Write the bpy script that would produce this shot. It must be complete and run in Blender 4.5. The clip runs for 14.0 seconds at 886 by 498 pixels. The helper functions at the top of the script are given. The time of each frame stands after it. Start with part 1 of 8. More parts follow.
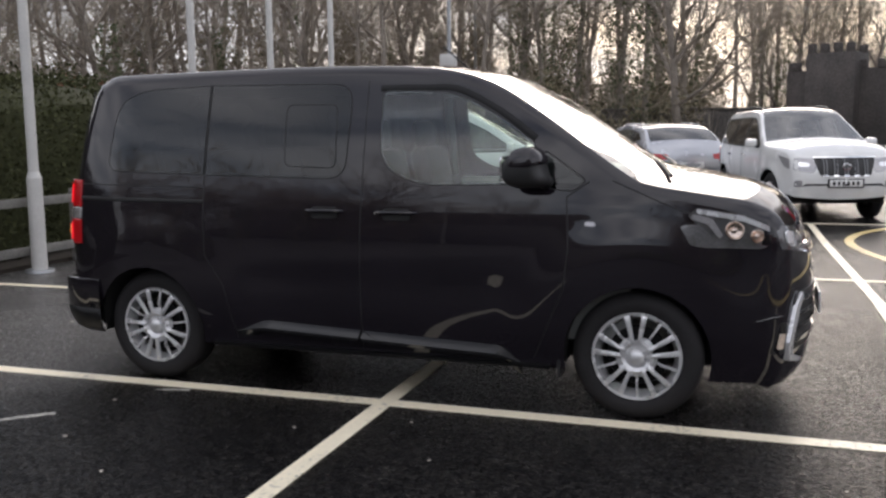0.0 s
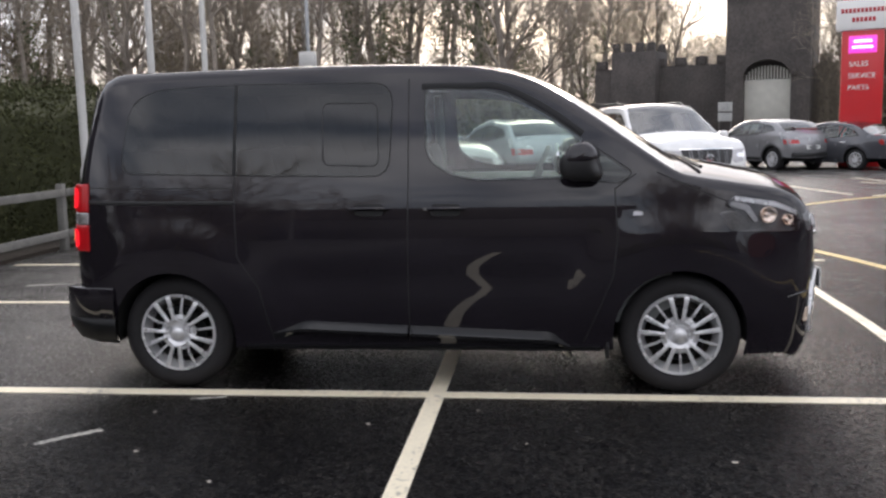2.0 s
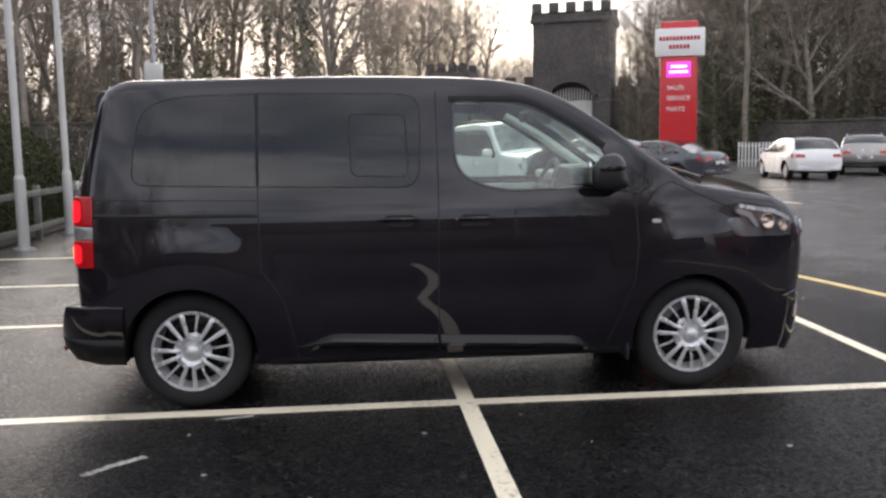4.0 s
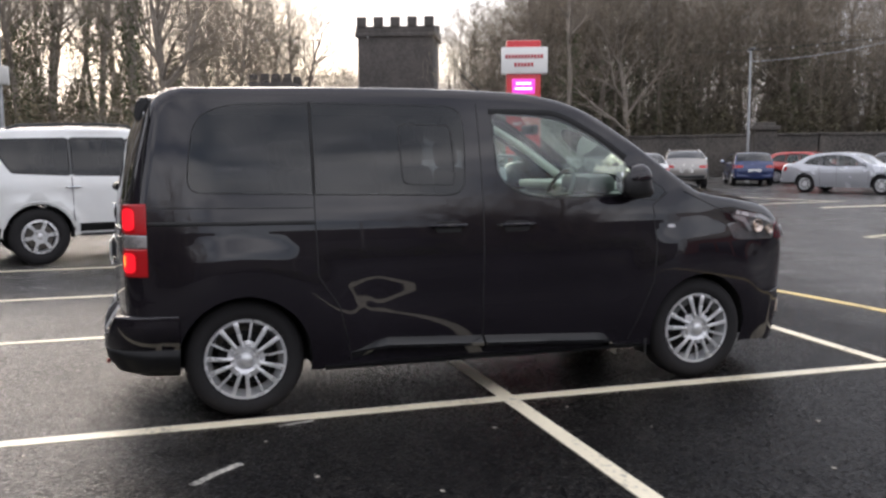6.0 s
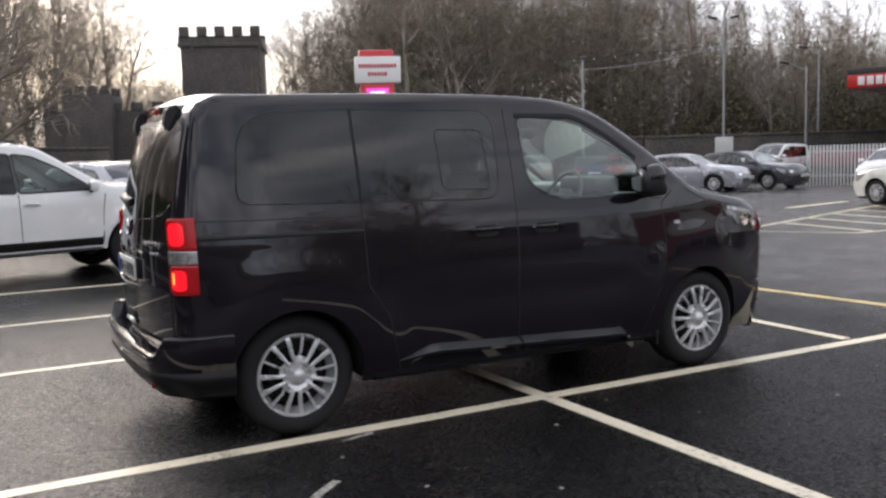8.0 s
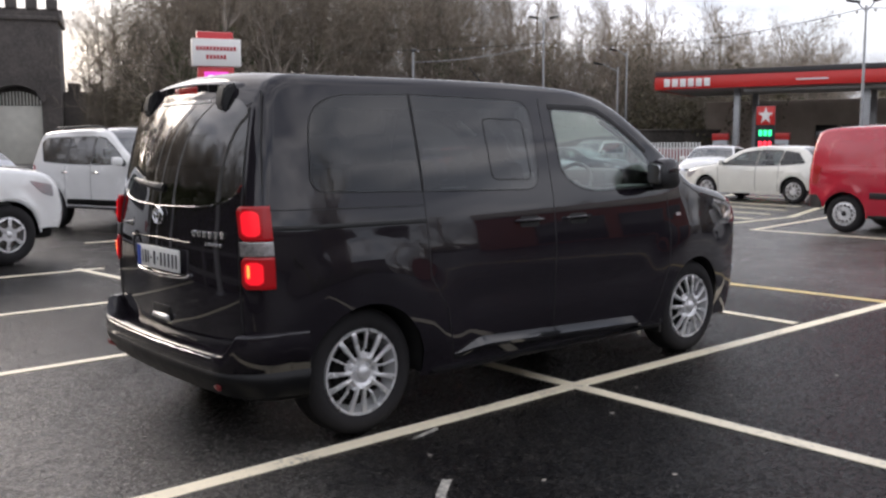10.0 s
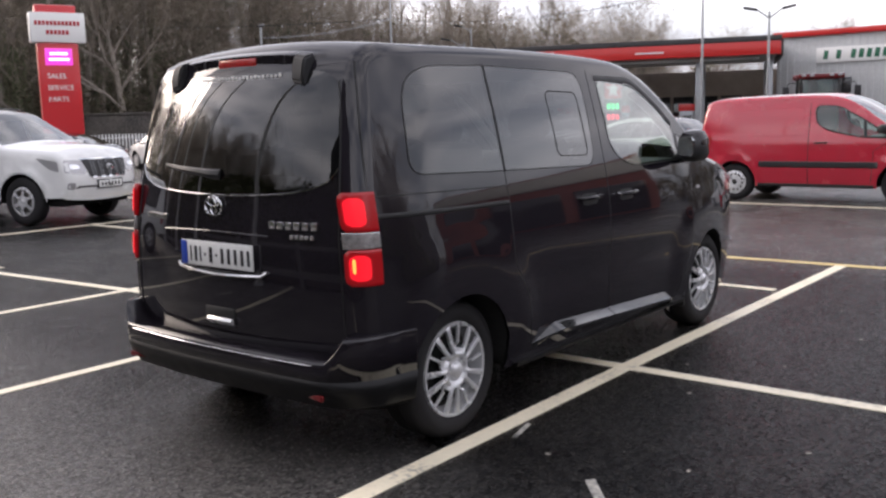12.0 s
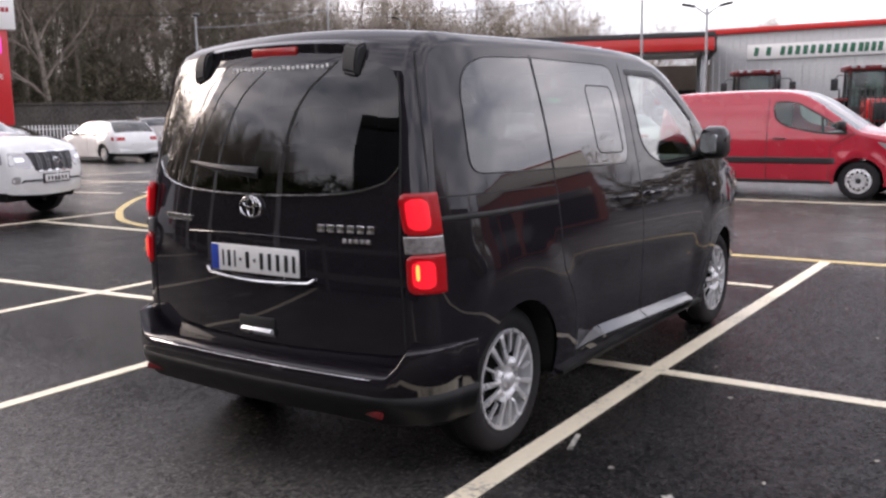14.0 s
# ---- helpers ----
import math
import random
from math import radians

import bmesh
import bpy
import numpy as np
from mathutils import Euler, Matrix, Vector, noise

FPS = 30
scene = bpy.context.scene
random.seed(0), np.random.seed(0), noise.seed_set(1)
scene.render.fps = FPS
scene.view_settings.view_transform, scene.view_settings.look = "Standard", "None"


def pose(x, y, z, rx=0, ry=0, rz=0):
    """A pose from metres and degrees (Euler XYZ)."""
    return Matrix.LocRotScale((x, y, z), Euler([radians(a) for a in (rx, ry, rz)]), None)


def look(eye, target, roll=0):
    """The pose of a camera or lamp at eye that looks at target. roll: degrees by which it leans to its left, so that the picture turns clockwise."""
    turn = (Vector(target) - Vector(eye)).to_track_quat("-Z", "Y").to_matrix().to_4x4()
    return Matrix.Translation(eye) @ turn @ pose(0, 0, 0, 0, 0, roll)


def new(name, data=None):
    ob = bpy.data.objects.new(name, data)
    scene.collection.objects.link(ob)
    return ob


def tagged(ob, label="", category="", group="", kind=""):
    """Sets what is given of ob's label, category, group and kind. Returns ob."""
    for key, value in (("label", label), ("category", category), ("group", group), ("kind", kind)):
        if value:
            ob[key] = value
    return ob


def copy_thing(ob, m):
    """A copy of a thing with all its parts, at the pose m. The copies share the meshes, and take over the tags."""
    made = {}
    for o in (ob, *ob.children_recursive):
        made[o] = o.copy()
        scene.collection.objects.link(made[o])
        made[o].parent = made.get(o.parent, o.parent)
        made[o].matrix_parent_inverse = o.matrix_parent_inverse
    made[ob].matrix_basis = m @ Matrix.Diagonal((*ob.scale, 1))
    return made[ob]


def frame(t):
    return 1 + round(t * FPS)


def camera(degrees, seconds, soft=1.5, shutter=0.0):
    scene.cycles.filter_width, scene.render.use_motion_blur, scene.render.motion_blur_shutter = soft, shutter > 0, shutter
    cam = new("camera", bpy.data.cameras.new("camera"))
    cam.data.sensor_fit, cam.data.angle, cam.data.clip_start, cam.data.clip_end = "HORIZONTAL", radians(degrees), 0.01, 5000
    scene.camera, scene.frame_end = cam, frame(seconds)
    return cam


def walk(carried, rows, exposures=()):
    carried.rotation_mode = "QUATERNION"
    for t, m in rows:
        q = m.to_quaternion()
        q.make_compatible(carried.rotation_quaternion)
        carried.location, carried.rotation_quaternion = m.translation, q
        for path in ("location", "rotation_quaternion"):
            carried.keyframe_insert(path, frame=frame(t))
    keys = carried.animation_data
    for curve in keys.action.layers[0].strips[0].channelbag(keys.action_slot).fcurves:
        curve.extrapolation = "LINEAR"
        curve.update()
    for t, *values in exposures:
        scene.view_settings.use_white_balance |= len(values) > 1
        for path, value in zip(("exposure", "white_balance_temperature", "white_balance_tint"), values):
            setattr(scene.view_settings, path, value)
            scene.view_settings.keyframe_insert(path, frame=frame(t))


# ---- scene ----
cam = camera(52.1, 14.0, soft=2.5)
PATH = [
    (0, (1.948, -5.537, 1.492), (1.326, -3.653, 1.239), -0.6),
    (0.5, (1.649, -5.629, 1.503), (1.143, -3.711, 1.247), -0.2),
    (1, (1.325, -5.833, 1.503), (0.932, -3.893, 1.217), 1.0),
    (1.5, (1.034, -5.939, 1.501), (0.721, -3.984, 1.217), 0.1),
    (2, (0.726, -5.949, 1.509), (0.497, -3.98, 1.245), -1.3),
    (2.5, (0.392, -5.992, 1.496), (0.288, -4.012, 1.241), -0.7),
    (3, (0.08, -6.051, 1.507), (0.072, -4.066, 1.268), -0.4),
    (5.5, (-1.546, -6.013, 1.483), (-1.039, -4.092, 1.257), -0.9),
    (6, (-1.903, -6.021, 1.499), (-1.31, -4.122, 1.287), -0.3),
    (6.5, (-2.176, -5.902, 1.488), (-1.502, -4.03, 1.28), -0.2),
    (7, (-2.457, -5.778, 1.487), (-1.678, -3.948, 1.281), -0.1),
    (7.5, (-2.803, -5.704, 1.506), (-1.938, -3.913, 1.301), -0.9),
    (8, (-3.072, -5.541, 1.49), (-2.125, -3.79, 1.293), -1.7),
    (10.5, (-4.41, -4.383, 1.509), (-3.016, -2.969, 1.273), 0.0),
    (11, (-4.574, -4.091, 1.503), (-3.099, -2.762, 1.262), -0.2),
    (11.5, (-4.658, -3.765, 1.519), (-3.152, -2.472, 1.277), -1.0),
    (12, (-4.798, -3.467, 1.517), (-3.251, -2.23, 1.237), -1.4),
    (12.5, (-4.858, -3.228, 1.524), (-3.277, -2.038, 1.231), -1.5),
    (13, (-4.858, -3.03, 1.531), (-3.257, -1.863, 1.257), -1.2),
    (13.5, (-4.891, -2.908, 1.534), (-3.274, -1.768, 1.245), -1.0),
    (14, (-4.917, -2.863, 1.537), (-3.281, -1.752, 1.239), -1.0),
]
walk(cam, [(t, look(eye, target, roll)) for t, eye, target, roll in PATH], [(0, 0.84, 6400, 15), (2.5, 1.14, 6400, 15), (5.5, 1.12, 6400, 15), (8, 0.87, 6400, 15), (11, 0.93, 6400, 17), (14, 1.21, 6500, 21)])

# ---- world, sun, exposure ----
SUN_AZ, SUN_EL = -5.0, 20.0          # degrees left of +y, above the horizon
world = bpy.data.worlds.new("sky")
scene.world = world
world.use_nodes = True
wn, wl = world.node_tree.nodes, world.node_tree.links
wn.clear()
w_out = wn.new("ShaderNodeOutputWorld")
w_bg = wn.new("ShaderNodeBackground")
w_bg.inputs["Strength"].default_value = 0.10
w_sky = wn.new("ShaderNodeTexSky")
w_sky.sky_type = "NISHITA"
w_sky.sun_disc = False
w_sky.sun_elevation = radians(SUN_EL)
w_sky.sun_rotation = radians(SUN_AZ)
w_sky.dust_density = 3.0
w_co = wn.new("ShaderNodeTexCoord")
w_map = wn.new("ShaderNodeMapping")
w_map.inputs["Scale"].default_value = (1.6, 1.6, 4.5)
w_map.inputs["Location"].default_value = (9.59, 5.11, 2.87)
w_no = wn.new("ShaderNodeTexNoise")
w_no.inputs["Scale"].default_value = 1.7
w_no.inputs["Detail"].default_value = 7.0
w_no.inputs["Roughness"].default_value = 0.55
w_rp = wn.new("ShaderNodeValToRGB")
w_rp.color_ramp.elements[0].position, w_rp.color_ramp.elements[0].color = 0.36, (0.55, 0.55, 0.55, 1)
w_rp.color_ramp.elements[1].position, w_rp.color_ramp.elements[1].color = 0.62, (0.97, 0.97, 0.97, 1)
w_n2 = wn.new("ShaderNodeTexNoise")
w_n2.inputs["Scale"].default_value = 2.6
w_n2.inputs["Detail"].default_value = 6.0
w_cl = wn.new("ShaderNodeValToRGB")
w_cl.color_ramp.elements[0].position, w_cl.color_ramp.elements[0].color = 0.36, (4.5, 4.8, 5.3, 1)
w_cl.color_ramp.elements[1].position, w_cl.color_ramp.elements[1].color = 0.64, (11.0, 11.0, 11.0, 1)
w_mx = wn.new("ShaderNodeMix")
w_mx.data_type = "RGBA"
wl.new(w_co.outputs["Generated"], w_map.inputs["Vector"])
wl.new(w_map.outputs["Vector"], w_no.inputs["Vector"])
wl.new(w_map.outputs["Vector"], w_n2.inputs["Vector"])
wl.new(w_no.outputs["Fac"], w_rp.inputs["Fac"])
wl.new(w_n2.outputs["Fac"], w_cl.inputs["Fac"])
wl.new(w_rp.outputs["Color"], w_mx.inputs[0])
wl.new(w_sky.outputs["Color"], w_mx.inputs[6])
wl.new(w_cl.outputs["Color"], w_mx.inputs[7])
wl.new(w_mx.outputs[2], w_bg.inputs["Color"])
wl.new(w_bg.outputs["Background"], w_out.inputs["Surface"])

sun_data = bpy.data.lights.new("sun", "SUN")
sun_data.energy, sun_data.angle, sun_data.color = 1.05, radians(30), (1.0, 0.90, 0.76)
sun = new("sun", sun_data)
_a, _e = radians(SUN_AZ), radians(SUN_EL)
_d = Vector((math.sin(_a) * math.cos(_e), math.cos(_a) * math.cos(_e), math.sin(_e)))
sun.matrix_world = look(_d * 200, (0, 0, 0))

# ---- materials ----
MATS = {}


def material(name, color, rough=0.6, metal=0.0, var=0.18, scale=6.0, fine=60.0, bump=0.15, coat=0.0, spec=0.5, tint=None, rvar=0.15, dist=0.01, coat_ior=1.5):
    """A surface with colour varied at two scales, uneven gloss and fine relief."""
    if name in MATS:
        return MATS[name]
    m = bpy.data.materials.new(name)
    m.use_nodes = True
    n, l = m.node_tree.nodes, m.node_tree.links
    b = n["Principled BSDF"]
    co = n.new("ShaderNodeTexCoord")
    big, small = n.new("ShaderNodeTexNoise"), n.new("ShaderNodeTexNoise")
    big.inputs["Scale"].default_value, big.inputs["Detail"].default_value = scale, 4
    small.inputs["Scale"].default_value, small.inputs["Detail"].default_value = fine, 3
    for t in (big, small):
        l.new(co.outputs["Object"], t.inputs["Vector"])
    add = n.new("ShaderNodeMath")
    add.operation = "MULTIPLY_ADD"
    add.inputs[1].default_value = 0.5
    l.new(small.outputs["Fac"], add.inputs[0])
    half = n.new("ShaderNodeMath")
    half.operation = "MULTIPLY"
    half.inputs[1].default_value = 0.5
    l.new(big.outputs["Fac"], half.inputs[0])
    l.new(half.outputs[0], add.inputs[2])
    ramp = n.new("ShaderNodeValToRGB")
    c2 = tint or color
    ramp.color_ramp.elements[0].position, ramp.color_ramp.elements[1].position = 0.35, 0.65
    ramp.color_ramp.elements[0].color = (*[c * (1 - var) for c in color], 1)
    ramp.color_ramp.elements[1].color = (*[min(1, c * (1 + var)) for c in c2], 1)
    l.new(add.outputs[0], ramp.inputs["Fac"])
    l.new(ramp.outputs["Color"], b.inputs["Base Color"])
    mr = n.new("ShaderNodeMapRange")
    mr.inputs["From Min"].default_value, mr.inputs["From Max"].default_value = 0.3, 0.7
    mr.inputs["To Min"].default_value, mr.inputs["To Max"].default_value = max(0.02, rough * (1 - rvar)), min(1, rough * (1 + rvar))
    l.new(big.outputs["Fac"], mr.inputs["Value"])
    l.new(mr.outputs[0], b.inputs["Roughness"])
    b.inputs["Metallic"].default_value = metal
    b.inputs["Specular IOR Level"].default_value = spec
    b.inputs["Coat Weight"].default_value = coat
    b.inputs["Coat Roughness"].default_value = 0.03
    b.inputs["Coat IOR"].default_value = coat_ior
    if bump:
        bp = n.new("ShaderNodeBump")
        bp.inputs["Strength"].default_value, bp.inputs["Distance"].default_value = bump, dist
        l.new(add.outputs[0], bp.inputs["Height"])
        l.new(bp.outputs["Normal"], b.inputs["Normal"])
    MATS[name] = m
    return m


def glass(name, tint, ior=1.5, rough=0.0):
    """A thin pane: tinted see-through with mirror gloss by Fresnel."""
    if name in MATS:
        return MATS[name]
    m = bpy.data.materials.new(name)
    m.use_nodes = True
    n, l = m.node_tree.nodes, m.node_tree.links
    n.clear()
    out, mix, fr = n.new("ShaderNodeOutputMaterial"), n.new("ShaderNodeMixShader"), n.new("ShaderNodeLayerWeight")
    pw, ma = n.new("ShaderNodeMath"), n.new("ShaderNodeMath")
    tr, gl = n.new("ShaderNodeBsdfTransparent"), n.new("ShaderNodeBsdfGlossy")
    fr.inputs["Blend"].default_value = 0.5
    r0 = 1.1 * ((ior - 1) / (ior + 1)) ** 2          # both faces of the pane
    pw.operation, ma.operation = "POWER", "MULTIPLY_ADD"
    pw.inputs[1].default_value = 2.6
    ma.inputs[1].default_value, ma.inputs[2].default_value = 1 - r0, r0
    tr.inputs["Color"].default_value = (*tint, 1)
    gl.inputs["Roughness"].default_value = rough
    l.new(fr.outputs["Facing"], pw.inputs[0])
    l.new(pw.outputs[0], ma.inputs[0])
    l.new(ma.outputs[0], mix.inputs[0])
    l.new(tr.outputs[0], mix.inputs[1])
    l.new(gl.outputs[0], mix.inputs[2])
    l.new(mix.outputs[0], out.inputs["Surface"])
    MATS[name] = m
    return m


def glowing(name, color, strength):
    if name in MATS:
        return MATS[name]
    m = bpy.data.materials.new(name)
    m.use_nodes = True
    b = m.node_tree.nodes["Principled BSDF"]
    b.inputs["Base Color"].default_value = (*[c * 0.5 for c in color], 1)
    b.inputs["Roughness"].default_value = 0.25
    b.inputs["Emission Color"].default_value = (*color, 1)
    b.inputs["Emission Strength"].default_value = strength
    MATS[name] = m
    return m


def asphalt_material():
    m = bpy.data.materials.new("wet_asphalt")
    m.use_nodes = True
    n, l = m.node_tree.nodes, m.node_tree.links
    b = n["Principled BSDF"]
    co = n.new("ShaderNodeTexCoord")

    def noise_node(scale, detail=5, rough=0.6):
        t = n.new("ShaderNodeTexNoise")
        t.inputs["Scale"].default_value, t.inputs["Detail"].default_value, t.inputs["Roughness"].default_value = scale, detail, rough
        l.new(co.outputs["Object"], t.inputs["Vector"])
        return t

    wet, mid, grit = noise_node(0.16, 6, 0.62), noise_node(1.3, 6), noise_node(240, 3)
    stone = n.new("ShaderNodeTexVoronoi")
    stone.inputs["Scale"].default_value = 62
    l.new(co.outputs["Object"], stone.inputs["Vector"])
    grey = n.new("ShaderNodeSeparateColor")
    l.new(stone.outputs["Color"], grey.inputs[0])

    def mixed(a, b, fa, fb):
        x, y = n.new("ShaderNodeMath"), n.new("ShaderNodeMath")
        x.operation, y.operation = "MULTIPLY", "MULTIPLY_ADD"
        x.inputs[1].default_value, y.inputs[1].default_value = fa, fb
        l.new(a, x.inputs[0])
        l.new(b, y.inputs[0])
        l.new(x.outputs[0], y.inputs[2])
        return y.outputs[0]
    col = n.new("ShaderNodeValToRGB")
    e = col.color_ramp.elements
    e[0].position, e[0].color = 0.18, (0.0045, 0.0043, 0.005, 1)
    e[1].position, e[1].color = 0.82, (0.036, 0.033, 0.030, 1)
    em = col.color_ramp.elements.new(0.60)
    em.color = (0.0050, 0.0047, 0.0050, 1)
    l.new(mixed(grey.outputs[0], mid.outputs["Fac"], 0.62, 0.38), col.inputs["Fac"])
    # the drive beyond the bays is coloured greyer
    paler = n.new("ShaderNodeValToRGB")
    e = paler.color_ramp.elements
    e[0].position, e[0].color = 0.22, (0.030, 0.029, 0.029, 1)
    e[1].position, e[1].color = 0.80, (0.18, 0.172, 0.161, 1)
    l.new(mixed(grey.outputs[0], mid.outputs["Fac"], 0.50, 0.50), paler.inputs["Fac"])
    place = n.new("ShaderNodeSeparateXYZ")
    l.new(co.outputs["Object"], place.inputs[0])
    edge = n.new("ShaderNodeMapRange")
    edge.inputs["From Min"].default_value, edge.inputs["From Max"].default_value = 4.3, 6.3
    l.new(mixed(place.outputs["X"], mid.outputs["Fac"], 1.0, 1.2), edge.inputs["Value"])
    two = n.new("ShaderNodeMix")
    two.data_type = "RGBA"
    sheen_strip = n.new("ShaderNodeMapRange")            # strip by the hedge painted lighter, for sky sheen beside the van's reflection
    sheen_strip.inputs["From Min"].default_value, sheen_strip.inputs["From Max"].default_value = 0.25, -1.15
    sheen_strip.inputs["To Max"].default_value = 0.85
    l.new(mixed(mixed(place.outputs["X"], mid.outputs["Fac"], 1.0, 1.4), wet.outputs["Fac"], 1.0, 2.2), sheen_strip.inputs["Value"])
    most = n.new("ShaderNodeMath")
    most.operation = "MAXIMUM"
    unseen_dark = n.new("ShaderNodeMapRange")            # unseen ground before the workshop kept dark, to darken the van's flank reflection
    unseen_dark.inputs["From Min"].default_value, unseen_dark.inputs["From Max"].default_value = -6.5, -4.0
    l.new(place.outputs["Y"], unseen_dark.inputs["Value"])
    drive_grey = n.new("ShaderNodeMath")
    drive_grey.operation = "MULTIPLY"
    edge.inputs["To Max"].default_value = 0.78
    l.new(edge.outputs[0], drive_grey.inputs[0])
    l.new(unseen_dark.outputs[0], drive_grey.inputs[1])
    l.new(drive_grey.outputs[0], most.inputs[0])
    l.new(sheen_strip.outputs[0], most.inputs[1])
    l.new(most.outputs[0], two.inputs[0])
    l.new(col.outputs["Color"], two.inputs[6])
    l.new(paler.outputs["Color"], two.inputs[7])
    l.new(two.outputs[2], b.inputs["Base Color"])
    pebble = noise_node(36, 5, 0.72)
    rr = n.new("ShaderNodeMapRange")
    rr.inputs["From Min"].default_value, rr.inputs["From Max"].default_value = 0.42, 0.58
    rr.inputs["To Min"].default_value, rr.inputs["To Max"].default_value = 0.16, 0.31
    l.new(mixed(mixed(wet.outputs["Fac"], mid.outputs["Fac"], 0.7, 0.3), pebble.outputs["Fac"], 0.45, 0.55), rr.inputs["Value"])
    l.new(rr.outputs[0], b.inputs["Roughness"])
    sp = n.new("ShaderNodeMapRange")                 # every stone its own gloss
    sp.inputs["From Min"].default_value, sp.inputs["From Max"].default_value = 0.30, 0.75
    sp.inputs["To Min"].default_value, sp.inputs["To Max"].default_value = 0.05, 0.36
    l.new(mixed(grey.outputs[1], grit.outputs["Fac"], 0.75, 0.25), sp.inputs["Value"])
    seal = n.new("ShaderNodeMapRange")               # less gloss in the bays, standing in for the van's dark reflection
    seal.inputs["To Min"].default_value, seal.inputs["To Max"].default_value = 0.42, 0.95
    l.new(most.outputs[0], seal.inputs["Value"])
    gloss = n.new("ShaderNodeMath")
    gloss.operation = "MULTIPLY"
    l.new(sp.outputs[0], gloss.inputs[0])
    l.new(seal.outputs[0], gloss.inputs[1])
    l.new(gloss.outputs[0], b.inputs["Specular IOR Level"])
    bp = n.new("ShaderNodeBump")
    bp.inputs["Strength"].default_value, bp.inputs["Distance"].default_value = 1.0, 0.006
    l.new(mixed(stone.outputs["Distance"], grit.outputs["Fac"], 0.7, 0.3), bp.inputs["Height"])
    bp2 = n.new("ShaderNodeBump")
    bp2.inputs["Strength"].default_value, bp2.inputs["Distance"].default_value = 0.22, 0.02
    l.new(mixed(mid.outputs["Fac"], pebble.outputs["Fac"], 0.6, 0.55), bp2.inputs["Height"])
    l.new(bp.outputs["Normal"], bp2.inputs["Normal"])
    l.new(bp2.outputs["Normal"], b.inputs["Normal"])
    return m


def line_paint(name, color, worn):
    """Road paint, worn through to the asphalt in specks."""
    m = bpy.data.materials.new(name)
    m.use_nodes = True
    n, l = m.node_tree.nodes, m.node_tree.links
    b = n["Principled BSDF"]
    co = n.new("ShaderNodeTexCoord")
    a, c = n.new("ShaderNodeTexNoise"), n.new("ShaderNodeTexNoise")
    a.inputs["Scale"].default_value, a.inputs["Detail"].default_value = 35, 5
    c.inputs["Scale"].default_value, c.inputs["Detail"].default_value = 2.5, 5
    l.new(co.outputs["Object"], a.inputs["Vector"])
    l.new(co.outputs["Object"], c.inputs["Vector"])
    s = n.new("ShaderNodeMath")
    l.new(a.outputs["Fac"], s.inputs[0])
    l.new(c.outputs["Fac"], s.inputs[1])
    r = n.new("ShaderNodeValToRGB")
    e = r.color_ramp.elements
    e[0].position, e[0].color = worn, (0.06, 0.058, 0.055, 1)
    e[1].position, e[1].color = worn + 0.16, (*color, 1)
    e2 = r.color_ramp.elements.new(min(0.98, worn + 0.4))
    e2.color = (*[min(1, v * 1.15) for v in color], 1)
    h = n.new("ShaderNodeMath")
    h.operation = "MULTIPLY"
    h.inputs[1].default_value = 0.5
    l.new(s.outputs[0], h.inputs[0])
    l.new(h.outputs[0], r.inputs["Fac"])
    l.new(r.outputs["Color"], b.inputs["Base Color"])
    b.inputs["Roughness"].default_value = 0.45
    bp = n.new("ShaderNodeBump")
    bp.inputs["Strength"].default_value, bp.inputs["Distance"].default_value = 0.4, 0.003
    l.new(a.outputs["Fac"], bp.inputs["Height"])
    l.new(bp.outputs["Normal"], b.inputs["Normal"])
    return m


def leafy(name, c1, c2, rough=0.6):
    """Foliage or twigs, each island its own shade."""
    if name in MATS:
        return MATS[name]
    m = bpy.data.materials.new(name)
    m.use_nodes = True
    n, l = m.node_tree.nodes, m.node_tree.links
    b = n["Principled BSDF"]
    g = n.new("ShaderNodeNewGeometry")
    r = n.new("ShaderNodeValToRGB")
    r.color_ramp.elements[0].color, r.color_ramp.elements[1].color = (*c1, 1), (*c2, 1)
    l.new(g.outputs["Random Per Island"], r.inputs["Fac"])
    l.new(r.outputs["Color"], b.inputs["Base Color"])
    b.inputs["Roughness"].default_value = rough
    b.inputs["Specular IOR Level"].default_value = 0.3
    MATS[name] = m
    return m


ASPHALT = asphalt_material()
WHITE_LINE = line_paint("white_road_paint", (0.82, 0.735, 0.56), 0.28)
SCRAPED = line_paint("chalky_scrape", (0.55, 0.52, 0.46), 0.42)
PALE_LINE = line_paint("faded_yellow_road_paint", (0.62, 0.57, 0.40), 0.31)
YELLOW_LINE = line_paint("yellow_road_paint", (0.66, 0.50, 0.20), 0.31)
BLACK_PAINT = material("black_car_paint", (0.0122, 0.0102, 0.0136), 0.3, 0.0, 0.2, 2, 300, 0.0, coat=1.0, spec=0.0, coat_ior=1.50)
BLACK_GLOSS = material("gloss_black_trim", (0.013, 0.013, 0.014), 0.1, 0.0, 0.1, 5, 200, 0.0, coat=0.6)
BLACK_PLASTIC = material("black_plastic", (0.014, 0.014, 0.015), 0.5, 0.0, 0.25, 12, 220, 0.2, dist=0.002)
SATIN_BLACK = material("satin_black_skirt", (0.006, 0.006, 0.0065), 0.42, 0.0, 0.2, 12, 220, 0.1, dist=0.001, spec=0.25)
SEAL = material("black_rubber_seal", (0.006, 0.006, 0.006), 0.6, 0.0, 0.2, 10, 150, 0.1, dist=0.002)
RUBBER = material("tyre_rubber", (0.020, 0.019, 0.020), 0.8, 0.0, 0.3, 14, 160, 0.3, dist=0.003, spec=0.22)
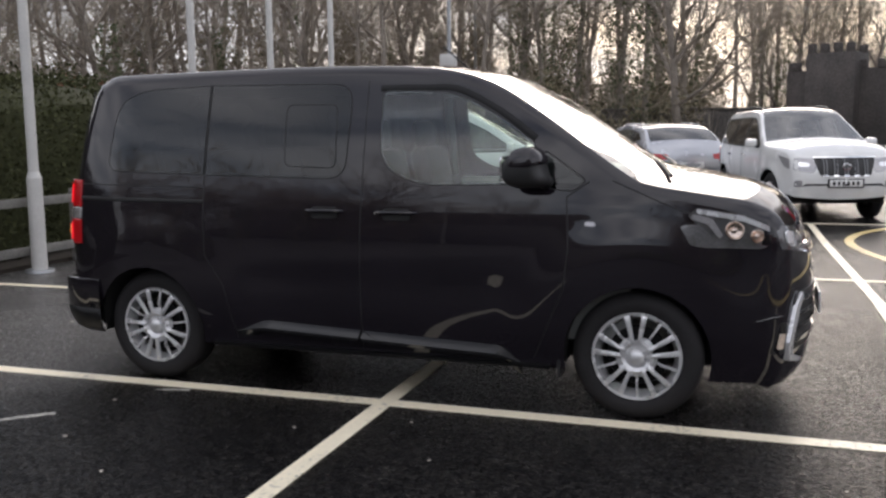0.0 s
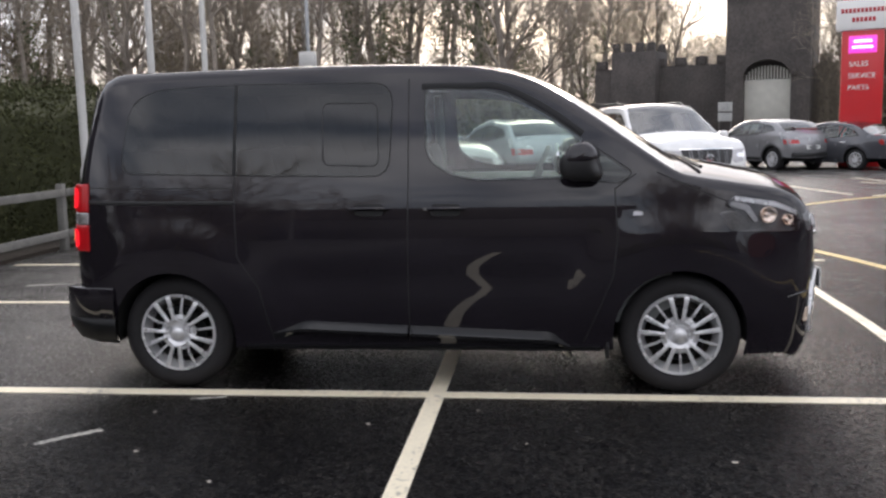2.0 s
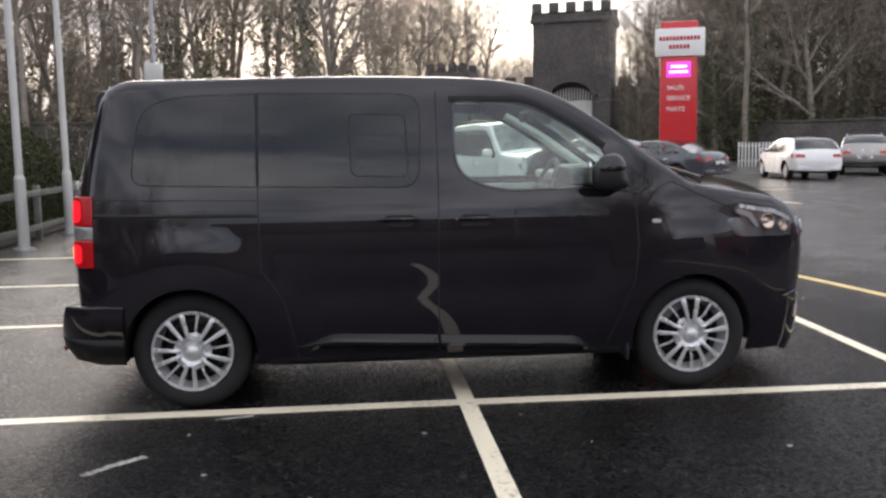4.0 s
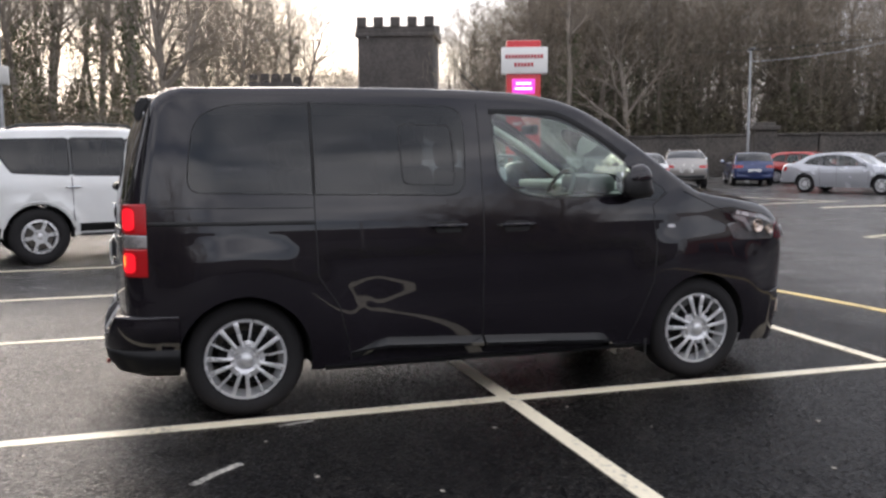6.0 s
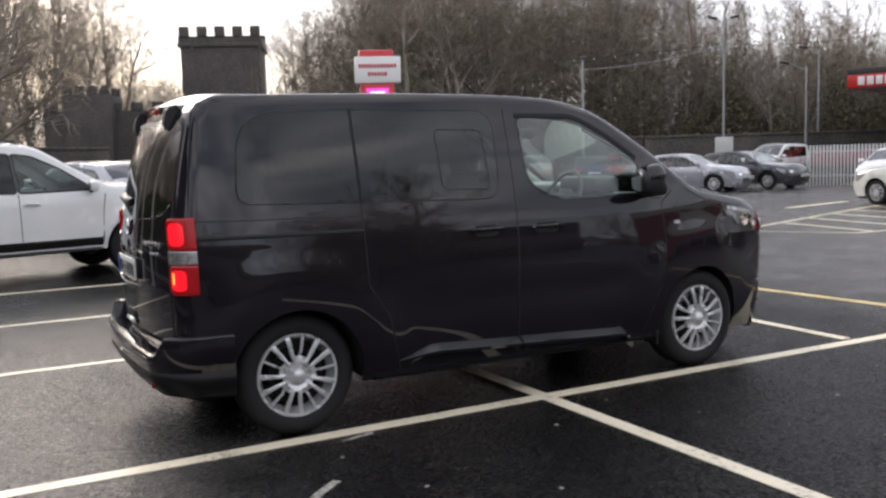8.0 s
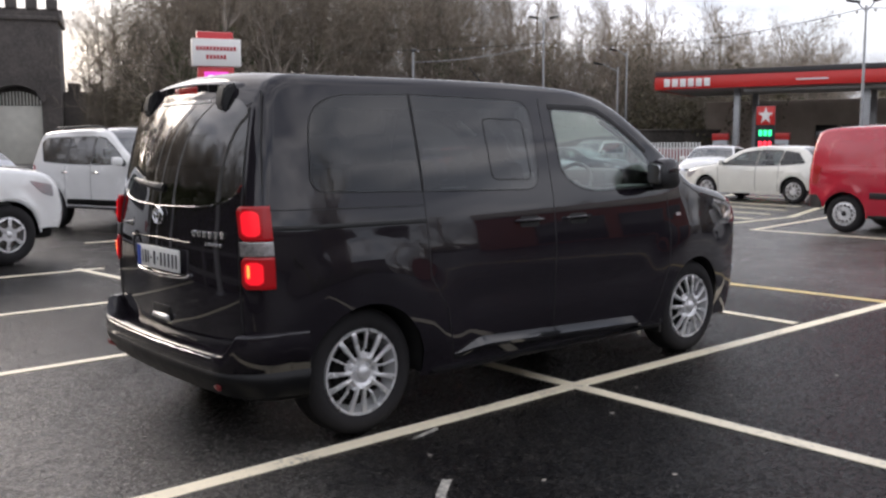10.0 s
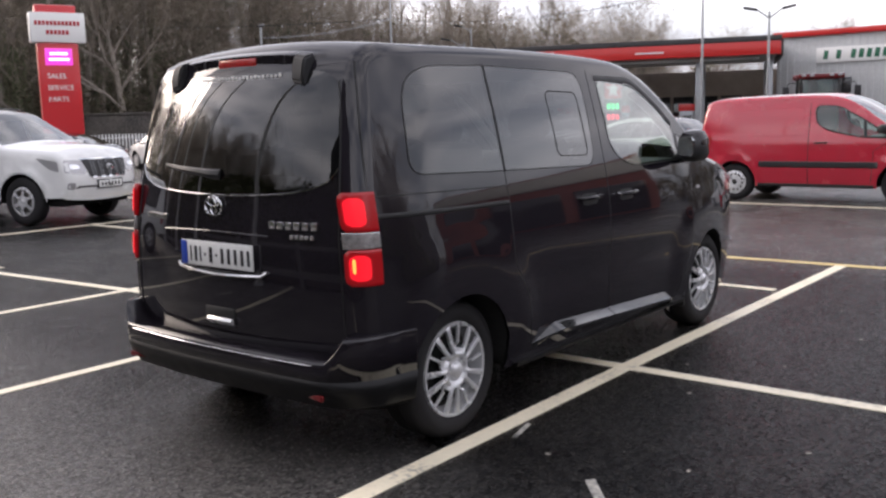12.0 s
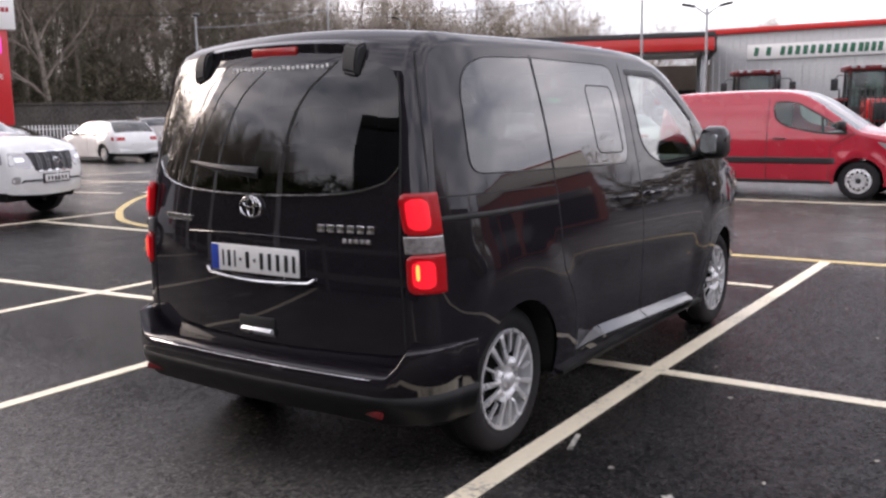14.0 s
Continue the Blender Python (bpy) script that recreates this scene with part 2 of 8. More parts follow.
SILVER = material("silver_wheel_paint", (0.66, 0.66, 0.67), 0.30, 0.50, 0.08, 8, 160, 0.04, rvar=0.3, dist=0.001)
CHROME = material("chrome", (0.78, 0.78, 0.79), 0.07, 1.0, 0.04, 10, 90, 0.0)
STEEL = material("brake_steel", (0.12, 0.11, 0.10), 0.5, 0.8, 0.3, 20, 120, 0.1, dist=0.002)
DARK_METAL = material("dark_underbody", (0.012, 0.012, 0.012), 0.9, 0.0, 0.3, 5, 60, 0.2, spec=0.1)
PRIVACY = glass("privacy_glass", (0.075, 0.077, 0.084), 1.56)
CLEAR = glass("clear_glass", (0.76, 0.86, 0.81), 1.78)
CARGLASS = glass("tinted_car_glass", (0.62, 0.69, 0.67), 1.65)
LENS = glass("lamp_lens", (0.92, 0.93, 0.94), 1.45)
LAMP_DARK = material("smoked_lamp_housing", (0.12, 0.12, 0.125), 0.15, 0.3, 0.3, 18, 120, 0.05, coat=0.6, dist=0.004)
MIRROR = material("mirror_glass", (0.75, 0.77, 0.8), 0.03, 1.0, 0.02, 3, 30, 0.0)
RED_LENS = glowing("red_lamp_lens", (0.45, 0.006, 0.010), 0.11)
RED_LIT = glowing("lit_red_lamp", (1.0, 0.014, 0.026), 0.46)
AMBER_LIT = glowing("lit_amber_bulb", (1.0, 0.26, 0.05), 1.2)
RED_DULL = material("red_reflector", (0.35, 0.012, 0.012), 0.2, 0.0, 0.15, 30, 200, 0.05, coat=0.5, dist=0.002)
RED_DARK = material("dark_red_reflector", (0.13, 0.010, 0.012), 0.25, 0.0, 0.15, 30, 200, 0.05, dist=0.002)
CLEAR_LENS = material("clear_lamp_lens", (0.42, 0.41, 0.42), 0.15, 0.3, 0.15, 40, 160, 0.1, coat=0.6, dist=0.003)
REVERSE_LENS = material("clear_reversing_lens", (0.40, 0.38, 0.38), 0.12, 0.6, 0.4, 40, 160, 0.3, coat=0.6, dist=0.006)
FOG_LENS = material("fog_lamp_lens", (0.75, 0.62, 0.50), 0.2, 0.2, 0.25, 60, 160, 0.1, coat=0.6, dist=0.003)
BOWL = material("lamp_reflector", (0.72, 0.60, 0.52), 0.16, 0.9, 0.2, 40, 160, 0.1, dist=0.003)
SEAT = material("grey_seat_cloth", (0.045, 0.045, 0.048), 0.9, 0.0, 0.2, 10, 260, 0.2, dist=0.003)
DASH = material("dark_dashboard", (0.15, 0.155, 0.15), 0.65, 0.0, 0.2, 8, 200, 0.2, dist=0.002)
DASH_PALE = material("pale_dashboard_top", (0.58, 0.60, 0.54), 0.6, 0.0, 0.15, 8, 200, 0.1, dist=0.002)
WHITE_POLE = material("white_pole_paint", (0.54, 0.53, 0.51), 0.4, 0.0, 0.08, 3, 40, 0.05)
GALV = material("galvanised_steel", (0.36, 0.37, 0.38), 0.42, 0.6, 0.15, 6, 70, 0.08)
PLATE = material("number_plate_face", (0.72, 0.72, 0.70), 0.35, 0.0, 0.05, 10, 80, 0.02)
PLATE_BLUE = material("plate_blue_band", (0.02, 0.06, 0.36), 0.35, 0.0, 0.08, 10, 80, 0.0)
INK = material("black_plate_ink", (0.01, 0.01, 0.01), 0.4, 0.0, 0.1, 10, 80, 0.0)
STONE = material("dark_weathered_stone", (0.072, 0.064, 0.060), 0.9, 0.0, 0.25, 0.7, 7, 0.5, tint=(0.095, 0.084, 0.078), dist=0.05)
STONE_DARK = material("dark_estate_stone", (0.055, 0.048, 0.044), 0.9, 0.0, 0.4, 0.7, 7, 0.7, tint=(0.09, 0.08, 0.07), dist=0.05)
# bark, twigs and undergrowth paled to stand in for backlit haze
BARK = material("tree_bark", (0.25, 0.215, 0.18), 0.95, 0.0, 0.4, 1.5, 18, 0.5, dist=0.03)
TWIG = leafy("bare_twigs", (0.21, 0.175, 0.14), (0.42, 0.355, 0.275), 0.85)
TWIG_RED = leafy("red_shrub_twigs", (0.14, 0.03, 0.02), (0.24, 0.06, 0.035), 0.8)
IVY = leafy("ivy_leaves", (0.055, 0.068, 0.032), (0.13, 0.145, 0.07), 0.5)
HEDGE = leafy("hedge_leaves", (0.032, 0.036, 0.013), (0.062, 0.066, 0.024), 0.8)
# darker copy of the twigs for denser woods, shade put into the colour
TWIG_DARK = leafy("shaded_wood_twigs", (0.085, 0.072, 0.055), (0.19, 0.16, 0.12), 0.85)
# undergrowth leaves darkened, the wood's shade put into their colour
SHADE_LEAVES = leafy("shade_dark_leaves", (0.050, 0.046, 0.028), (0.125, 0.108, 0.066), 0.8)
UNDERGROWTH = leafy("undergrowth_leaves", (0.10, 0.088, 0.058), (0.23, 0.195, 0.125), 0.8)

# ---- building helpers ----
from mathutils.bvhtree import BVHTree
from mathutils.geometry import delaunay_2d_cdt


def finish(name, bm, mats, smooth=40):
    me = bpy.data.meshes.new(name)
    bm.normal_update()
    bm.to_mesh(me)
    bm.free()
    for m in mats if isinstance(mats, (list, tuple)) else [mats]:
        me.materials.append(m)
    if smooth:
        for p in me.polygons:
            p.use_smooth = True
        me.set_sharp_from_angle(angle=radians(smooth))
    return me


def part(name, bm, mat, parent, label="", smooth=40):
    ob = new(name, finish(name, bm, mat, smooth))
    ob.parent = parent
    return tagged(ob, label)


def solo(name, bm, mat, label, category, group="", kind="", m=None, smooth=40):
    ob = new(name, finish(name, bm, mat, smooth))
    if m is not None:
        ob.matrix_world = m
    return tagged(ob, label, category, group, kind)


def thing(name, label, category, group="", m=None, kind=""):
    ob = new(name)
    ob.empty_display_size = 0.2
    if m is not None:
        ob.matrix_world = m
    return tagged(ob, label, category, group, kind)


def shared(name, me, parent, m=None, label=""):
    ob = new(name, me)
    ob.parent = parent
    if m is not None:
        ob.matrix_basis = m
    return tagged(ob, label)


def box(bm, c, s, bevel=0.0, m=None, seg=2):
    """A box at c of size s, with bevelled edges, turned by m."""
    g = bmesh.ops.create_cube(bm, size=1.0)
    vs = g["verts"]
    bmesh.ops.scale(bm, vec=s, verts=vs)
    if bevel:
        es = list({e for v in vs for e in v.link_edges})
        r = bmesh.ops.bevel(bm, geom=es, offset=bevel, segments=seg, affect="EDGES", profile=0.5)
        vs = list({v for f in r["faces"] for v in f.verts} | {v for v in vs if v.is_valid})
    bmesh.ops.transform(bm, matrix=Matrix.Translation(c) @ (m or Matrix()), verts=vs)
    return vs


def rod(bm, p, q, r0, r1=None, n=10, caps=True):
    """A tapered round bar from p to q."""
    p, q = Vector(p), Vector(q)
    r1 = r0 if r1 is None else r1
    d = (q - p).normalized()
    a = d.orthogonal().normalized()
    b = d.cross(a)
    rings = []
    for c, r in ((p, r0), (q, r1)):
        rings.append([bm.verts.new(c + (a * math.cos(t) + b * math.sin(t)) * r) for t in (2 * math.pi * i / n for i in range(n))])
    for i in range(n):
        j = (i + 1) % n
        bm.faces.new((rings[0][i], rings[0][j], rings[1][j], rings[1][i]))
    if caps:
        bm.faces.new(rings[0][::-1])
        bm.faces.new(rings[1])


def tube(bm, pts, r, n=8):
    """A round tube along a polyline."""
    pts = [Vector(p) for p in pts]
    rings, up = [], None
    for i, p in enumerate(pts):
        d = (pts[min(i + 1, len(pts) - 1)] - pts[max(i - 1, 0)]).normalized()
        up = d.orthogonal().normalized() if up is None else (up - d * up.dot(d)).normalized()
        b = d.cross(up)
        rr = r[i] if isinstance(r, (list, tuple)) else r
        rings.append([bm.verts.new(p + (up * math.cos(t) + b * math.sin(t)) * rr) for t in (2 * math.pi * k / n for k in range(n))])
    for A, B in zip(rings, rings[1:]):
        for k in range(n):
            j = (k + 1) % n
            bm.faces.new((A[k], A[j], B[j], B[k]))
    bm.faces.new(rings[0][::-1])
    bm.faces.new(rings[-1])


def lathe(bm, prof, n=40, axis="Y", c=(0, 0, 0), close=False):
    """Turns (radius, along) points round an axis."""
    c = Vector(c)
    rings = []
    for r, h in prof:
        ring = []
        for k in range(n):
            t = 2 * math.pi * k / n
            u, v = r * math.cos(t), r * math.sin(t)
            p = {"Y": (u, h, v), "Z": (u, v, h), "X": (h, u, v)}[axis]
            ring.append(bm.verts.new(c + Vector(p)))
        rings.append(ring)
    pairs = list(zip(rings, rings[1:])) + ([(rings[-1], rings[0])] if close else [])
    for A, B in pairs:
        for k in range(n):
            j = (k + 1) % n
            bm.faces.new((A[k], A[j], B[j], B[k]))
    bmesh.ops.recalc_face_normals(bm, faces=bm.faces[:])


def prism(bm, poly, depth, place):
    """A flat outline of (u, v) points pulled out by depth; place(u, v, w) gives the point in space."""
    a = [bm.verts.new(place(u, v, 0)) for u, v in poly]
    b = [bm.verts.new(place(u, v, depth)) for u, v in poly]
    n = len(poly)
    bm.faces.new(a)
    bm.faces.new(b[::-1])
    for i in range(n):
        j = (i + 1) % n
        bm.faces.new((a[j], a[i], b[i], b[j]))
    bmesh.ops.recalc_face_normals(bm, faces=bm.faces[:])


def spline(pts, step):
    """Catmull-Rom through tuples of any length, evenly dense."""
    P = [np.array(p, float) for p in pts]
    out = []
    for i in range(len(P) - 1):
        p0, p1, p2, p3 = P[max(i - 1, 0)], P[i], P[i + 1], P[min(i + 2, len(P) - 1)]
        k = max(1, int(round(np.linalg.norm((p2 - p1)[:2]) / step)))
        for s in range(k):
            t = s / k
            out.append(0.5 * (2 * p1 + (p2 - p0) * t + (2 * p0 - 5 * p1 + 4 * p2 - p3) * t * t + (3 * p1 - p0 - 3 * p2 + p3) * t**3))
    out.append(P[-1])
    return out


def rounded(poly, r, seg=5):
    """An outline with its corners rounded; r may be a list."""
    out, n = [], len(poly)
    for i in range(n):
        p = np.array(poly[i], float)
        a, b = np.array(poly[i - 1], float) - p, np.array(poly[(i + 1) % n], float) - p
        rr = r[i] if isinstance(r, (list, tuple)) else r
        ra, rb = min(rr, 0.48 * np.linalg.norm(a)), min(rr, 0.48 * np.linalg.norm(b))
        s, e = p + a / np.linalg.norm(a) * ra, p + b / np.linalg.norm(b) * rb
        for k in range(seg + 1):
            t = k / seg
            out.append(tuple((1 - t) ** 2 * s + 2 * t * (1 - t) * p + t * t * e))
    return out


def dense(poly, step, closed=True):
    out = []
    n = len(poly)
    for i in range(n if closed else n - 1):
        a, b = np.array(poly[i], float), np.array(poly[(i + 1) % n], float)
        k = max(1, int(math.ceil(np.linalg.norm(b - a) / step)))
        out += [tuple(a + (b - a) * s / k) for s in range(k)]
    if not closed:
        out.append(tuple(poly[-1]))
    clean = [out[0]]
    for p in out[1:]:
        if math.hypot(p[0] - clean[-1][0], p[1] - clean[-1][1]) > 1e-4:
            clean.append(p)
    if closed and math.hypot(clean[0][0] - clean[-1][0], clean[0][1] - clean[-1][1]) < 1e-4:
        clean.pop()
    return clean


def inside(poly, pts):
    poly, pts = np.asarray(poly), np.asarray(pts)
    x, y = pts[:, 0], pts[:, 1]
    c = np.zeros(len(pts), bool)
    x1, y1 = poly[:, 0], poly[:, 1]
    x0, y0 = np.roll(x1, 1), np.roll(y1, 1)
    for a, b, d, e in zip(x0, y0, x1, y1):
        hit = ((b > y) != (e > y))
        with np.errstate(divide="ignore", invalid="ignore"):
            c ^= hit & (x < (d - a) * (y - b) / (e - b if e != b else 1e-12) + a)
    return c


def sheet(outer, holes, grid):
    """Triangles that fill an outline less its holes, with inner points on a grid."""
    pts, edges = list(outer), [(i, (i + 1) % len(outer)) for i in range(len(outer))]
    for h in holes:
        k = len(pts)
        pts += list(h)
        edges += [(k + i, k + (i + 1) % len(h)) for i in range(len(h))]
    rim = np.array(pts)
    lo, hi = np.min(outer, 0), np.max(outer, 0)
    gx, gy = np.meshgrid(np.arange(lo[0], hi[0], grid), np.arange(lo[1], hi[1], grid))
    g = np.stack([gx.ravel(), gy.ravel()], 1)
    g = g[inside(outer, g)]
    if len(g):
        for h in holes:
            g = g[~inside(h, g)]
    if len(g):
        g = g[np.sqrt(((g[:, None] - rim[None]) ** 2).sum(-1)).min(1) > 0.45 * grid]
    pts += [tuple(p) for p in g]
    v, _, f, *_ = delaunay_2d_cdt([Vector(p) for p in pts], edges, [], 0, 1e-6)
    v = np.array([tuple(p) for p in v])
    cen = np.array([v[list(t)].mean(0) for t in f])
    ok = inside(outer, cen)
    for h in holes:
        ok &= ~inside(h, cen)
    return v, [t for t, o in zip(f, ok) if o]


def inset(poly, d):
    """An outline drawn in by d."""
    P = np.array(poly)
    a = 0.5 * np.sum(P[:, 0] * np.roll(P[:, 1], -1) - np.roll(P[:, 0], -1) * P[:, 1])
    t = np.roll(P, -1, 0) - np.roll(P, 1, 0)
    t /= np.linalg.norm(t, axis=1)[:, None] + 1e-9
    n = np.stack([-t[:, 1], t[:, 0]], 1) * (1 if a > 0 else -1)
    return [tuple(p) for p in P + n * d]


def side_panel(name, poly, W, off, mat, parent, side, label="", grid=0.08, thick=0.006):
    """A pane or plate that follows a vehicle's side, side = -1 its right, +1 its left."""
    v, f = sheet(dense(poly, grid), [], grid)
    bm = bmesh.new()
    A = [bm.verts.new((x, side * (W(x, z) + off), z)) for x, z in v]
    for t in f:
        bm.faces.new([A[i] for i in (t if side < 0 else t[::-1])])
    bm.normal_update()
    if bm.faces and sum(q.normal.y * side for q in bm.faces) < 0:
        bmesh.ops.reverse_faces(bm, faces=bm.faces[:])
    if thick:
        r = bmesh.ops.extrude_edge_only(bm, edges=[e for e in bm.edges if e.is_boundary])
        bmesh.ops.translate(bm, vec=(0, -side * thick, 0), verts=[q for q in r["geom"] if isinstance(q, bmesh.types.BMVert)])
    return part(name, bm, mat, parent, label)


def end_panel(name, poly, tree, off, mat, parent, end, label="", grid=0.06, thick=0.008):
    """A pane, lamp or plate of (y, z) points laid on a vehicle's nose (end = 1) or tail (end = -1)."""
    v, f = sheet(dense(poly, grid), [], grid)
    bm = bmesh.new()
    A = []
    last = 2.0
    for y, z in v:
        hit = tree.ray_cast(Vector((4.0 * end, y, z)), Vector((-end, 0, 0)))
        last = hit[0].x if hit[0] is not None else last
        A.append(bm.verts.new((last + end * off, y, z)))
    for t in f:
        bm.faces.new([A[i] for i in t])
    bm.normal_update()
    if sum(q.normal.x * end for q in bm.faces) < 0:
        bmesh.ops.reverse_faces(bm, faces=bm.faces[:])
    if thick:
        r = bmesh.ops.extrude_edge_only(bm, edges=[e for e in bm.edges if e.is_boundary])
        bmesh.ops.translate(bm, vec=(-end * thick, 0, 0), verts=[q for q in r["geom"] if isinstance(q, bmesh.types.BMVert)])
    return part(name, bm, mat, parent, label)


def mirrored(poly, s):
    return [(s * y, z) for y, z in poly]


def side_strip(bm, pts, W, off, width, side, closed=False, depth=0.004):
    """A raised bead along a polyline on a vehicle's side."""
    P = dense(pts, 0.03, closed)
    n = len(P)
    rows = []
    for i in range(n):
        a, b = P[(i - 1) % n if closed else max(i - 1, 0)], P[(i + 1) % n if closed else min(i + 1, n - 1)]
        d = np.array(b) - np.array(a)
        d /= np.linalg.norm(d) + 1e-9
        q = np.array((-d[1], d[0])) * width / 2
        row = []
        for s, o in ((-1.3, -depth), (-0.8, 0), (0.8, 0), (1.3, -depth)):
            x, z = P[i][0] + q[0] * s, P[i][1] + q[1] * s
            row.append(bm.verts.new((x, side * (W(x, z) + off + o), z)))
        rows.append(row)
    for i in range(n if closed else n - 1):
        A, B = rows[i], rows[(i + 1) % n]
        for k in range(3):
            q = (A[k], A[k + 1], B[k + 1], B[k])
            bm.faces.new(q if side > 0 else q[::-1])


def shell(outline, bottom, W, holes, cuts=(), step=0.05, grid=0.07, across=10):
    """A vehicle's skin: two sides that follow W(x, z), and one sheet rolled over them from the tail over the roof to the nose.
    outline: (x, z, corner radius, crown) from the tail's foot to the nose's foot; bottom: (x, z) back along the sill.
    cuts: tests f(x, z, u) for faces of the rolled sheet that are left out. Returns the skin and the left-out pieces."""
    O = spline(outline, step)
    n = len(O)
    marks = []
    skin, panes = bmesh.new(), [bmesh.new() for _ in cuts]
    outer = [(p[0], p[1]) for p in O] + dense(bottom, step, False)[1:-1]
    v, f = sheet(outer, holes, grid)
    for side in (-1, 1):
        A = [skin.verts.new((x, side * W(x, z), z)) for x, z in v]
        for x, z in v:
            h = 0.004
            q = Vector((-(W(x + h, z) - W(x - h, z)) / (2 * h), 1, -(W(x, z + h) - W(x, z - h)) / (2 * h)))
            q.y *= side
            marks.append((Vector((x, side * W(x, z), z)), q.normalized()))
        for t in f:
            skin.faces.new([A[i] for i in t])
    rows = []
    for i, (x, z, r, c) in enumerate(O):
        a, b = O[max(i - 1, 0)], O[min(i + 1, n - 1)]
        d = np.array((b[0] - a[0], b[1] - a[1]))
        d /= np.linalg.norm(d)
        nx, nz = -d[1], d[0]
        w = W(x, z)
        row = []
        q = Vector((-(W(x + 0.004, z) - W(x - 0.004, z)) / 0.008, 1, -(W(x, z + 0.004) - W(x, z - 0.004)) / 0.008)).normalized()
        for k in range(5):
            t = math.pi / 2 * k / 4
            row.append((w - r * (1 - math.cos(t)), r * math.sin(t)))
            if k:
                for side in (-1, 1):
                    nn = Vector((q.x, q.y * side, q.z)) * math.cos(t) + Vector((nx, side * 2 * c / (w - r) * (k / 4), nz)) * math.sin(t)
                    marks.append((Vector((x + nx * row[-1][1], side * row[-1][0], z + nz * row[-1][1])), nn.normalized()))
        for k in range(1, across):
            y = (w - r) * (1 - 2 * k / across)
            row.append((y, r + c * (1 - (y / (w - r)) ** 2)))
            marks.append((Vector((x + nx * row[-1][1], y, z + nz * row[-1][1])), Vector((nx, 2 * c * y / (w - r) ** 2, nz)).normalized()))
        row += [(-y, o) for y, o in row[4::-1]]
        rows.append([((x + nx * o, y, z + nz * o), y / w) for y, o in row])
    cache = [dict() for _ in range(len(panes) + 1)]

    def vert(which, i, k):
        key = (i, k)
        if key not in cache[which]:
            bm = skin if which == 0 else panes[which - 1]
            cache[which][key] = bm.verts.new(rows[i][k][0])
        return cache[which][key]

    for i in range(n - 1):
        for k in range(len(rows[0]) - 1):
            u = (rows[i][k][1] + rows[i][k + 1][1]) / 2
            x, z = (O[i][0] + O[i + 1][0]) / 2, (O[i][1] + O[i + 1][1]) / 2
            which = 0
            for j, cut in enumerate(cuts):
                if cut(x, z, abs(u)):
                    which = j + 1
            bm = skin if which == 0 else panes[which - 1]
            bm.faces.new((vert(which, i, k), vert(which, i, k + 1), vert(which, i + 1, k + 1), vert(which, i + 1, k)))
    bmesh.ops.remove_doubles(skin, verts=skin.verts[:], dist=2e-4)
    bmesh.ops.recalc_face_normals(skin, faces=skin.faces[:])
    skin.normal_update()
    top = max(skin.faces, key=lambda q: q.calc_center_median().z)
    if top.normal.z < 0:
        bmesh.ops.reverse_faces(skin, faces=skin.faces[:])
    for p in panes:
        p.normal_update()
        if sum(q.normal.z + 0.3 * q.normal.x * (1 if q.calc_center_median().x > 0 else -1) for q in p.faces) < 0:
            bmesh.ops.reverse_faces(p, faces=p.faces[:])
    skin.verts.index_update()
    pts, fcs = [v.co.copy() for v in skin.verts], [[v.index for v in q.verts] for q in skin.faces]
    for p in panes:
        p.verts.index_update()
        k = len(pts)
        pts += [v.co.copy() for v in p.verts]
        fcs += [[v.index + k for v in q.verts] for q in p.faces]
    return skin, panes, BVHTree.FromPolygons(pts, fcs), marks


def set_normals(ob, marks):
    """Gives a skin the exact normals of the form it follows, so that its gloss runs smooth."""
    from mathutils.kdtree import KDTree
    kd = KDTree(len(marks))
    for i, (p, _) in enumerate(marks):
        kd.insert(p, i)
    kd.balance()
    me = ob.data
    me.normals_split_custom_set_from_vertices([marks[kd.find(v.co)[1]][1] for v in me.vertices])
    return ob


def thicken(ob, t):
    md = ob.modifiers.new("thickness", "SOLIDIFY")
    md.thickness, md.offset = t, -1
    return ob


def arch_bottom(x_front, x_rear, sill, axles, r, hub_z, z_front, z_rear):
    """The lower edge from the nose's foot back to the tail's foot, with two wheel arches."""
    pts = [(x_front, z_front)]
    for ax in sorted(axles, reverse=True):
        zf = z_front if ax == max(axles) else sill
        zr = sill if ax == max(axles) else z_rear
        a0 = math.asin(max(-0.9, min(0.9, (zf - hub_z) / r)))
        a1 = math.pi - math.asin(max(-0.9, min(0.9, (zr - hub_z) / r)))
        for k in range(19):
            a = a0 + (a1 - a0) * k / 18
            pts.append((ax + r * math.cos(a), hub_z + r * math.sin(a)))
    pts.append((x_rear, z_rear))
    return pts




def lettering(text, size, depth=0.004):
    """A mesh of raised letters from the built-in font, centred, in the xy plane."""
    cu = bpy.data.curves.new("letters", "FONT")
    cu.body, cu.size, cu.extrude, cu.align_x, cu.align_y = text, size, depth, "CENTER", "CENTER"
    ob = new("letters", cu)
    me = bpy.data.meshes.new_from_object(ob)
    bpy.data.objects.remove(ob)
    return me


def smooth01(t):
    t = max(0.0, min(1.0, t))
    return t * t * (3 - 2 * t)


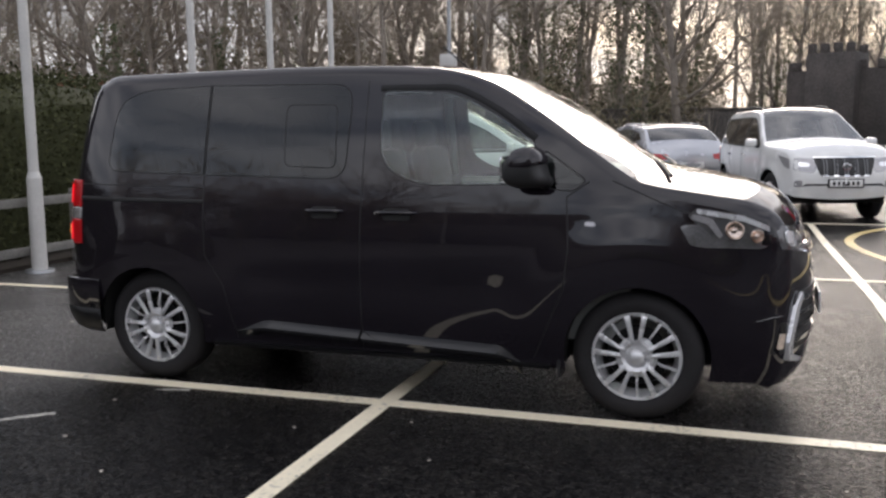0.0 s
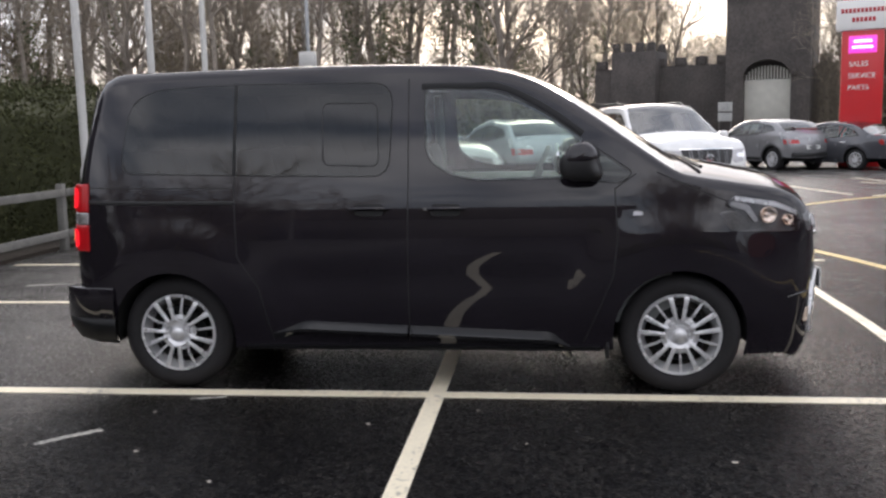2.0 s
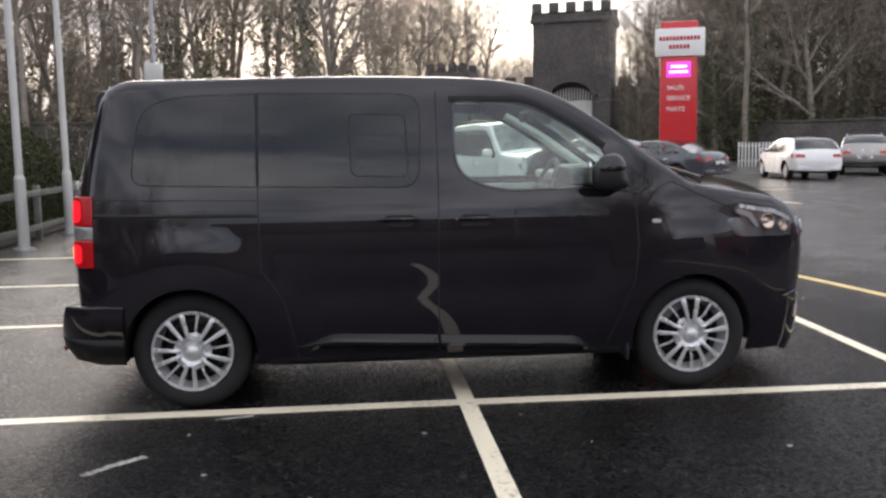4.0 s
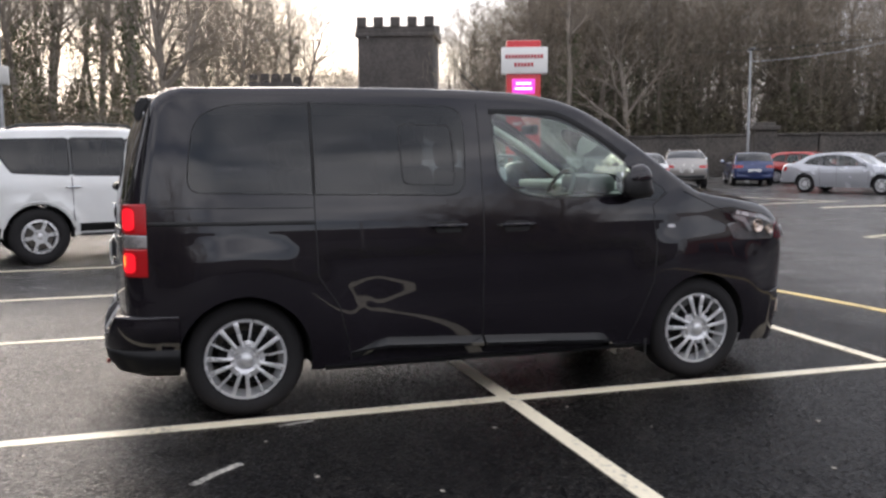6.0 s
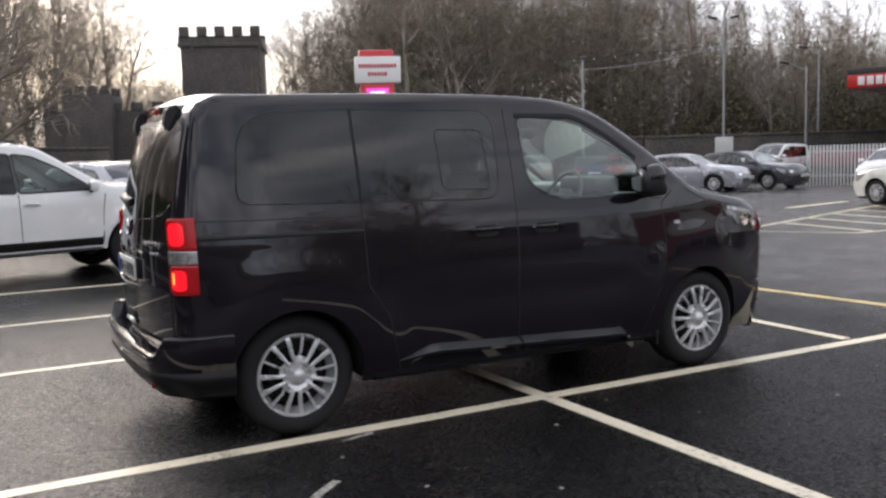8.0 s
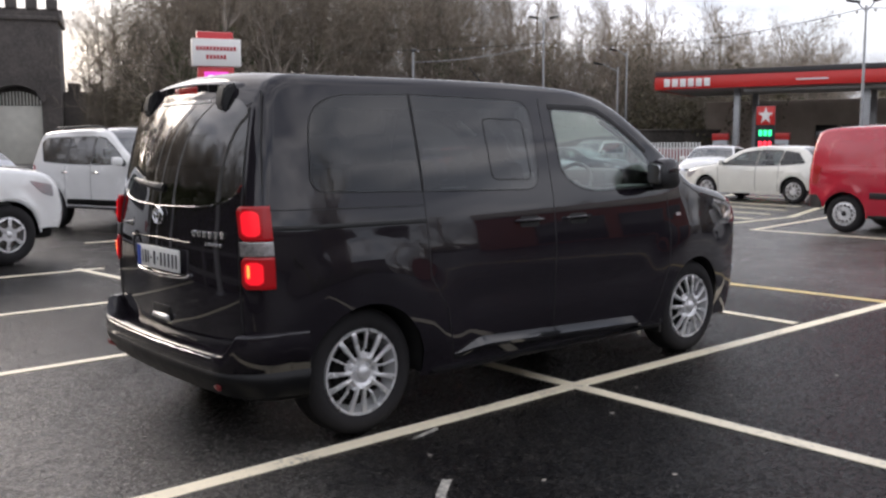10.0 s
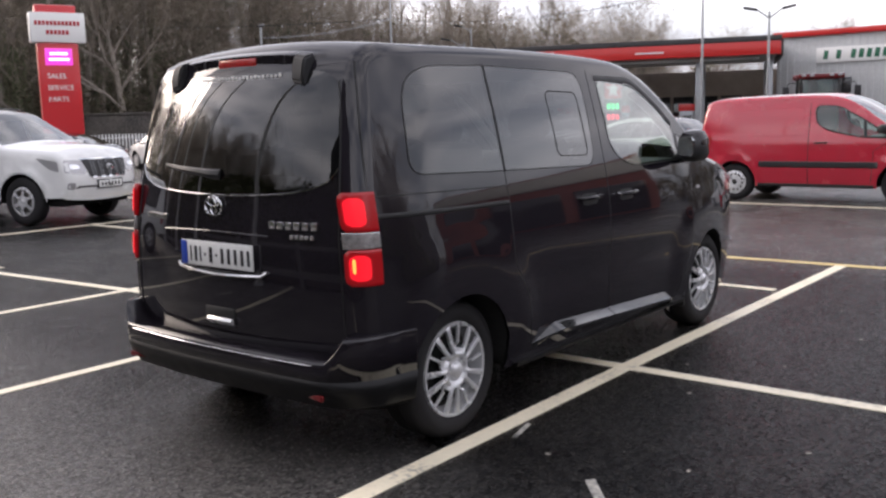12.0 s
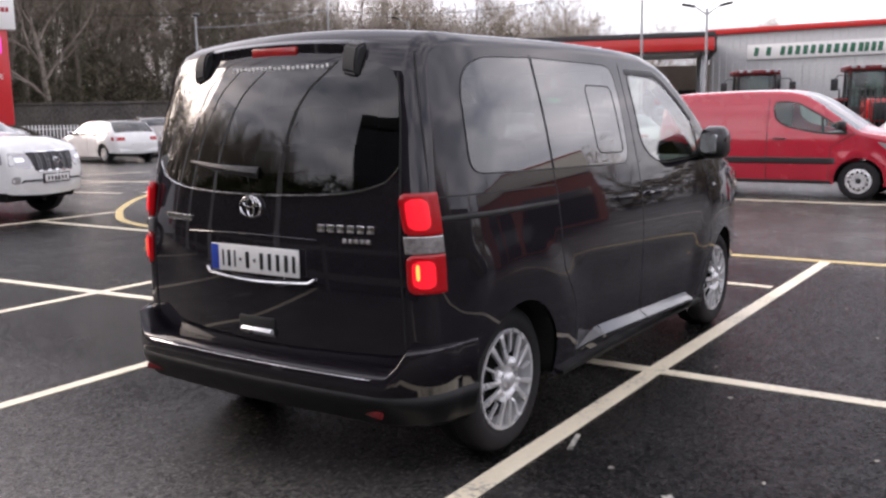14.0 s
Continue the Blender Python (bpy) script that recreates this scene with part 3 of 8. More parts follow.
# ---- wheels ----
def cover_face(rim):
    """A silver wheel trim: five U-shaped double spokes, each with a thin spoke between its arms."""
    bm = bmesh.new()
    R = [0.030, 0.058, 0.076, 0.088, 0.098, 0.106, 0.116, 0.130, 0.150, 0.180, 0.205, 0.220, 0.226, rim - 0.002]
    grid = []
    for r in R:
        row = []
        for k in range(15):
            thin = k % 3 == 1
            hw = min((0.0055 + 0.010 * (r - 0.1)) if thin else (0.0095 + 0.040 * (r - 0.1)), 0.094 * 2 * r)
            a0 = 2 * math.pi * k / 15
            e = min(max(hw, 0.004) / r, 0.17)
            nxt = (k + 1) % 15
            thn = nxt % 3 == 1
            hn = min((0.0055 + 0.010 * (r - 0.1)) if thn else (0.0095 + 0.040 * (r - 0.1)), 0.094 * 2 * r)
            en = min(max(hn, 0.004) / r, 0.17)
            a1 = 2 * math.pi * (k + 1) / 15
            row += [a0 - e, a0, a0 + e, a0 + e + (a1 - en - a0 - e) / 3, a0 + e + (a1 - en - a0 - e) * 2 / 3]
        grid.append(row)
    verts = []
    for r, row in zip(R, grid):
        vr = []
        for c, a in enumerate(row):
            k, kind = c // 5, c % 5
            q = r / rim
            y = 0.006 - 0.015 * math.cos(min(1, q) * 1.35) * (1 - 0.85 * smooth01((0.40 - q) / 0.3)) + 0.008 * smooth01((q - 0.92) / 0.08)
            inside = (k % 3 == 0 and kind > 2) or k % 3 == 1
            y += 0.009 * math.exp(-((r - 0.056) / 0.010) ** 2)
            if kind == 1 and 0.07 < r < 0.219:
                y -= 0.004 if k % 3 != 1 else 0.001
            if k % 3 == 1 and kind < 3 and r > 0.10:
                y += 0.006
            if inside and 0.080 < r < 0.120:
                y += 0.018
            vr.append(bm.verts.new((r * math.sin(a), y, r * math.cos(a))))
        verts.append(vr)
    n = len(verts[0])
    for i in range(len(R) - 1):
        mid = (R[i] + R[i + 1]) / 2
        for c in range(n):
            k, kind = c // 5, c % 5
            if kind >= 2:
                r_in = 0.089 if k % 3 == 2 else 0.107
                if r_in < mid < 0.220:
                    continue
            d = (c + 1) % n
            bm.faces.new((verts[i][c], verts[i][d], verts[i + 1][d], verts[i + 1][c]))
    bmesh.ops.recalc_face_normals(bm, faces=bm.faces[:])
    bm.normal_update()
    if sum(q.normal.y for q in bm.faces) > 0:
        bmesh.ops.reverse_faces(bm, faces=bm.faces[:])
    r_ = bmesh.ops.extrude_edge_only(bm, edges=[e for e in bm.edges if e.is_boundary])
    bmesh.ops.translate(bm, vec=(0, 0.014, 0), verts=[q for q in r_["geom"] if isinstance(q, bmesh.types.BMVert)])
    return finish("wheel_face", bm, SILVER, 40)


def cover_cap():
    bm = bmesh.new()
    lathe(bm, [(0.0, -0.022), (0.018, -0.020), (0.030, -0.014), (0.037, -0.006), (0.040, 0.004), (0.044, 0.012)], 30)
    return finish("centre_cap", bm, SILVER)


def cover_disc(rim):
    bm = bmesh.new()
    lathe(bm, [(0.0, 0.045), (rim * 0.66, 0.05), (rim * 0.68, 0.065)], 32)
    return finish("brake_disc", bm, DARK_METAL)


def wheel_meshes(key, r, width, rim, spokes, style):
    """Tyre, barrel, spoke and cap meshes of a wheel that faces -y, its outer face at y = 0."""
    bm = bmesh.new()
    w = width
    lathe(bm, [(rim, 0.012), (rim + 0.012, 0.0), (rim + (r - rim) * 0.45, -0.006), (r - 0.03, 0.004), (r - 0.008, 0.022), (r, 0.045), (r, w / 2 - 0.004), (r - 0.007, w / 2),
               (r, w / 2 + 0.004), (r, w - 0.045), (r - 0.01, w - 0.02), (rim + 0.02, w), (rim - 0.01, w - 0.02)], 48)
    tyre = finish("tyre", bm, RUBBER)
    bm = bmesh.new()
    lathe(bm, [(rim, 0.012), (rim - 0.004, 0.002), (rim - 0.018, 0.004), (rim - 0.022, 0.02), (rim - 0.030, 0.05), (rim - 0.045, 0.075), (rim - 0.05, w - 0.03), (0.05, w - 0.05), (0.0, w - 0.05)], 48)
    barrel = finish("rim", bm, [SILVER, STEEL])
    for p in barrel.polygons:
        c = p.center
        if math.hypot(c.x, c.z) < rim - 0.040:
            p.material_index = 1
    if style == "cover":
        return dict(tyre=tyre, rim=barrel, spoke=cover_face(rim), cap=cover_cap(), disc=cover_disc(rim), n=spokes)
    # dished face with slots between the spokes
    slots, n_s = [], spokes
    for k in range(n_s):
        a = 2 * math.pi * (k + 0.5) / n_s
        r0 = rim * (0.43 if style != "steel" else 0.60)
        r1 = rim * (0.915 if style != "steel" else 0.80)
        half = math.pi / n_s
        wi, wo = (0.60, 0.78) if style == "alloy" else (0.60, 0.52)
        ring = []
        for rr, ww in ((r0, wi), (r0 + 0.25 * (r1 - r0), wi * 1.12), (r0 + 0.6 * (r1 - r0), (wi + wo) / 2), (r1, wo)):
            ring.append((rr, half * ww))
        poly = [(rr * math.sin(a + h), rr * math.cos(a + h)) for rr, h in ring] + [(rr * math.sin(a - h), rr * math.cos(a - h)) for rr, h in ring[::-1]]
        slots.append(rounded(poly, 0.010, 2))
    circ = [((rim - 0.003) * math.sin(2 * math.pi * k / 60), (rim - 0.003) * math.cos(2 * math.pi * k / 60)) for k in range(60)]
    v, f = sheet(circ, slots, 0.03)
    bm = bmesh.new()

    def dish(x, z):
        q = math.hypot(x, z) / rim
        return 0.004 - 0.016 * math.cos(min(1, q) * 1.4) * (1 - 0.9 * smooth01((0.35 - q) / 0.3)) + 0.010 * smooth01((q - 0.9) / 0.1)
    A = [bm.verts.new((x, dish(x, z), z)) for x, z in v]
    for t in f:
        bm.faces.new([A[i] for i in t])
    bmesh.ops.recalc_face_normals(bm, faces=bm.faces[:])
    bm.normal_update()
    if sum(q.normal.y for q in bm.faces) > 0:
        bmesh.ops.reverse_faces(bm, faces=bm.faces[:])
    r_ = bmesh.ops.extrude_edge_only(bm, edges=[e for e in bm.edges if e.is_boundary])
    bmesh.ops.translate(bm, vec=(0, 0.016, 0), verts=[q for q in r_["geom"] if isinstance(q, bmesh.types.BMVert)])
    spoke = finish("wheel_face", bm, SILVER, 50)
    bm = bmesh.new()
    lathe(bm, [(0.0, -0.016), (0.028, -0.015), (0.034, -0.010), (0.038, -0.006), (0.058, -0.006), (0.072, 0.003), (0.075, 0.02), (0.075, 0.03)], 30)
    cap = finish("centre_cap", bm, BLACK_PLASTIC if style == "steel" else SILVER)
    bm = bmesh.new()
    lathe(bm, [(0.0, 0.03), (rim * 0.72, 0.035), (rim * 0.74, 0.05)], 32)
    disc = finish("brake_disc", bm, STEEL)
    return dict(tyre=tyre, rim=barrel, spoke=spoke, cap=cap, disc=disc, n=spokes)


def put_wheel(ms, parent, x, y, z, side, turn=0.0, steer=0.0):
    """A wheel of parts under a vehicle; side -1 is its right."""
    m = pose(x, y, z, 0, 0, (0 if side < 0 else 180) + steer)
    rim = shared("wheel", ms["rim"], parent, m)
    shared("tyre", ms["tyre"], rim)
    shared("centre_cap", ms["cap"], rim)
    shared("brake_disc", ms["disc"], rim)
    shared("wheel_face", ms["spoke"], rim, pose(0, 0, 0, 0, turn, 0), "silver slotted wheel face")
    return rim


def seat_mesh():
    bm = bmesh.new()
    box(bm, (0, 0, 0.10), (0.50, 0.48, 0.16), 0.05)
    box(bm, (-0.27, 0, 0.44), (0.14, 0.46, 0.62), 0.055, pose(0, 0, 0, 0, -12, 0))
    box(bm, (-0.36, 0, 0.83), (0.10, 0.27, 0.18), 0.045, pose(0, 0, 0, 0, -8, 0))
    return finish("seat", bm, SEAT)


SEAT_MESH = seat_mesh()


def steering_mesh():
    bm = bmesh.new()
    tube(bm, [(0, 0.18 * math.cos(t), 0.18 * math.sin(t)) for t in (2 * math.pi * k / 28 for k in range(28))] + [(0, 0.18, 0)], 0.014, 8)
    box(bm, (0.01, 0, 0), (0.05, 0.13, 0.11), 0.02)
    for a in (0, 180, 270):
        rod(bm, (0, 0, 0), (0, 0.17 * math.cos(radians(a)), 0.17 * math.sin(radians(a))), 0.016, 0.012, 8)
    return finish("steering_wheel", bm, DASH)


STEERING = steering_mesh()


# ---- the black passenger van ----
def lerp_table(tab):
    xs, ys = [p[0] for p in tab], [p[1] for p in tab]

    def at(v):
        if v <= xs[0]:
            return ys[0]
        for i in range(len(xs) - 1):
            if v <= xs[i + 1]:
                t = (v - xs[i]) / (xs[i + 1] - xs[i])
                m0 = (ys[i + 1] - ys[max(i - 1, 0)]) / (xs[i + 1] - xs[max(i - 1, 0)])
                m1 = (ys[min(i + 2, len(ys) - 1)] - ys[i]) / (xs[min(i + 2, len(xs) - 1)] - xs[i])
                h = xs[i + 1] - xs[i]
                return (2 * t**3 - 3 * t**2 + 1) * ys[i] + (t**3 - 2 * t**2 + t) * h * m0 + (3 * t**2 - 2 * t**3) * ys[i + 1] + (t**3 - t**2) * h * m1
        return ys[-1]
    return at


AX = 1.4625                                    # half the wheelbase
van_section = lerp_table([(0.20, 0.875), (0.32, 0.893), (0.50, 0.918), (0.72, 0.930), (0.92, 0.926), (1.06, 0.912), (1.14, 0.901), (1.27, 0.876), (1.50, 0.826), (1.70, 0.773), (1.76, 0.757), (1.84, 0.735)])


def VW(x, z):
    """Half the van's width at a place of its side."""
    w = van_section(z)
    if x < -1.55:
        w *= 1 - 0.085 * ((-1.55 - x) / 0.5) ** 2
    if x > 0.95:
        w *= 1 - 0.150 * ((x - 0.95) / 1.15) ** 2
    for ax in (-AX, AX):                        # flared arches
        d = math.hypot(x - ax, (z - 0.325) * 0.95)
        w += (0.016 * smooth01((0.74 - d) / 0.25) if ax > 0 else 0.0145 * smooth01((0.71 - d) / 0.22)) * smooth01((z - 0.20) / 0.25)
    k = smooth01((x + 0.92) / 0.22) * smooth01((0.95 - x) / 0.22)
    w -= 0.008 * k * math.exp(-((z - 0.665) / 0.10) ** 2)     # hollow in the lower doors
    return w


VAN = thing("passenger_van", "gloss black passenger van with tinted rear glass", "van", m=pose(0.0, -0.015, 0.0, 0, 0, -0.35))
van_outline = [(-1.95, 0.42, 0.10, 0.08), (-1.985, 0.62, 0.10, 0.085), (-1.99, 0.95, 0.10, 0.09), (-1.97, 1.15, 0.10, 0.09), (-1.935, 1.40, 0.095, 0.09), (-1.895, 1.62, 0.085, 0.08),
               (-1.868, 1.735, 0.075, 0.06), (-1.80, 1.795, 0.07, 0.04), (-1.55, 1.812, 0.06, 0.03), (-0.6, 1.828, 0.055, 0.035), (0.10, 1.815, 0.055, 0.035), (0.42, 1.778, 0.06, 0.04), (0.66, 1.70, 0.06, 0.05),
               (0.92, 1.545, 0.055, 0.07), (1.18, 1.365, 0.05, 0.08), (1.40, 1.215, 0.05, 0.085), (1.52, 1.172, 0.05, 0.085), (1.78, 1.118, 0.06, 0.08), (1.99, 1.06, 0.08, 0.075), (2.085, 0.97, 0.10, 0.085),
               (2.085, 0.80, 0.125, 0.13), (2.065, 0.58, 0.13, 0.15), (2.065, 0.42, 0.125, 0.15), (2.06, 0.28, 0.115, 0.15), (2.04, 0.215, 0.09, 0.13)]
front_door_win = rounded([(0.045, 1.735), (0.47, 1.715), (0.72, 1.585), (0.93, 1.435), (0.955, 1.225), (0.26, 1.215), (0.055, 1.33)], [0.05, 0.14, 0.1, 0.04, 0.03, 0.16, 0.10])
quarter_win = rounded([(0.975, 1.405), (1.205, 1.245), (1.13, 1.19), (0.985, 1.205)], [0.03, 0.04, 0.03, 0.02])
rear_win = rounded([(-1.76, 1.285), (-1.715, 1.69), (-1.54, 1.772), (-1.067, 1.785), (-1.067, 1.265)], [0.09, 0.14, 0.12, 0.01, 0.01])
slide_win = rounded([(-1.053, 1.265), (-1.053, 1.786), (-0.19, 1.775), (-0.135, 1.70), (-0.155, 1.245)], [0.01, 0.01, 0.09, 0.10, 0.11])
holes = [dense(inset(p, 0.012), 0.05) for p in (front_door_win, quarter_win, rear_win, slide_win)]
van_bottom = arch_bottom(2.04, -1.95, 0.255, (-AX, AX), 0.372, 0.335, 0.215, 0.42)


def wind_cut(x, z, u):
    return 0.50 < x < 1.42 and z > 1.18 and u < 0.93


def tail_cut(x, z, u):
    return x < -1.85 and 1.27 < z < 1.66 and u < 0.70


skin, (wind_bm, tail_bm), van_tree, van_rows = shell(van_outline, van_bottom, VW, holes, (wind_cut, tail_cut), 0.04, 0.04, 14)
set_normals(part("body", skin, BLACK_PAINT, VAN, "gloss black painted body", 180), van_rows)
part("windscreen", wind_bm, CLEAR, VAN, "clear windscreen")
tail_bm.free()


def tail_x(y, z, off=0.0):
    """How far back the tailgate lies at a height."""
    hit = van_tree.ray_cast(Vector((-4.0, y, z)), Vector((1, 0, 0)))
    return (hit[0].x if hit[0] is not None else -2.1) - off


tail_glass = rounded([(-0.715, 1.335), (-0.665, 1.265), (-0.50, 1.226), (-0.25, 1.211), (0, 1.207), (0.25, 1.211), (0.50, 1.226), (0.665, 1.265), (0.715, 1.335), (0.665, 1.69), (0.56, 1.752), (-0.56, 1.752), (-0.665, 1.69)], [0.03, 0.06, 0.08, 0.08, 0.08, 0.08, 0.08, 0.06, 0.03, 0.08, 0.08, 0.08, 0.08])
end_panel("rear_window", tail_glass, van_tree, 0.004, PRIVACY, VAN, -1, "dark tinted tailgate glass", 0.05)
def mirror_loft(bm, poly, s, wide):
    """A mirror's housing: its side outline carried outwards and drawn in at both ends."""
    P = rounded(poly, 0.03, 3)
    rings = []
    for k in range(11):
        q = -1 + 2 * k / 10
        f = 1 - 0.34 * abs(q) ** 4.5
        rings.append([bm.verts.new((0.92 + (u - 0.92) * f - 0.11 * q * wide, s * (1.008 + q * wide / 2), 1.315 + (v - 1.315) * f)) for u, v in P])
    n = len(P)
    for A, B in zip(rings, rings[1:]):
        for i in range(n):
            j = (i + 1) % n
            bm.faces.new((A[i], A[j], B[j], B[i]))
    bm.faces.new(rings[0])
    bm.faces.new(rings[-1][::-1])
    bmesh.ops.recalc_face_normals(bm, faces=bm.faces[:])


for s in (-1, 1):
    side_panel("front_door_window", front_door_win, VW, 0.0025, CLEAR, VAN, s, "clear door glass")
    side_panel("quarter_light", quarter_win, VW, 0.0025, PRIVACY, VAN, s)
    side_panel("rear_side_window", rear_win, VW, 0.0025, PRIVACY, VAN, s, "dark tinted glass")
    pane = side_panel("sliding_door_window", slide_win, VW, 0.0025, PRIVACY, VAN, s, "dark tinted glass")
    bm = bmesh.new()
    side_strip(bm, rounded([(-0.535, 1.315), (-0.545, 1.665), (-0.225, 1.66), (-0.215, 1.305)], 0.045), VW, 0.0045, 0.007, s, True)
    part("opening_pane_seal", bm, SEAL, pane)
    for nm, poly in (("window_seal", front_door_win), ("window_seal", quarter_win), ("window_seal", rear_win), ("window_seal", slide_win)):
        bm = bmesh.new()
        side_strip(bm, poly, VW, 0.0036, 0.0055, s, True, 0.003)
        part(nm, bm, SEAL, VAN)
    bm = bmesh.new()
    side_strip(bm, spline([(0.03, 1.745), (0.30, 1.742), (0.49, 1.728), (0.735, 1.603), (0.93, 1.462)], 0.04), VW, 0.0025, 0.030, s, depth=0.003)
    part("door_frame_seal", bm, SATIN_BLACK, VAN, "satin black seal of the door frame")
    bm = bmesh.new()
    side_strip(bm, [(-1.02, 0.262), (1.02, 0.262)], VW, 0.030, 0.022, s, depth=0.045)
    part("sill_blade", bm, SATIN_BLACK, VAN, "satin black lower edge of the sill")
    # shut lines of the doors, and the rail of the sliding one
    for line in ([(-0.045, 1.79), (-0.045, 1.2), (-0.055, 0.7), (-0.055, 0.30)], [(-1.06, 1.80), (-1.06, 1.15), (-1.05, 0.80), (-0.93, 0.62), (-0.86, 0.30)],
                 [(1.215, 1.24), (1.10, 1.16), (1.115, 0.90), (1.09, 0.68), (0.93, 0.30)],
                 [(-1.93, 1.78), (-1.975, 1.50), (-2.0, 1.235)], [(1.33, 1.245), (1.62, 1.115), (1.83, 1.04)]):
        bm = bmesh.new()
        side_strip(bm, line, VW, 0.0012, 0.007, s)
        part("shut_line", bm, SEAL, VAN)
    bm = bmesh.new()
    side_strip(bm, [(-1.99, 1.118), (-1.065, 1.108)], VW, 0.002, 0.022, s)
    part("slide_rail", bm, SEAL, VAN)
    bm = bmesh.new()
    side_strip(bm, [(-1.985, 1.205), (-1.07, 1.19)], VW, 0.001, 0.006, s)
    part("shut_line", bm, SEAL, VAN)
    # handles
    for hx, hz in ((-0.27, 1.062), (0.165, 1.058)):
        side_panel("handle_cup", rounded([(hx - 0.085, hz - 0.035), (hx - 0.085, hz + 0.03), (hx + 0.085, hz + 0.03), (hx + 0.085, hz - 0.035)], 0.03), VW, 0.0015, SEAL, VAN, s, grid=0.05, thick=0)
        bm = bmesh.new()
        yy = VW(hx, hz) + 0.03
        tube(bm, [(hx - 0.115, s * (yy - 0.028), hz + 0.006), (hx - 0.09, s * (yy - 0.004), hz + 0.008), (hx, s * yy, hz + 0.009), (hx + 0.09, s * (yy - 0.004), hz + 0.008), (hx + 0.115, s * (yy - 0.028), hz + 0.006)], [0.009, 0.011, 0.012, 0.011, 0.009], 8)
        part("door_handle", bm, BLACK_PAINT, VAN)
        if hx > 0:
            bm = bmesh.new()
            rod(bm, (hx - 0.113, s * (yy - 0.018), hz + 0.006), (hx - 0.113, s * (yy - 0.002), hz + 0.006), 0.010, 0.009, 12)
            part("key_cylinder", bm, CHROME, VAN, "chrome lock cylinder")
    # lower trims of the doors: ledges that face upwards
    for x0, x1 in ((-0.87, -0.062), (-0.048, 0.865)):
        bm = bmesh.new()
        rows = []
        for k in range(29):
            x = x0 + (x1 - x0) * k / 28
            e = smooth01((x + 0.89) / 0.26) * smooth01((0.875 - x) / 0.14)
            zt = 0.428 - 0.044 * (x + 0.8) - 0.085 * (1 - e)
            row = [(x, VW(x, zt) + 0.002, zt), (x, VW(x, zt) + 0.002 + 0.052 * e, zt - 0.036 * e), (x, VW(x, zt) + 0.05 * e, zt - 0.050 * e - 0.004), (x, VW(x, zt - 0.07) - 0.004, zt - 0.07)]
            rows.append([bm.verts.new((a, s * b, c)) for a, b, c in row])
        for A, B in zip(rows, rows[1:]):
            for k in range(3):
                bm.faces.new((A[k], B[k], B[k + 1], A[k + 1]))
        bmesh.ops.recalc_face_normals(bm, faces=bm.faces[:])
        bm.normal_update()
        if sum(q.normal.y * s for q in bm.faces) < 0:
            bmesh.ops.reverse_faces(bm, faces=bm.faces[:])
        part("sill_trim", bm, BLACK_GLOSS, VAN, "glossy dark sill moulding")
    side_panel("side_repeater", rounded([(1.195, 1.015), (1.200, 1.038), (1.25, 1.036), (1.252, 1.014)], 0.011), VW, 0.006, CLEAR_LENS, VAN, s, "clear side indicator", 0.03, 0.008)
    # mirror
    bm = bmesh.new()
    mirror_loft(bm, [(0.815, 1.240), (0.808, 1.330), (0.865, 1.405), (0.955, 1.420), (1.000, 1.375), (1.010, 1.300), (1.030, 1.245), (1.000, 1.215), (0.870, 1.212)], s, 0.17)
    mirror = part("wing_mirror", bm, BLACK_PLASTIC, VAN, "black mirror housing", 60)
    bm = bmesh.new()
    mirror_loft(bm, [(0.818, 1.325), (0.862, 1.410), (0.955, 1.426), (1.006, 1.378), (1.014, 1.325)], s, 0.178)
    part("mirror_cap", bm, BLACK_PAINT, mirror, "glossy black mirror cap", 60)
    bm = bmesh.new()
    prism(bm, rounded([(-0.052, -0.066), (-0.058, 0.060), (0.050, 0.066), (0.060, -0.050)], 0.026), 0.010, lambda u, v, w: Vector((w, u, v)))
    bmesh.ops.transform(bm, matrix=pose(0.798, s * 1.005, 1.312, 0, -3, s * 9), verts=bm.verts[:])
    part("mirror_pane", bm, MIRROR, mirror)
    bm = bmesh.new()
    tube(bm, [(1.00, s * 0.86, 1.232), (0.98, s * 0.92, 1.238), (0.95, s * 0.98, 1.255)], [0.040, 0.034, 0.028], 10)
    part("mirror_arm", bm, BLACK_PLASTIC, mirror)
    # headlamp, wrapped round the corner of the nose
    def HW(x, z):
        return VW(x, z) - 2.6 * max(0.0, x - 2.02) ** 2
    hl = rounded([(1.70, 1.07), (1.745, 1.112), (1.97, 1.075), (2.10, 1.02), (2.175, 0.945), (2.15, 0.905), (2.00, 0.925), (1.82, 0.975)], [0.02, 0.02, 0.06, 0.05, 0.03, 0.02, 0.06, 0.05])
    lamp = side_panel("headlamp", hl, HW, 0.004, LAMP_DARK, VAN, s, "clear headlamp with chrome bowls", 0.04, 0.02)
    for bx, bz, br in ((1.925, 1.000, 0.043), (2.030, 0.972, 0.030)):
        yaw = math.degrees(math.atan2(HW(bx - 0.03, bz) - HW(bx + 0.03, bz), 0.06))
        m_ = pose(bx, s * (HW(bx, bz) + 0.005), bz, -6 if s < 0 else 6, 0, yaw if s < 0 else 180 - yaw)
        bm = bmesh.new()
        lathe(bm, [(br * 1.10, 0.0), (br * 1.06, -0.016), (br, -0.017), (br * 0.86, -0.009), (br * 0.6, -0.003), (0.014, -0.001), (0.013, -0.010), (0.008, -0.014), (0.0, -0.015)], 28)
        bmesh.ops.transform(bm, matrix=m_, verts=bm.verts[:])
        part("reflector_bowl", bm, BOWL, lamp, "warm silvered reflector")
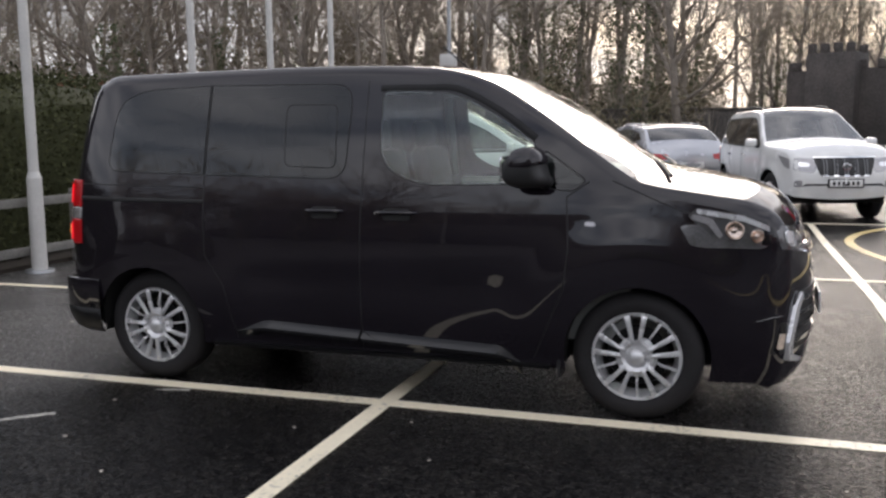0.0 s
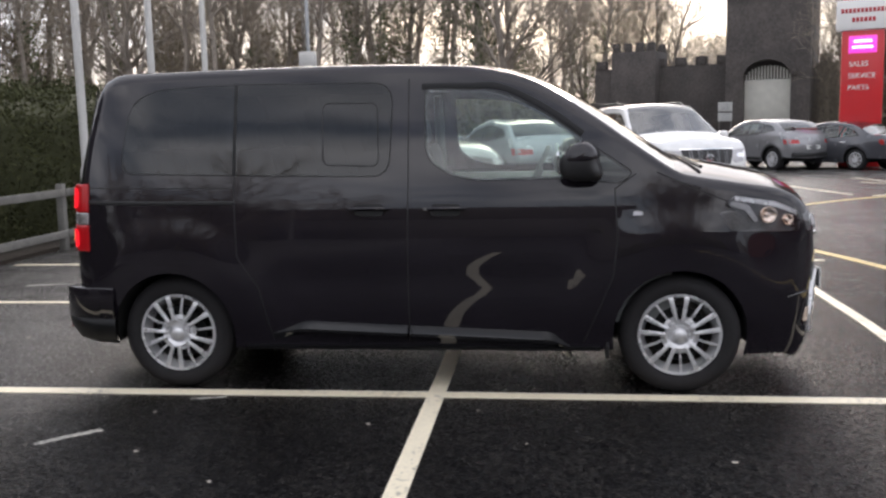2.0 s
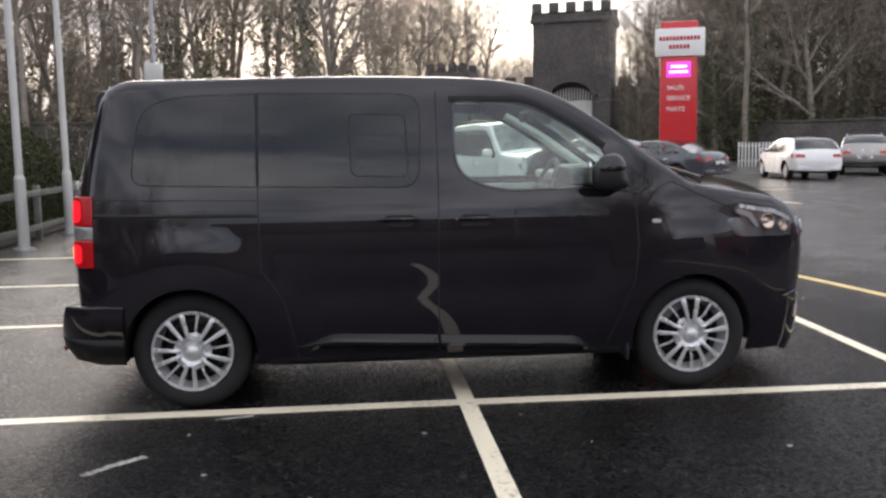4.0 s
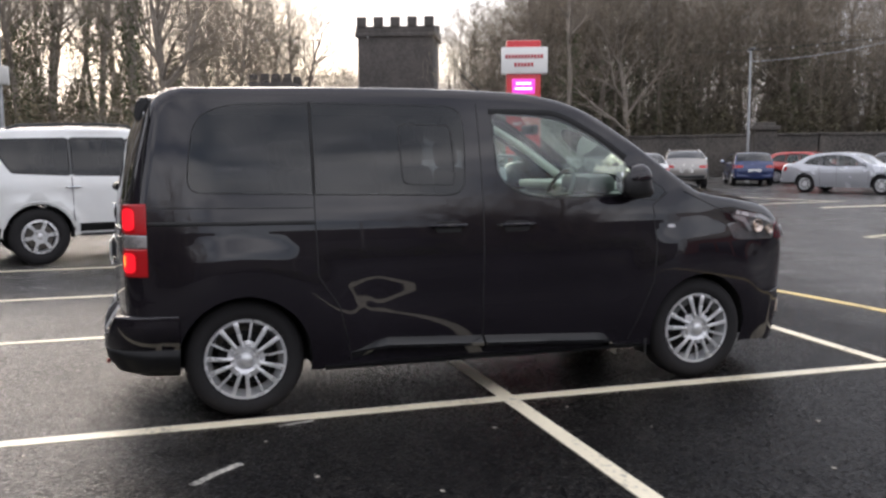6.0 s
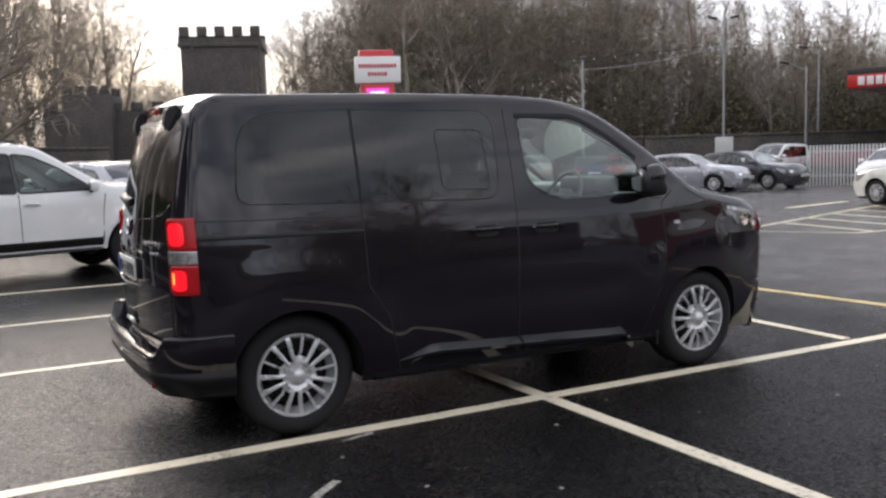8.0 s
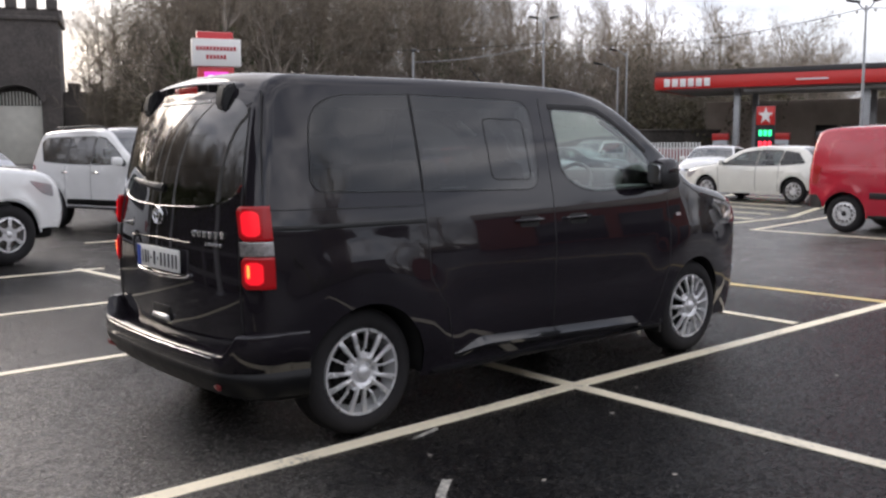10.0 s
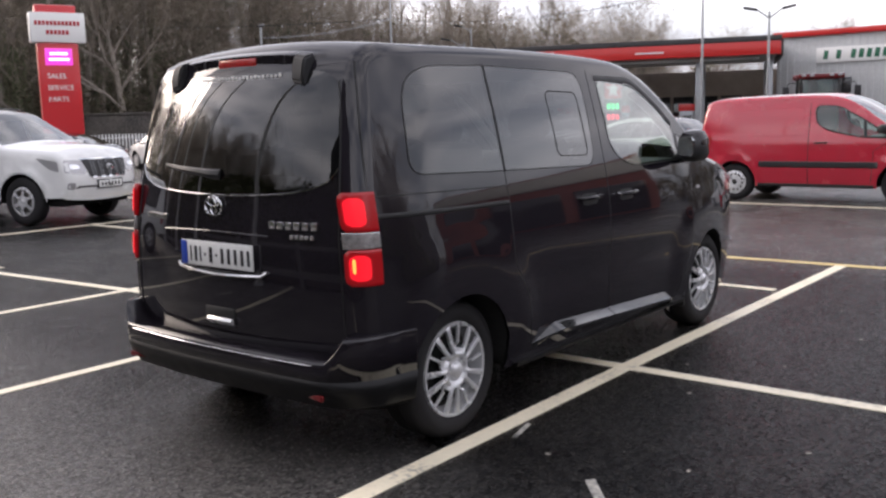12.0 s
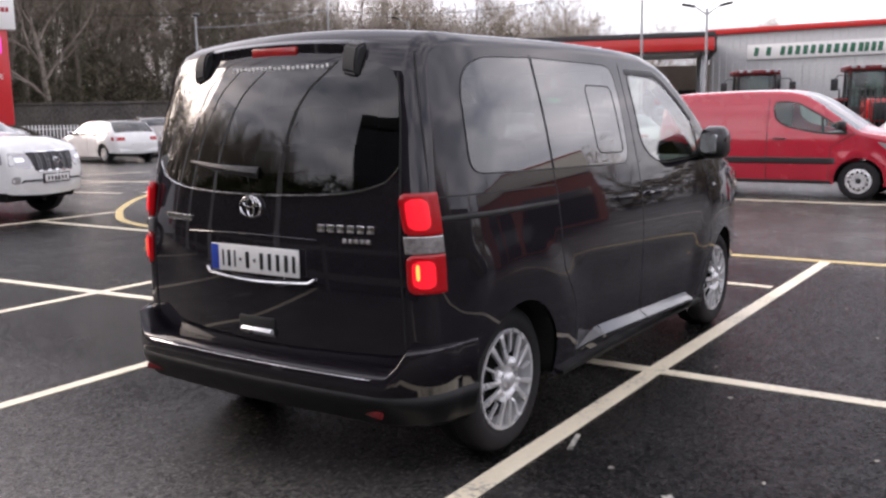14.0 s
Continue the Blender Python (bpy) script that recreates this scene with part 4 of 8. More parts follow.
    side_panel("daylight_strip", rounded([(1.715, 1.058), (1.73, 1.082), (1.82, 1.06), (1.875, 0.975), (1.855, 0.962), (1.80, 1.03)], 0.012), HW, 0.014, CLEAR_LENS, lamp, s, "", 0.03, 0.006)
    side_panel("upper_band", rounded([(1.745, 1.085), (1.745, 1.107), (1.97, 1.072), (2.11, 1.012), (2.12, 0.985), (1.97, 1.045)], 0.006), HW, 0.014, SILVER, lamp, s, "", 0.04, 0.006)
    side_panel("lamp_lens", hl, HW, 0.022, LENS, lamp, s, "", 0.05, 0.008)
    end_panel("headlamp_front", rounded(mirrored([(0.865, 1.03), (0.872, 0.915), (0.52, 0.885), (0.46, 0.915), (0.58, 1.01)], s), 0.02), van_tree, 0.010, LAMP_DARK, lamp, 1, "", 0.05)
    end_panel("headlamp_bowl", rounded(mirrored([(0.76, 1.0), (0.76, 0.92), (0.65, 0.915), (0.66, 0.985)], s), 0.03), van_tree, 0.016, SILVER, lamp, 1, "", 0.04)
    end_panel("bumper_surround", rounded(mirrored([(0.545, 0.665), (0.605, 0.60), (0.668, 0.41), (0.655, 0.318), (0.50, 0.285), (0.47, 0.302), (0.595, 0.338), (0.622, 0.41), (0.562, 0.58), (0.52, 0.635)], s), 0.012), van_tree, 0.020, SILVER, VAN, 1, "silver bumper surround", 0.04, 0.025)
    end_panel("fog_recess", rounded(mirrored([(0.765, 0.53), (0.775, 0.37), (0.705, 0.36), (0.695, 0.53)], s), 0.02), van_tree, 0.003, SEAL, VAN, 1, "", 0.04)
    end_panel("fog_lamp", rounded(mirrored([(0.757, 0.475), (0.757, 0.395), (0.728, 0.395), (0.724, 0.475)], s), 0.012), van_tree, 0.010, FOG_LENS, VAN, 1, "clear upright fog lamp", 0.03)
    # rear lamp on the corner: three fields
    def lamp_patch(z0, z1, t0, t1, off, soft0=0.0, soft1=0.0):
        b_ = bmesh.new()
        rows_ = []
        for q in np.linspace(0, 1, 13):
            row_ = []
            z = z0 + (z1 - z0) * q
            e = max(0.0, (abs(2 * q - 1) - 0.5) / 0.5)
            e = 1 - math.sqrt(1 - e * e)
            ta, tb = t0 + (t1 - t0) * soft0 * e, t1 - (t1 - t0) * soft1 * e
            for k in range(9):
                t = ta + (tb - ta) * k / 8
                xs = -1.975 - 0.015 * (t / 0.3) if t < 0.3 else -1.99 - 0.122 * math.sin((t - 0.3) / 0.7 * 1.12)
                ys = VW(max(xs, -1.99), z) + off if t < 0.3 else VW(-1.99, z) + off - 0.175 * (1 - math.cos((t - 0.3) / 0.7 * 1.12))
                row_.append(b_.verts.new((xs - (off - 0.010 if t > 0.3 else 0), s * ys, z)))
            rows_.append(row_)
        for A, B in zip(rows_, rows_[1:]):
            for k in range(8):
                b_.faces.new((A[k], A[k + 1], B[k + 1], B[k]))
        bmesh.ops.recalc_face_normals(b_, faces=b_.faces[:])
        b_.normal_update()
        if sum(q.normal.y * s - q.normal.x for q in b_.faces) < 0:
            bmesh.ops.reverse_faces(b_, faces=b_.faces[:])
        return b_
    for nm, z0, z1, mt in (("upper_red_lens", 1.062, 1.228, RED_LENS), ("clear_lens", 0.990, 1.058, REVERSE_LENS), ("lower_red_lens", 0.832, 0.986, RED_LENS)):
        lens = thicken(part(nm, lamp_patch(z0, z1, 0.0, 1.0, 0.012, 0.0, 0.10 if mt is RED_LENS else 0.0), mt, VAN, {"clear_lens": "clear reversing lens", "upper_red_lens": "red lamp lens", "lower_red_lens": "lit red lamp lens"}[nm]), 0.02)
        if mt is RED_LENS:
            part("lit_chamber", lamp_patch(z0 + 0.022, z1 - 0.022, 0.50, 0.92, 0.016, 0.3, 0.3), RED_LIT, lens, "bright lit red chamber")
        if nm == "lower_red_lens":
            part("bulb", lamp_patch(z0 + 0.055, z1 - 0.035, 0.80, 0.86, 0.020, 0.4, 0.4), AMBER_LIT, lens, "glowing amber bulb")
    # fog lamp and bumper corner
    bm = bmesh.new()
    tube(bm, [(2.04, s * 0.835, 0.545), (2.11, s * 0.80, 0.56), (2.17, s * 0.765, 0.57)], [0.004, 0.008, 0.004], 6)
    part("bumper_crease", bm, BLACK_GLOSS, VAN)

# tailgate furniture
bm = bmesh.new()
for line in ([(-0.715, 1.33), (-0.66, 1.265), (-0.50, 1.222), (-0.25, 1.206), (0, 1.202), (0.25, 1.206), (0.50, 1.222), (0.66, 1.265), (0.715, 1.33)],):
    tube(bm, [(tail_x(y, z, 0.006), y, z) for y, z in spline(line, 0.04)], 0.0028, 6)
part("tailgate_bright_line", bm, CHROME, VAN, "fine chrome line under the glass")
bm = bmesh.new()
for s in (-1, 1):
    pts = [(tail_x(y, z, 0.0005), s * y, z) for y, z in spline([(0.755, 0.60), (0.752, 0.80), (0.742, 1.0), (0.725, 1.25), (0.695, 1.52), (0.655, 1.70)], 0.05)]
    bm = bmesh.new()
    tube(bm, pts, 0.004, 6)
    part("tailgate_shut_line", bm, SEAL, VAN)
bm = bmesh.new()
poly = [(-1.74, 1.868), (-1.85, 1.866), (-1.965, 1.852), (-1.985, 1.838), (-1.980, 1.764), (-1.88, 1.760)]
rows = []
for k in range(13):
    y = -0.63 + 1.26 * k / 12
    e = 1 - abs(y / 0.63) ** 5 * 0.55
    rows.append([bm.verts.new((-1.77 + (x + 1.77) * e, y, z - 0.040 * (y / 0.66) ** 2)) for x, z in poly])
for A, B in zip(rows, rows[1:]):
    for k in range(len(poly)):
        j = (k + 1) % len(poly)
        bm.faces.new((A[k], A[j], B[j], B[k]))
bm.faces.new(rows[0])
bm.faces.new(rows[-1][::-1])
bmesh.ops.recalc_face_normals(bm, faces=bm.faces[:])
spoiler = part("roof_spoiler", bm, BLACK_PAINT, VAN, "black roof spoiler")
bm = bmesh.new()
box(bm, (-1.980, 0, 1.806), (0.02, 0.27, 0.042), 0.006)
part("brake_light", bm, RED_DULL, spoiler, "dull red high brake light")
for s in (-1, 1):
    bm = bmesh.new()
    prism(bm, [(-1.84, 1.842), (-1.965, 1.838), (-2.004, 1.822), (-2.022, 1.770), (-2.026, 1.712), (-2.006, 1.692), (-1.92, 1.74)], 0.076, lambda u, v, w: Vector((u, s * (0.410 + w), v - 0.012 * w / 0.062)))
    bmesh.ops.bevel(bm, geom=bm.edges[:], offset=0.010, segments=2, affect="EDGES", clamp_overlap=True)
    part("hinge_cover", bm, BLACK_PLASTIC, VAN, "rounded black hinge cover")
    bm = bmesh.new()
    rod(bm, (-1.96, s * 0.47, 1.708), (tail_x(0.47, 1.71, 0.018), s * 0.47, 1.713), 0.012, 0.010, 12)
    part("glass_stud", bm, BLACK_PLASTIC, VAN)
bm = bmesh.new()
tube(bm, [(tail_x(y, z, o), y, z) for y, z, o in ((-0.03, 1.295, 0.0), (0.02, 1.300, 0.022), (0.25, 1.318, 0.026), (0.42, 1.335, 0.016))], [0.026, 0.022, 0.013, 0.007], 8)
wiper = part("rear_wiper", bm, BLACK_PLASTIC, VAN, "black rear wiper at rest")
bm = bmesh.new()
tube(bm, [(tail_x(y, 1.300 + 0.08 * y, 0.010), y, 1.300 + 0.08 * y) for y in (0.0, 0.1, 0.2, 0.3, 0.42)], 0.008, 6)
part("wiper_blade", bm, GALV, wiper)
bm = bmesh.new()
tube(bm, [(tail_x(y, z, 0.0015), y, z) for y, z in spline([(0.42, 1.022), (0.20, 1.030), (-0.05, 1.033), (-0.36, 1.026)], 0.04)], 0.0035, 6)
part("tailgate_crease", bm, BLACK_PAINT, VAN)
# emblem of plain rings
bm = bmesh.new()
for a, b, dz in ((0.062, 0.045, 0), (0.040, 0.020, 0.018), (0.020, 0.040, 0.0)):
    tube(bm, [(tail_x(0, 1.15, 0.010), a * math.cos(t), 1.150 + dz + b * math.sin(t)) for t in (2 * math.pi * k / 28 for k in range(29))], 0.0045, 6)
part("emblem", bm, CHROME, VAN, "chrome oval emblem")
# badges as plain bars
for n_, x0, y0, dy, z0, wd, ht in ((6, 0, -0.385, -0.046, 1.078, 0.036, 0.032), (5, 0, -0.50, -0.027, 1.03, 0.020, 0.018), (6, 0, 0.42, 0.036, 1.08, 0.026, 0.028)):
    for i in range(n_):
        bm = bmesh.new()
        box(bm, (tail_x(y0 + i * dy, z0, 0.004), y0 + i * dy, z0), (0.008, wd, ht), 0.003)
        part("badge_bar", bm, CHROME, VAN, "small chrome badge bar")
# web address on the glass, as fine white bars
for i in range(22):
    bm = bmesh.new()
    y = 0.22 - 0.026 * i
    box(bm, (tail_x(y, 1.735, 0.006), y, 1.735 + 0.003 * (i % 3 == 0)), (0.003, 0.015, 0.012 + 0.006 * (i % 4 == 1)), 0.001)
    part("sticker_bar", bm, PLATE, VAN)
bm = bmesh.new()
PX = tail_x(-0.03, 0.925, 0.012)
box(bm, (PX, -0.03, 0.925), (0.012, 0.52, 0.118), 0.004)
plate_holder = part("number_plate", bm, PLATE, VAN, "white number plate with blue band and dark bars")
bm = bmesh.new()
box(bm, (PX - 0.0075, 0.207, 0.925), (0.003, 0.045, 0.112), 0.001)
part("blue_band", bm, PLATE_BLUE, plate_holder)
for k, (y0, wd, ht) in enumerate([(0.185, 0.018, 0.075), (0.148, 0.034, 0.075), (0.112, 0.018, 0.075), (0.078, 0.024, 0.014), (0.035, 0.042, 0.075), (-0.008, 0.024, 0.014), (-0.050, 0.038, 0.075), (-0.098, 0.038, 0.075), (-0.146, 0.038, 0.075), (-0.194, 0.038, 0.075), (-0.238, 0.034, 0.075)]):
    bm = bmesh.new()
    box(bm, (PX - 0.0080, y0 - 0.03, 0.923), (0.003, wd * 0.5, ht * 0.95), 0.001)
    part("plate_bar", bm, INK, plate_holder)
bm = bmesh.new()
tube(bm, [(tail_x(y, z, o), y, z) for y, z, o in spline([(0.29, 0.868, 0.004), (0.265, 0.850, 0.012), (0.05, 0.836, 0.016), (-0.12, 0.836, 0.016), (-0.325, 0.846, 0.012), (-0.35, 0.862, 0.004)], 0.03)], 0.008, 8)
part("tailgate_handle_trim", bm, CHROME, VAN, "chrome tailgate strip")
bm = bmesh.new()
box(bm, (tail_x(0, 0.63, -0.006), -0.01, 0.632), (0.03, 0.22, 0.085), 0.012)
part("tailgate_grip_recess", bm, SEAL, VAN)
bm = bmesh.new()
box(bm, (0, 0, 0), (0.045, 0.185, 0.022), 0.006)
bmesh.ops.transform(bm, matrix=pose(tail_x(0, 0.61, 0.006), -0.02, 0.606, 0, 38, 0), verts=bm.verts[:])
part("tailgate_grip", bm, SILVER, VAN, "pale glossy grip plate")

# rear bumper
rows = []
for k in range(121):
    t = -1 + 2 * k / 120
    a = abs(t)
    if a < 0.60:
        y, x, nx, ny = t / 0.60 * 0.66, -2.135 + 0.03 * (t / 0.60) ** 2, -1.0, 0.0
    elif a < 0.80:
        q = (a - 0.60) / 0.20 * math.pi / 2
        y, x = math.copysign(0.66 + 0.215 * math.sin(q), t), -2.105 + 0.19 * (1 - math.cos(q))
        nx, ny = -math.cos(q), math.copysign(math.sin(q), t)
    else:
        q = (a - 0.80) / 0.20
        y, x = math.copysign(0.875 + 0.02 * q, t), -1.915 + 0.095 * q
        nx, ny = 0.0, math.copysign(1.0, t)
    zt = 0.516 + 0.10 * smooth01((a - 0.635) / 0.035)
    f = 1.0 - 0.62 * smooth01((a - 0.60) / 0.20)
    sec = [(-0.03, zt + 0.006), (0.070, zt + 0.001), (0.105, zt - 0.002), (0.112, zt - 0.006), (0.1165, zt - 0.014), (0.1185, zt - 0.050), (0.118, 0.43), (0.104, 0.37), (0.055, 0.30), (-0.04, 0.275)]
    rows.append([(x + nx * o * f, y + ny * o * f * 0.8, z) for o, z in sec])
def bumper_skin(rows, name, mat, parent, label):
    """A strip of rows closed into a thick skin that faces backwards."""
    bm = bmesh.new()
    V = [[bm.verts.new(p) for p in row] for row in rows]
    for A, B in zip(V, V[1:]):
        for k in range(len(A) - 1):
            bm.faces.new((A[k], A[k + 1], B[k + 1], B[k]))
    bmesh.ops.recalc_face_normals(bm, faces=bm.faces[:])
    bm.normal_update()
    if sum(q.normal.x for q in bm.faces if abs(q.calc_center_median().y) < 0.5) > 0:
        bmesh.ops.reverse_faces(bm, faces=bm.faces[:])
    return thicken(part(name, bm, mat, parent, label), 0.006)


rear_bumper = bumper_skin([row[:7] for row in rows], "rear_bumper", BLACK_PAINT, VAN, "black painted rear bumper")
bumper_skin([row[6:] for row in rows], "bumper_skirt", SATIN_BLACK, rear_bumper, "satin black lower skirt")
bm = bmesh.new()
tube(bm, spline([(-2.165, 0.772, 0.545), (-2.188, 0.758, 0.515), (-2.206, 0.725, 0.503)] + [(-2.250 + 0.03 * (y / 0.66) ** 2, y, 0.496) for y in np.linspace(0.66, -0.66, 11)] + [(-2.206, -0.725, 0.503), (-2.188, -0.758, 0.515), (-2.165, -0.772, 0.545)], 0.03), 0.0030, 6)
part("bumper_bright_line", bm, CHROME, rear_bumper, "fine chrome line along the bumper")
for s in (-1, 1):
    bm = bmesh.new()
    box(bm, (-2.192, s * 0.66, 0.352), (0.02, 0.12, 0.028), 0.006, pose(0, 0, 0, 0, 0, s * 12))
    part("reflector", bm, RED_DARK, rear_bumper, "red bumper reflector")
# front grille and lower intake
end_panel("grille", rounded([(-0.60, 0.66), (-0.62, 0.36), (0.62, 0.36), (0.60, 0.66)], 0.05), van_tree, 0.006, BLACK_PLASTIC, VAN, 1, "black lower grille", 0.08)
for z, wd in ((0.90, 0.46), (0.86, 0.46), (0.62, 0.55), (0.55, 0.57), (0.48, 0.58), (0.41, 0.58)):
    end_panel("grille_bar", rounded([(-wd, z - 0.011), (-wd, z + 0.011), (wd, z + 0.011), (wd, z - 0.011)], 0.008, 2), van_tree, 0.018, CHROME if z > 0.7 else BLACK_GLOSS, VAN, 1, "", 0.08, 0.02)
bm = bmesh.new()
box(bm, (2.372, 0, 0.56), (0.012, 0.52, 0.115), 0.004)
part("front_number_plate", bm, PLATE, VAN)
# windscreen wipers, roof aerial, underbody
for y0, y1 in ((-0.62, -0.05), (0.05, 0.62)):
    bm = bmesh.new()
    tube(bm, [(1.60, y0, 1.26), (1.53, (y0 + y1) / 2, 1.305), (1.45, y1, 1.335)], [0.012, 0.010, 0.006], 6)
    part("front_wiper", bm, BLACK_PLASTIC, VAN)
bm = bmesh.new()
tube(bm, [(0.36, 0.05, 1.86), (0.30, 0.05, 1.89), (0.12, 0.05, 2.04)], [0.018, 0.006, 0.003], 8)
part("roof_aerial", bm, BLACK_PLASTIC, VAN)
bm = bmesh.new()
box(bm, (0, 0, 0.33), (4.0, 1.42, 0.12), 0.03)
box(bm, (0, 0, 0.28), (2.0, 1.66, 0.09), 0.03)
part("underbody", bm, DARK_METAL, VAN)
for ax in (-AX, AX):
    for s in (-1, 1):
        bm = bmesh.new()
        rows = []
        for k in range(17):
            a = radians(-8 + 196 * k / 16)
            x, z = ax + 0.380 * math.cos(a), 0.335 + 0.380 * math.sin(a)
            rows.append([bm.verts.new((x, s * (VW(x, max(z, 0.25)) - 0.016), z)), bm.verts.new((x, s * 0.60, z))])
        for A, B in zip(rows, rows[1:]):
            bm.faces.new((A[0], A[1], B[1], B[0]))
        bm.faces.new([r_[1] for r_ in rows])
        thicken(part("arch_liner", bm, DARK_METAL, VAN), 0.008)
VAN_WHEEL = wheel_meshes("van", 0.337, 0.215, 0.233, 15, "cover")
for ax, trn in ((-AX, -14), (AX, 10)):
    for s in (-1, 1):
        put_wheel(VAN_WHEEL, VAN, ax, s * 0.862, 0.335, s, trn)
        if s < 0 and ax > 0:
            bm = bmesh.new()
            box(bm, (ax - 0.40, -0.83, 0.265), (0.02, 0.13, 0.13), 0.008)
            part("mud_flap", bm, BLACK_PLASTIC, VAN)

# cabin
bm = bmesh.new()
prof = [(0.78, 0.40), (0.74, 0.95), (0.80, 1.16), (0.98, 1.235), (1.20, 1.22), (1.42, 1.17), (1.42, 0.40)]
prism(bm, prof, 1.62, lambda u, v, w: Vector((u, -0.81 + w, v)))
bmesh.ops.bevel(bm, geom=[e for e in bm.edges if abs(e.verts[0].co.y - e.verts[1].co.y) > 1], offset=0.03, segments=2, affect="EDGES")
part("dashboard", bm, DASH, VAN, "dark dashboard")
bm = bmesh.new()
box(bm, (0.88, -0.40, 1.285), (0.22, 0.44, 0.12), 0.045)
part("instrument_hood", bm, DASH, VAN)
bm = bmesh.new()
box(bm, (1.04, 0.25, 1.255), (0.42, 1.0, 0.06), 0.022)
part("dashboard_top", bm, DASH_PALE, VAN, "pale dashboard top")
shared("steering_wheel", STEERING, VAN, pose(0.66, -0.40, 1.215, 0, 26, 0))
for x, ys in ((0.22, (-0.42, 0.42)), (-0.75, (-0.5, 0.0, 0.5)), (-1.55, (-0.5, 0.0, 0.5))):
    for y in ys:
        shared("seat", SEAT_MESH, VAN, pose(x, y, 0.66))
bm = bmesh.new()
box(bm, (-0.4, 0, 0.60), (3.2, 1.16, 0.05), 0.01)
box(bm, (0.05, 0, 0.60), (2.0, 1.66, 0.045), 0.01)
part("cabin_floor", bm, DASH, VAN)
bm = bmesh.new()
box(bm, (0.62, 0, 1.655), (0.05, 0.24, 0.07), 0.02)
part("interior_mirror", bm, BLACK_PLASTIC, VAN)
bm = bmesh.new()
box(bm, (-0.62, 0, 1.79), (2.1, 1.42, 0.03), 0.012)
part("headliner", bm, material("pale_headliner_cloth", (0.50, 0.49, 0.46), 0.9, 0.0, 0.08, 4, 120, 0.05, dist=0.002), VAN, "pale cloth headliner")
for s in (-1, 1):
    bm = bmesh.new()
    box(bm, (0.50, s * 0.84, 0.92), (1.0, 0.035, 0.52), 0.015)
    part("door_card", bm, DASH_PALE, VAN, "pale inner door lining")
    bm = bmesh.new()
    tube(bm, [(-0.06, s * 0.82, 1.2), (-0.06, s * 0.745, 1.55), (-0.06, s * 0.69, 1.74)], [0.04, 0.035, 0.03], 6)
    part("pillar_lining", bm, DASH, VAN)
    bm = bmesh.new()
    tube(bm, [(0.60, s * 0.705, 1.68), (0.85, s * 0.74, 1.545), (1.10, s * 0.77, 1.375), (1.30, s * 0.79, 1.235)], [0.028, 0.032, 0.034, 0.036], 8)
    part("windscreen_pillar_lining", bm, DASH_PALE, VAN, "pale windscreen pillar lining")


# ---- ground and road markings ----
bm = bmesh.new()
bmesh.ops.create_grid(bm, x_segments=24, y_segments=24, size=700)
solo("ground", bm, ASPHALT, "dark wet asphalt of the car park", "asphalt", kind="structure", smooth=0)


def line(name, pts, width, mat, label, group="parking lines", lift=0.004, closed=False):
    """A painted line along a polyline, a few millimetres thick."""
    P = [np.array(p, float) for p in pts]
    n = len(P)
    bm = bmesh.new()
    L = []
    for i in range(n):
        a, b = (P[i - 1], P[(i + 1) % n]) if closed else (P[max(i - 1, 0)], P[min(i + 1, n - 1)])
        d = (b - a) / np.linalg.norm(b - a)
        q = np.array((-d[1], d[0])) * width / 2
        L.append([bm.verts.new((*(P[i] + s * q), z)) for s, z in ((1, -0.004), (1, lift), (-1, lift), (-1, -0.004))])
    for i in range(n if closed else n - 1):
        A, B = L[i], L[(i + 1) % n]
        for k in range(3):
            bm.faces.new((A[k], B[k], B[k + 1], A[k + 1]))
    if not closed:
        bm.faces.new(L[0])
        bm.faces.new(L[-1][::-1])
    bmesh.ops.recalc_face_normals(bm, faces=bm.faces[:])
    return solo(name, bm, mat, label, "road marking", group, "structure", smooth=0)


WL = "worn white painted parking line on wet asphalt"
YL = "worn yellow painted line on wet asphalt"
line("parking_line", [(-9.0, -0.97), (0, -0.965), (4.56, -1.02)], 0.105, WHITE_LINE, WL)
line("parking_line", [(0.085, -6.5), (0.09, -0.5), (0.06, 2.5), (-0.10, 4.6), (-0.28, 6.9)], 0.10, WHITE_LINE, WL, lift=0.0052)
for y, x0, x1 in ((1.79, -6.0, 0.02), (4.14, -5.6, 3.7), (6.72, -5.4, 0.0), (9.98, 0.9, 4.4)):
    line("parking_line", [(x0, y), (x1, y + 0.02)], 0.09, WHITE_LINE, WL, lift=0.0046)
line("parking_line", [(2.99, -0.9), (3.08, 1.0), (3.10, 3.0), (3.02, 7.2), (3.0, 9.9)], 0.095, WHITE_LINE, WL, lift=0.0058)
line("yellow_line", spline([(4.75, -9.0), (4.66, -3.0), (4.62, -1.5), (4.57, 0.3), (4.43, 1.9), (4.08, 3.9), (3.62, 5.6), (3.36, 6.8), (3.36, 7.8), (3.66, 8.8), (4.25, 9.7), (5.0, 10.6), (6.5, 12.0), (8.4, 13.2)], 0.2), 0.12, YELLOW_LINE, YL, "yellow lines")
for a, b in (((7.13, 12.76), (9.28, 13.87)), ((5.94, 17.66), (6.82, 13.1)), ((8.6, 18.6), (9.46, 13.4)), ((12.8, 15.5), (17.5, 16.1)), ((16.0, 20.1), (17.0, 16.1)), ((10.0, 19.4), (11.9, 18.6)), ((8.2, 16.8), (9.4, 15.4))):
    line("parking_line", [a, b], 0.10, WHITE_LINE, WL)
line("parking_line", [(10.45, 3.9), (10.55, -6.0)], 0.12, WHITE_LINE, WL)
line("parking_line", [(10.45, 3.85), (14.2, 4.25)], 0.10, WHITE_LINE, WL, lift=0.005)
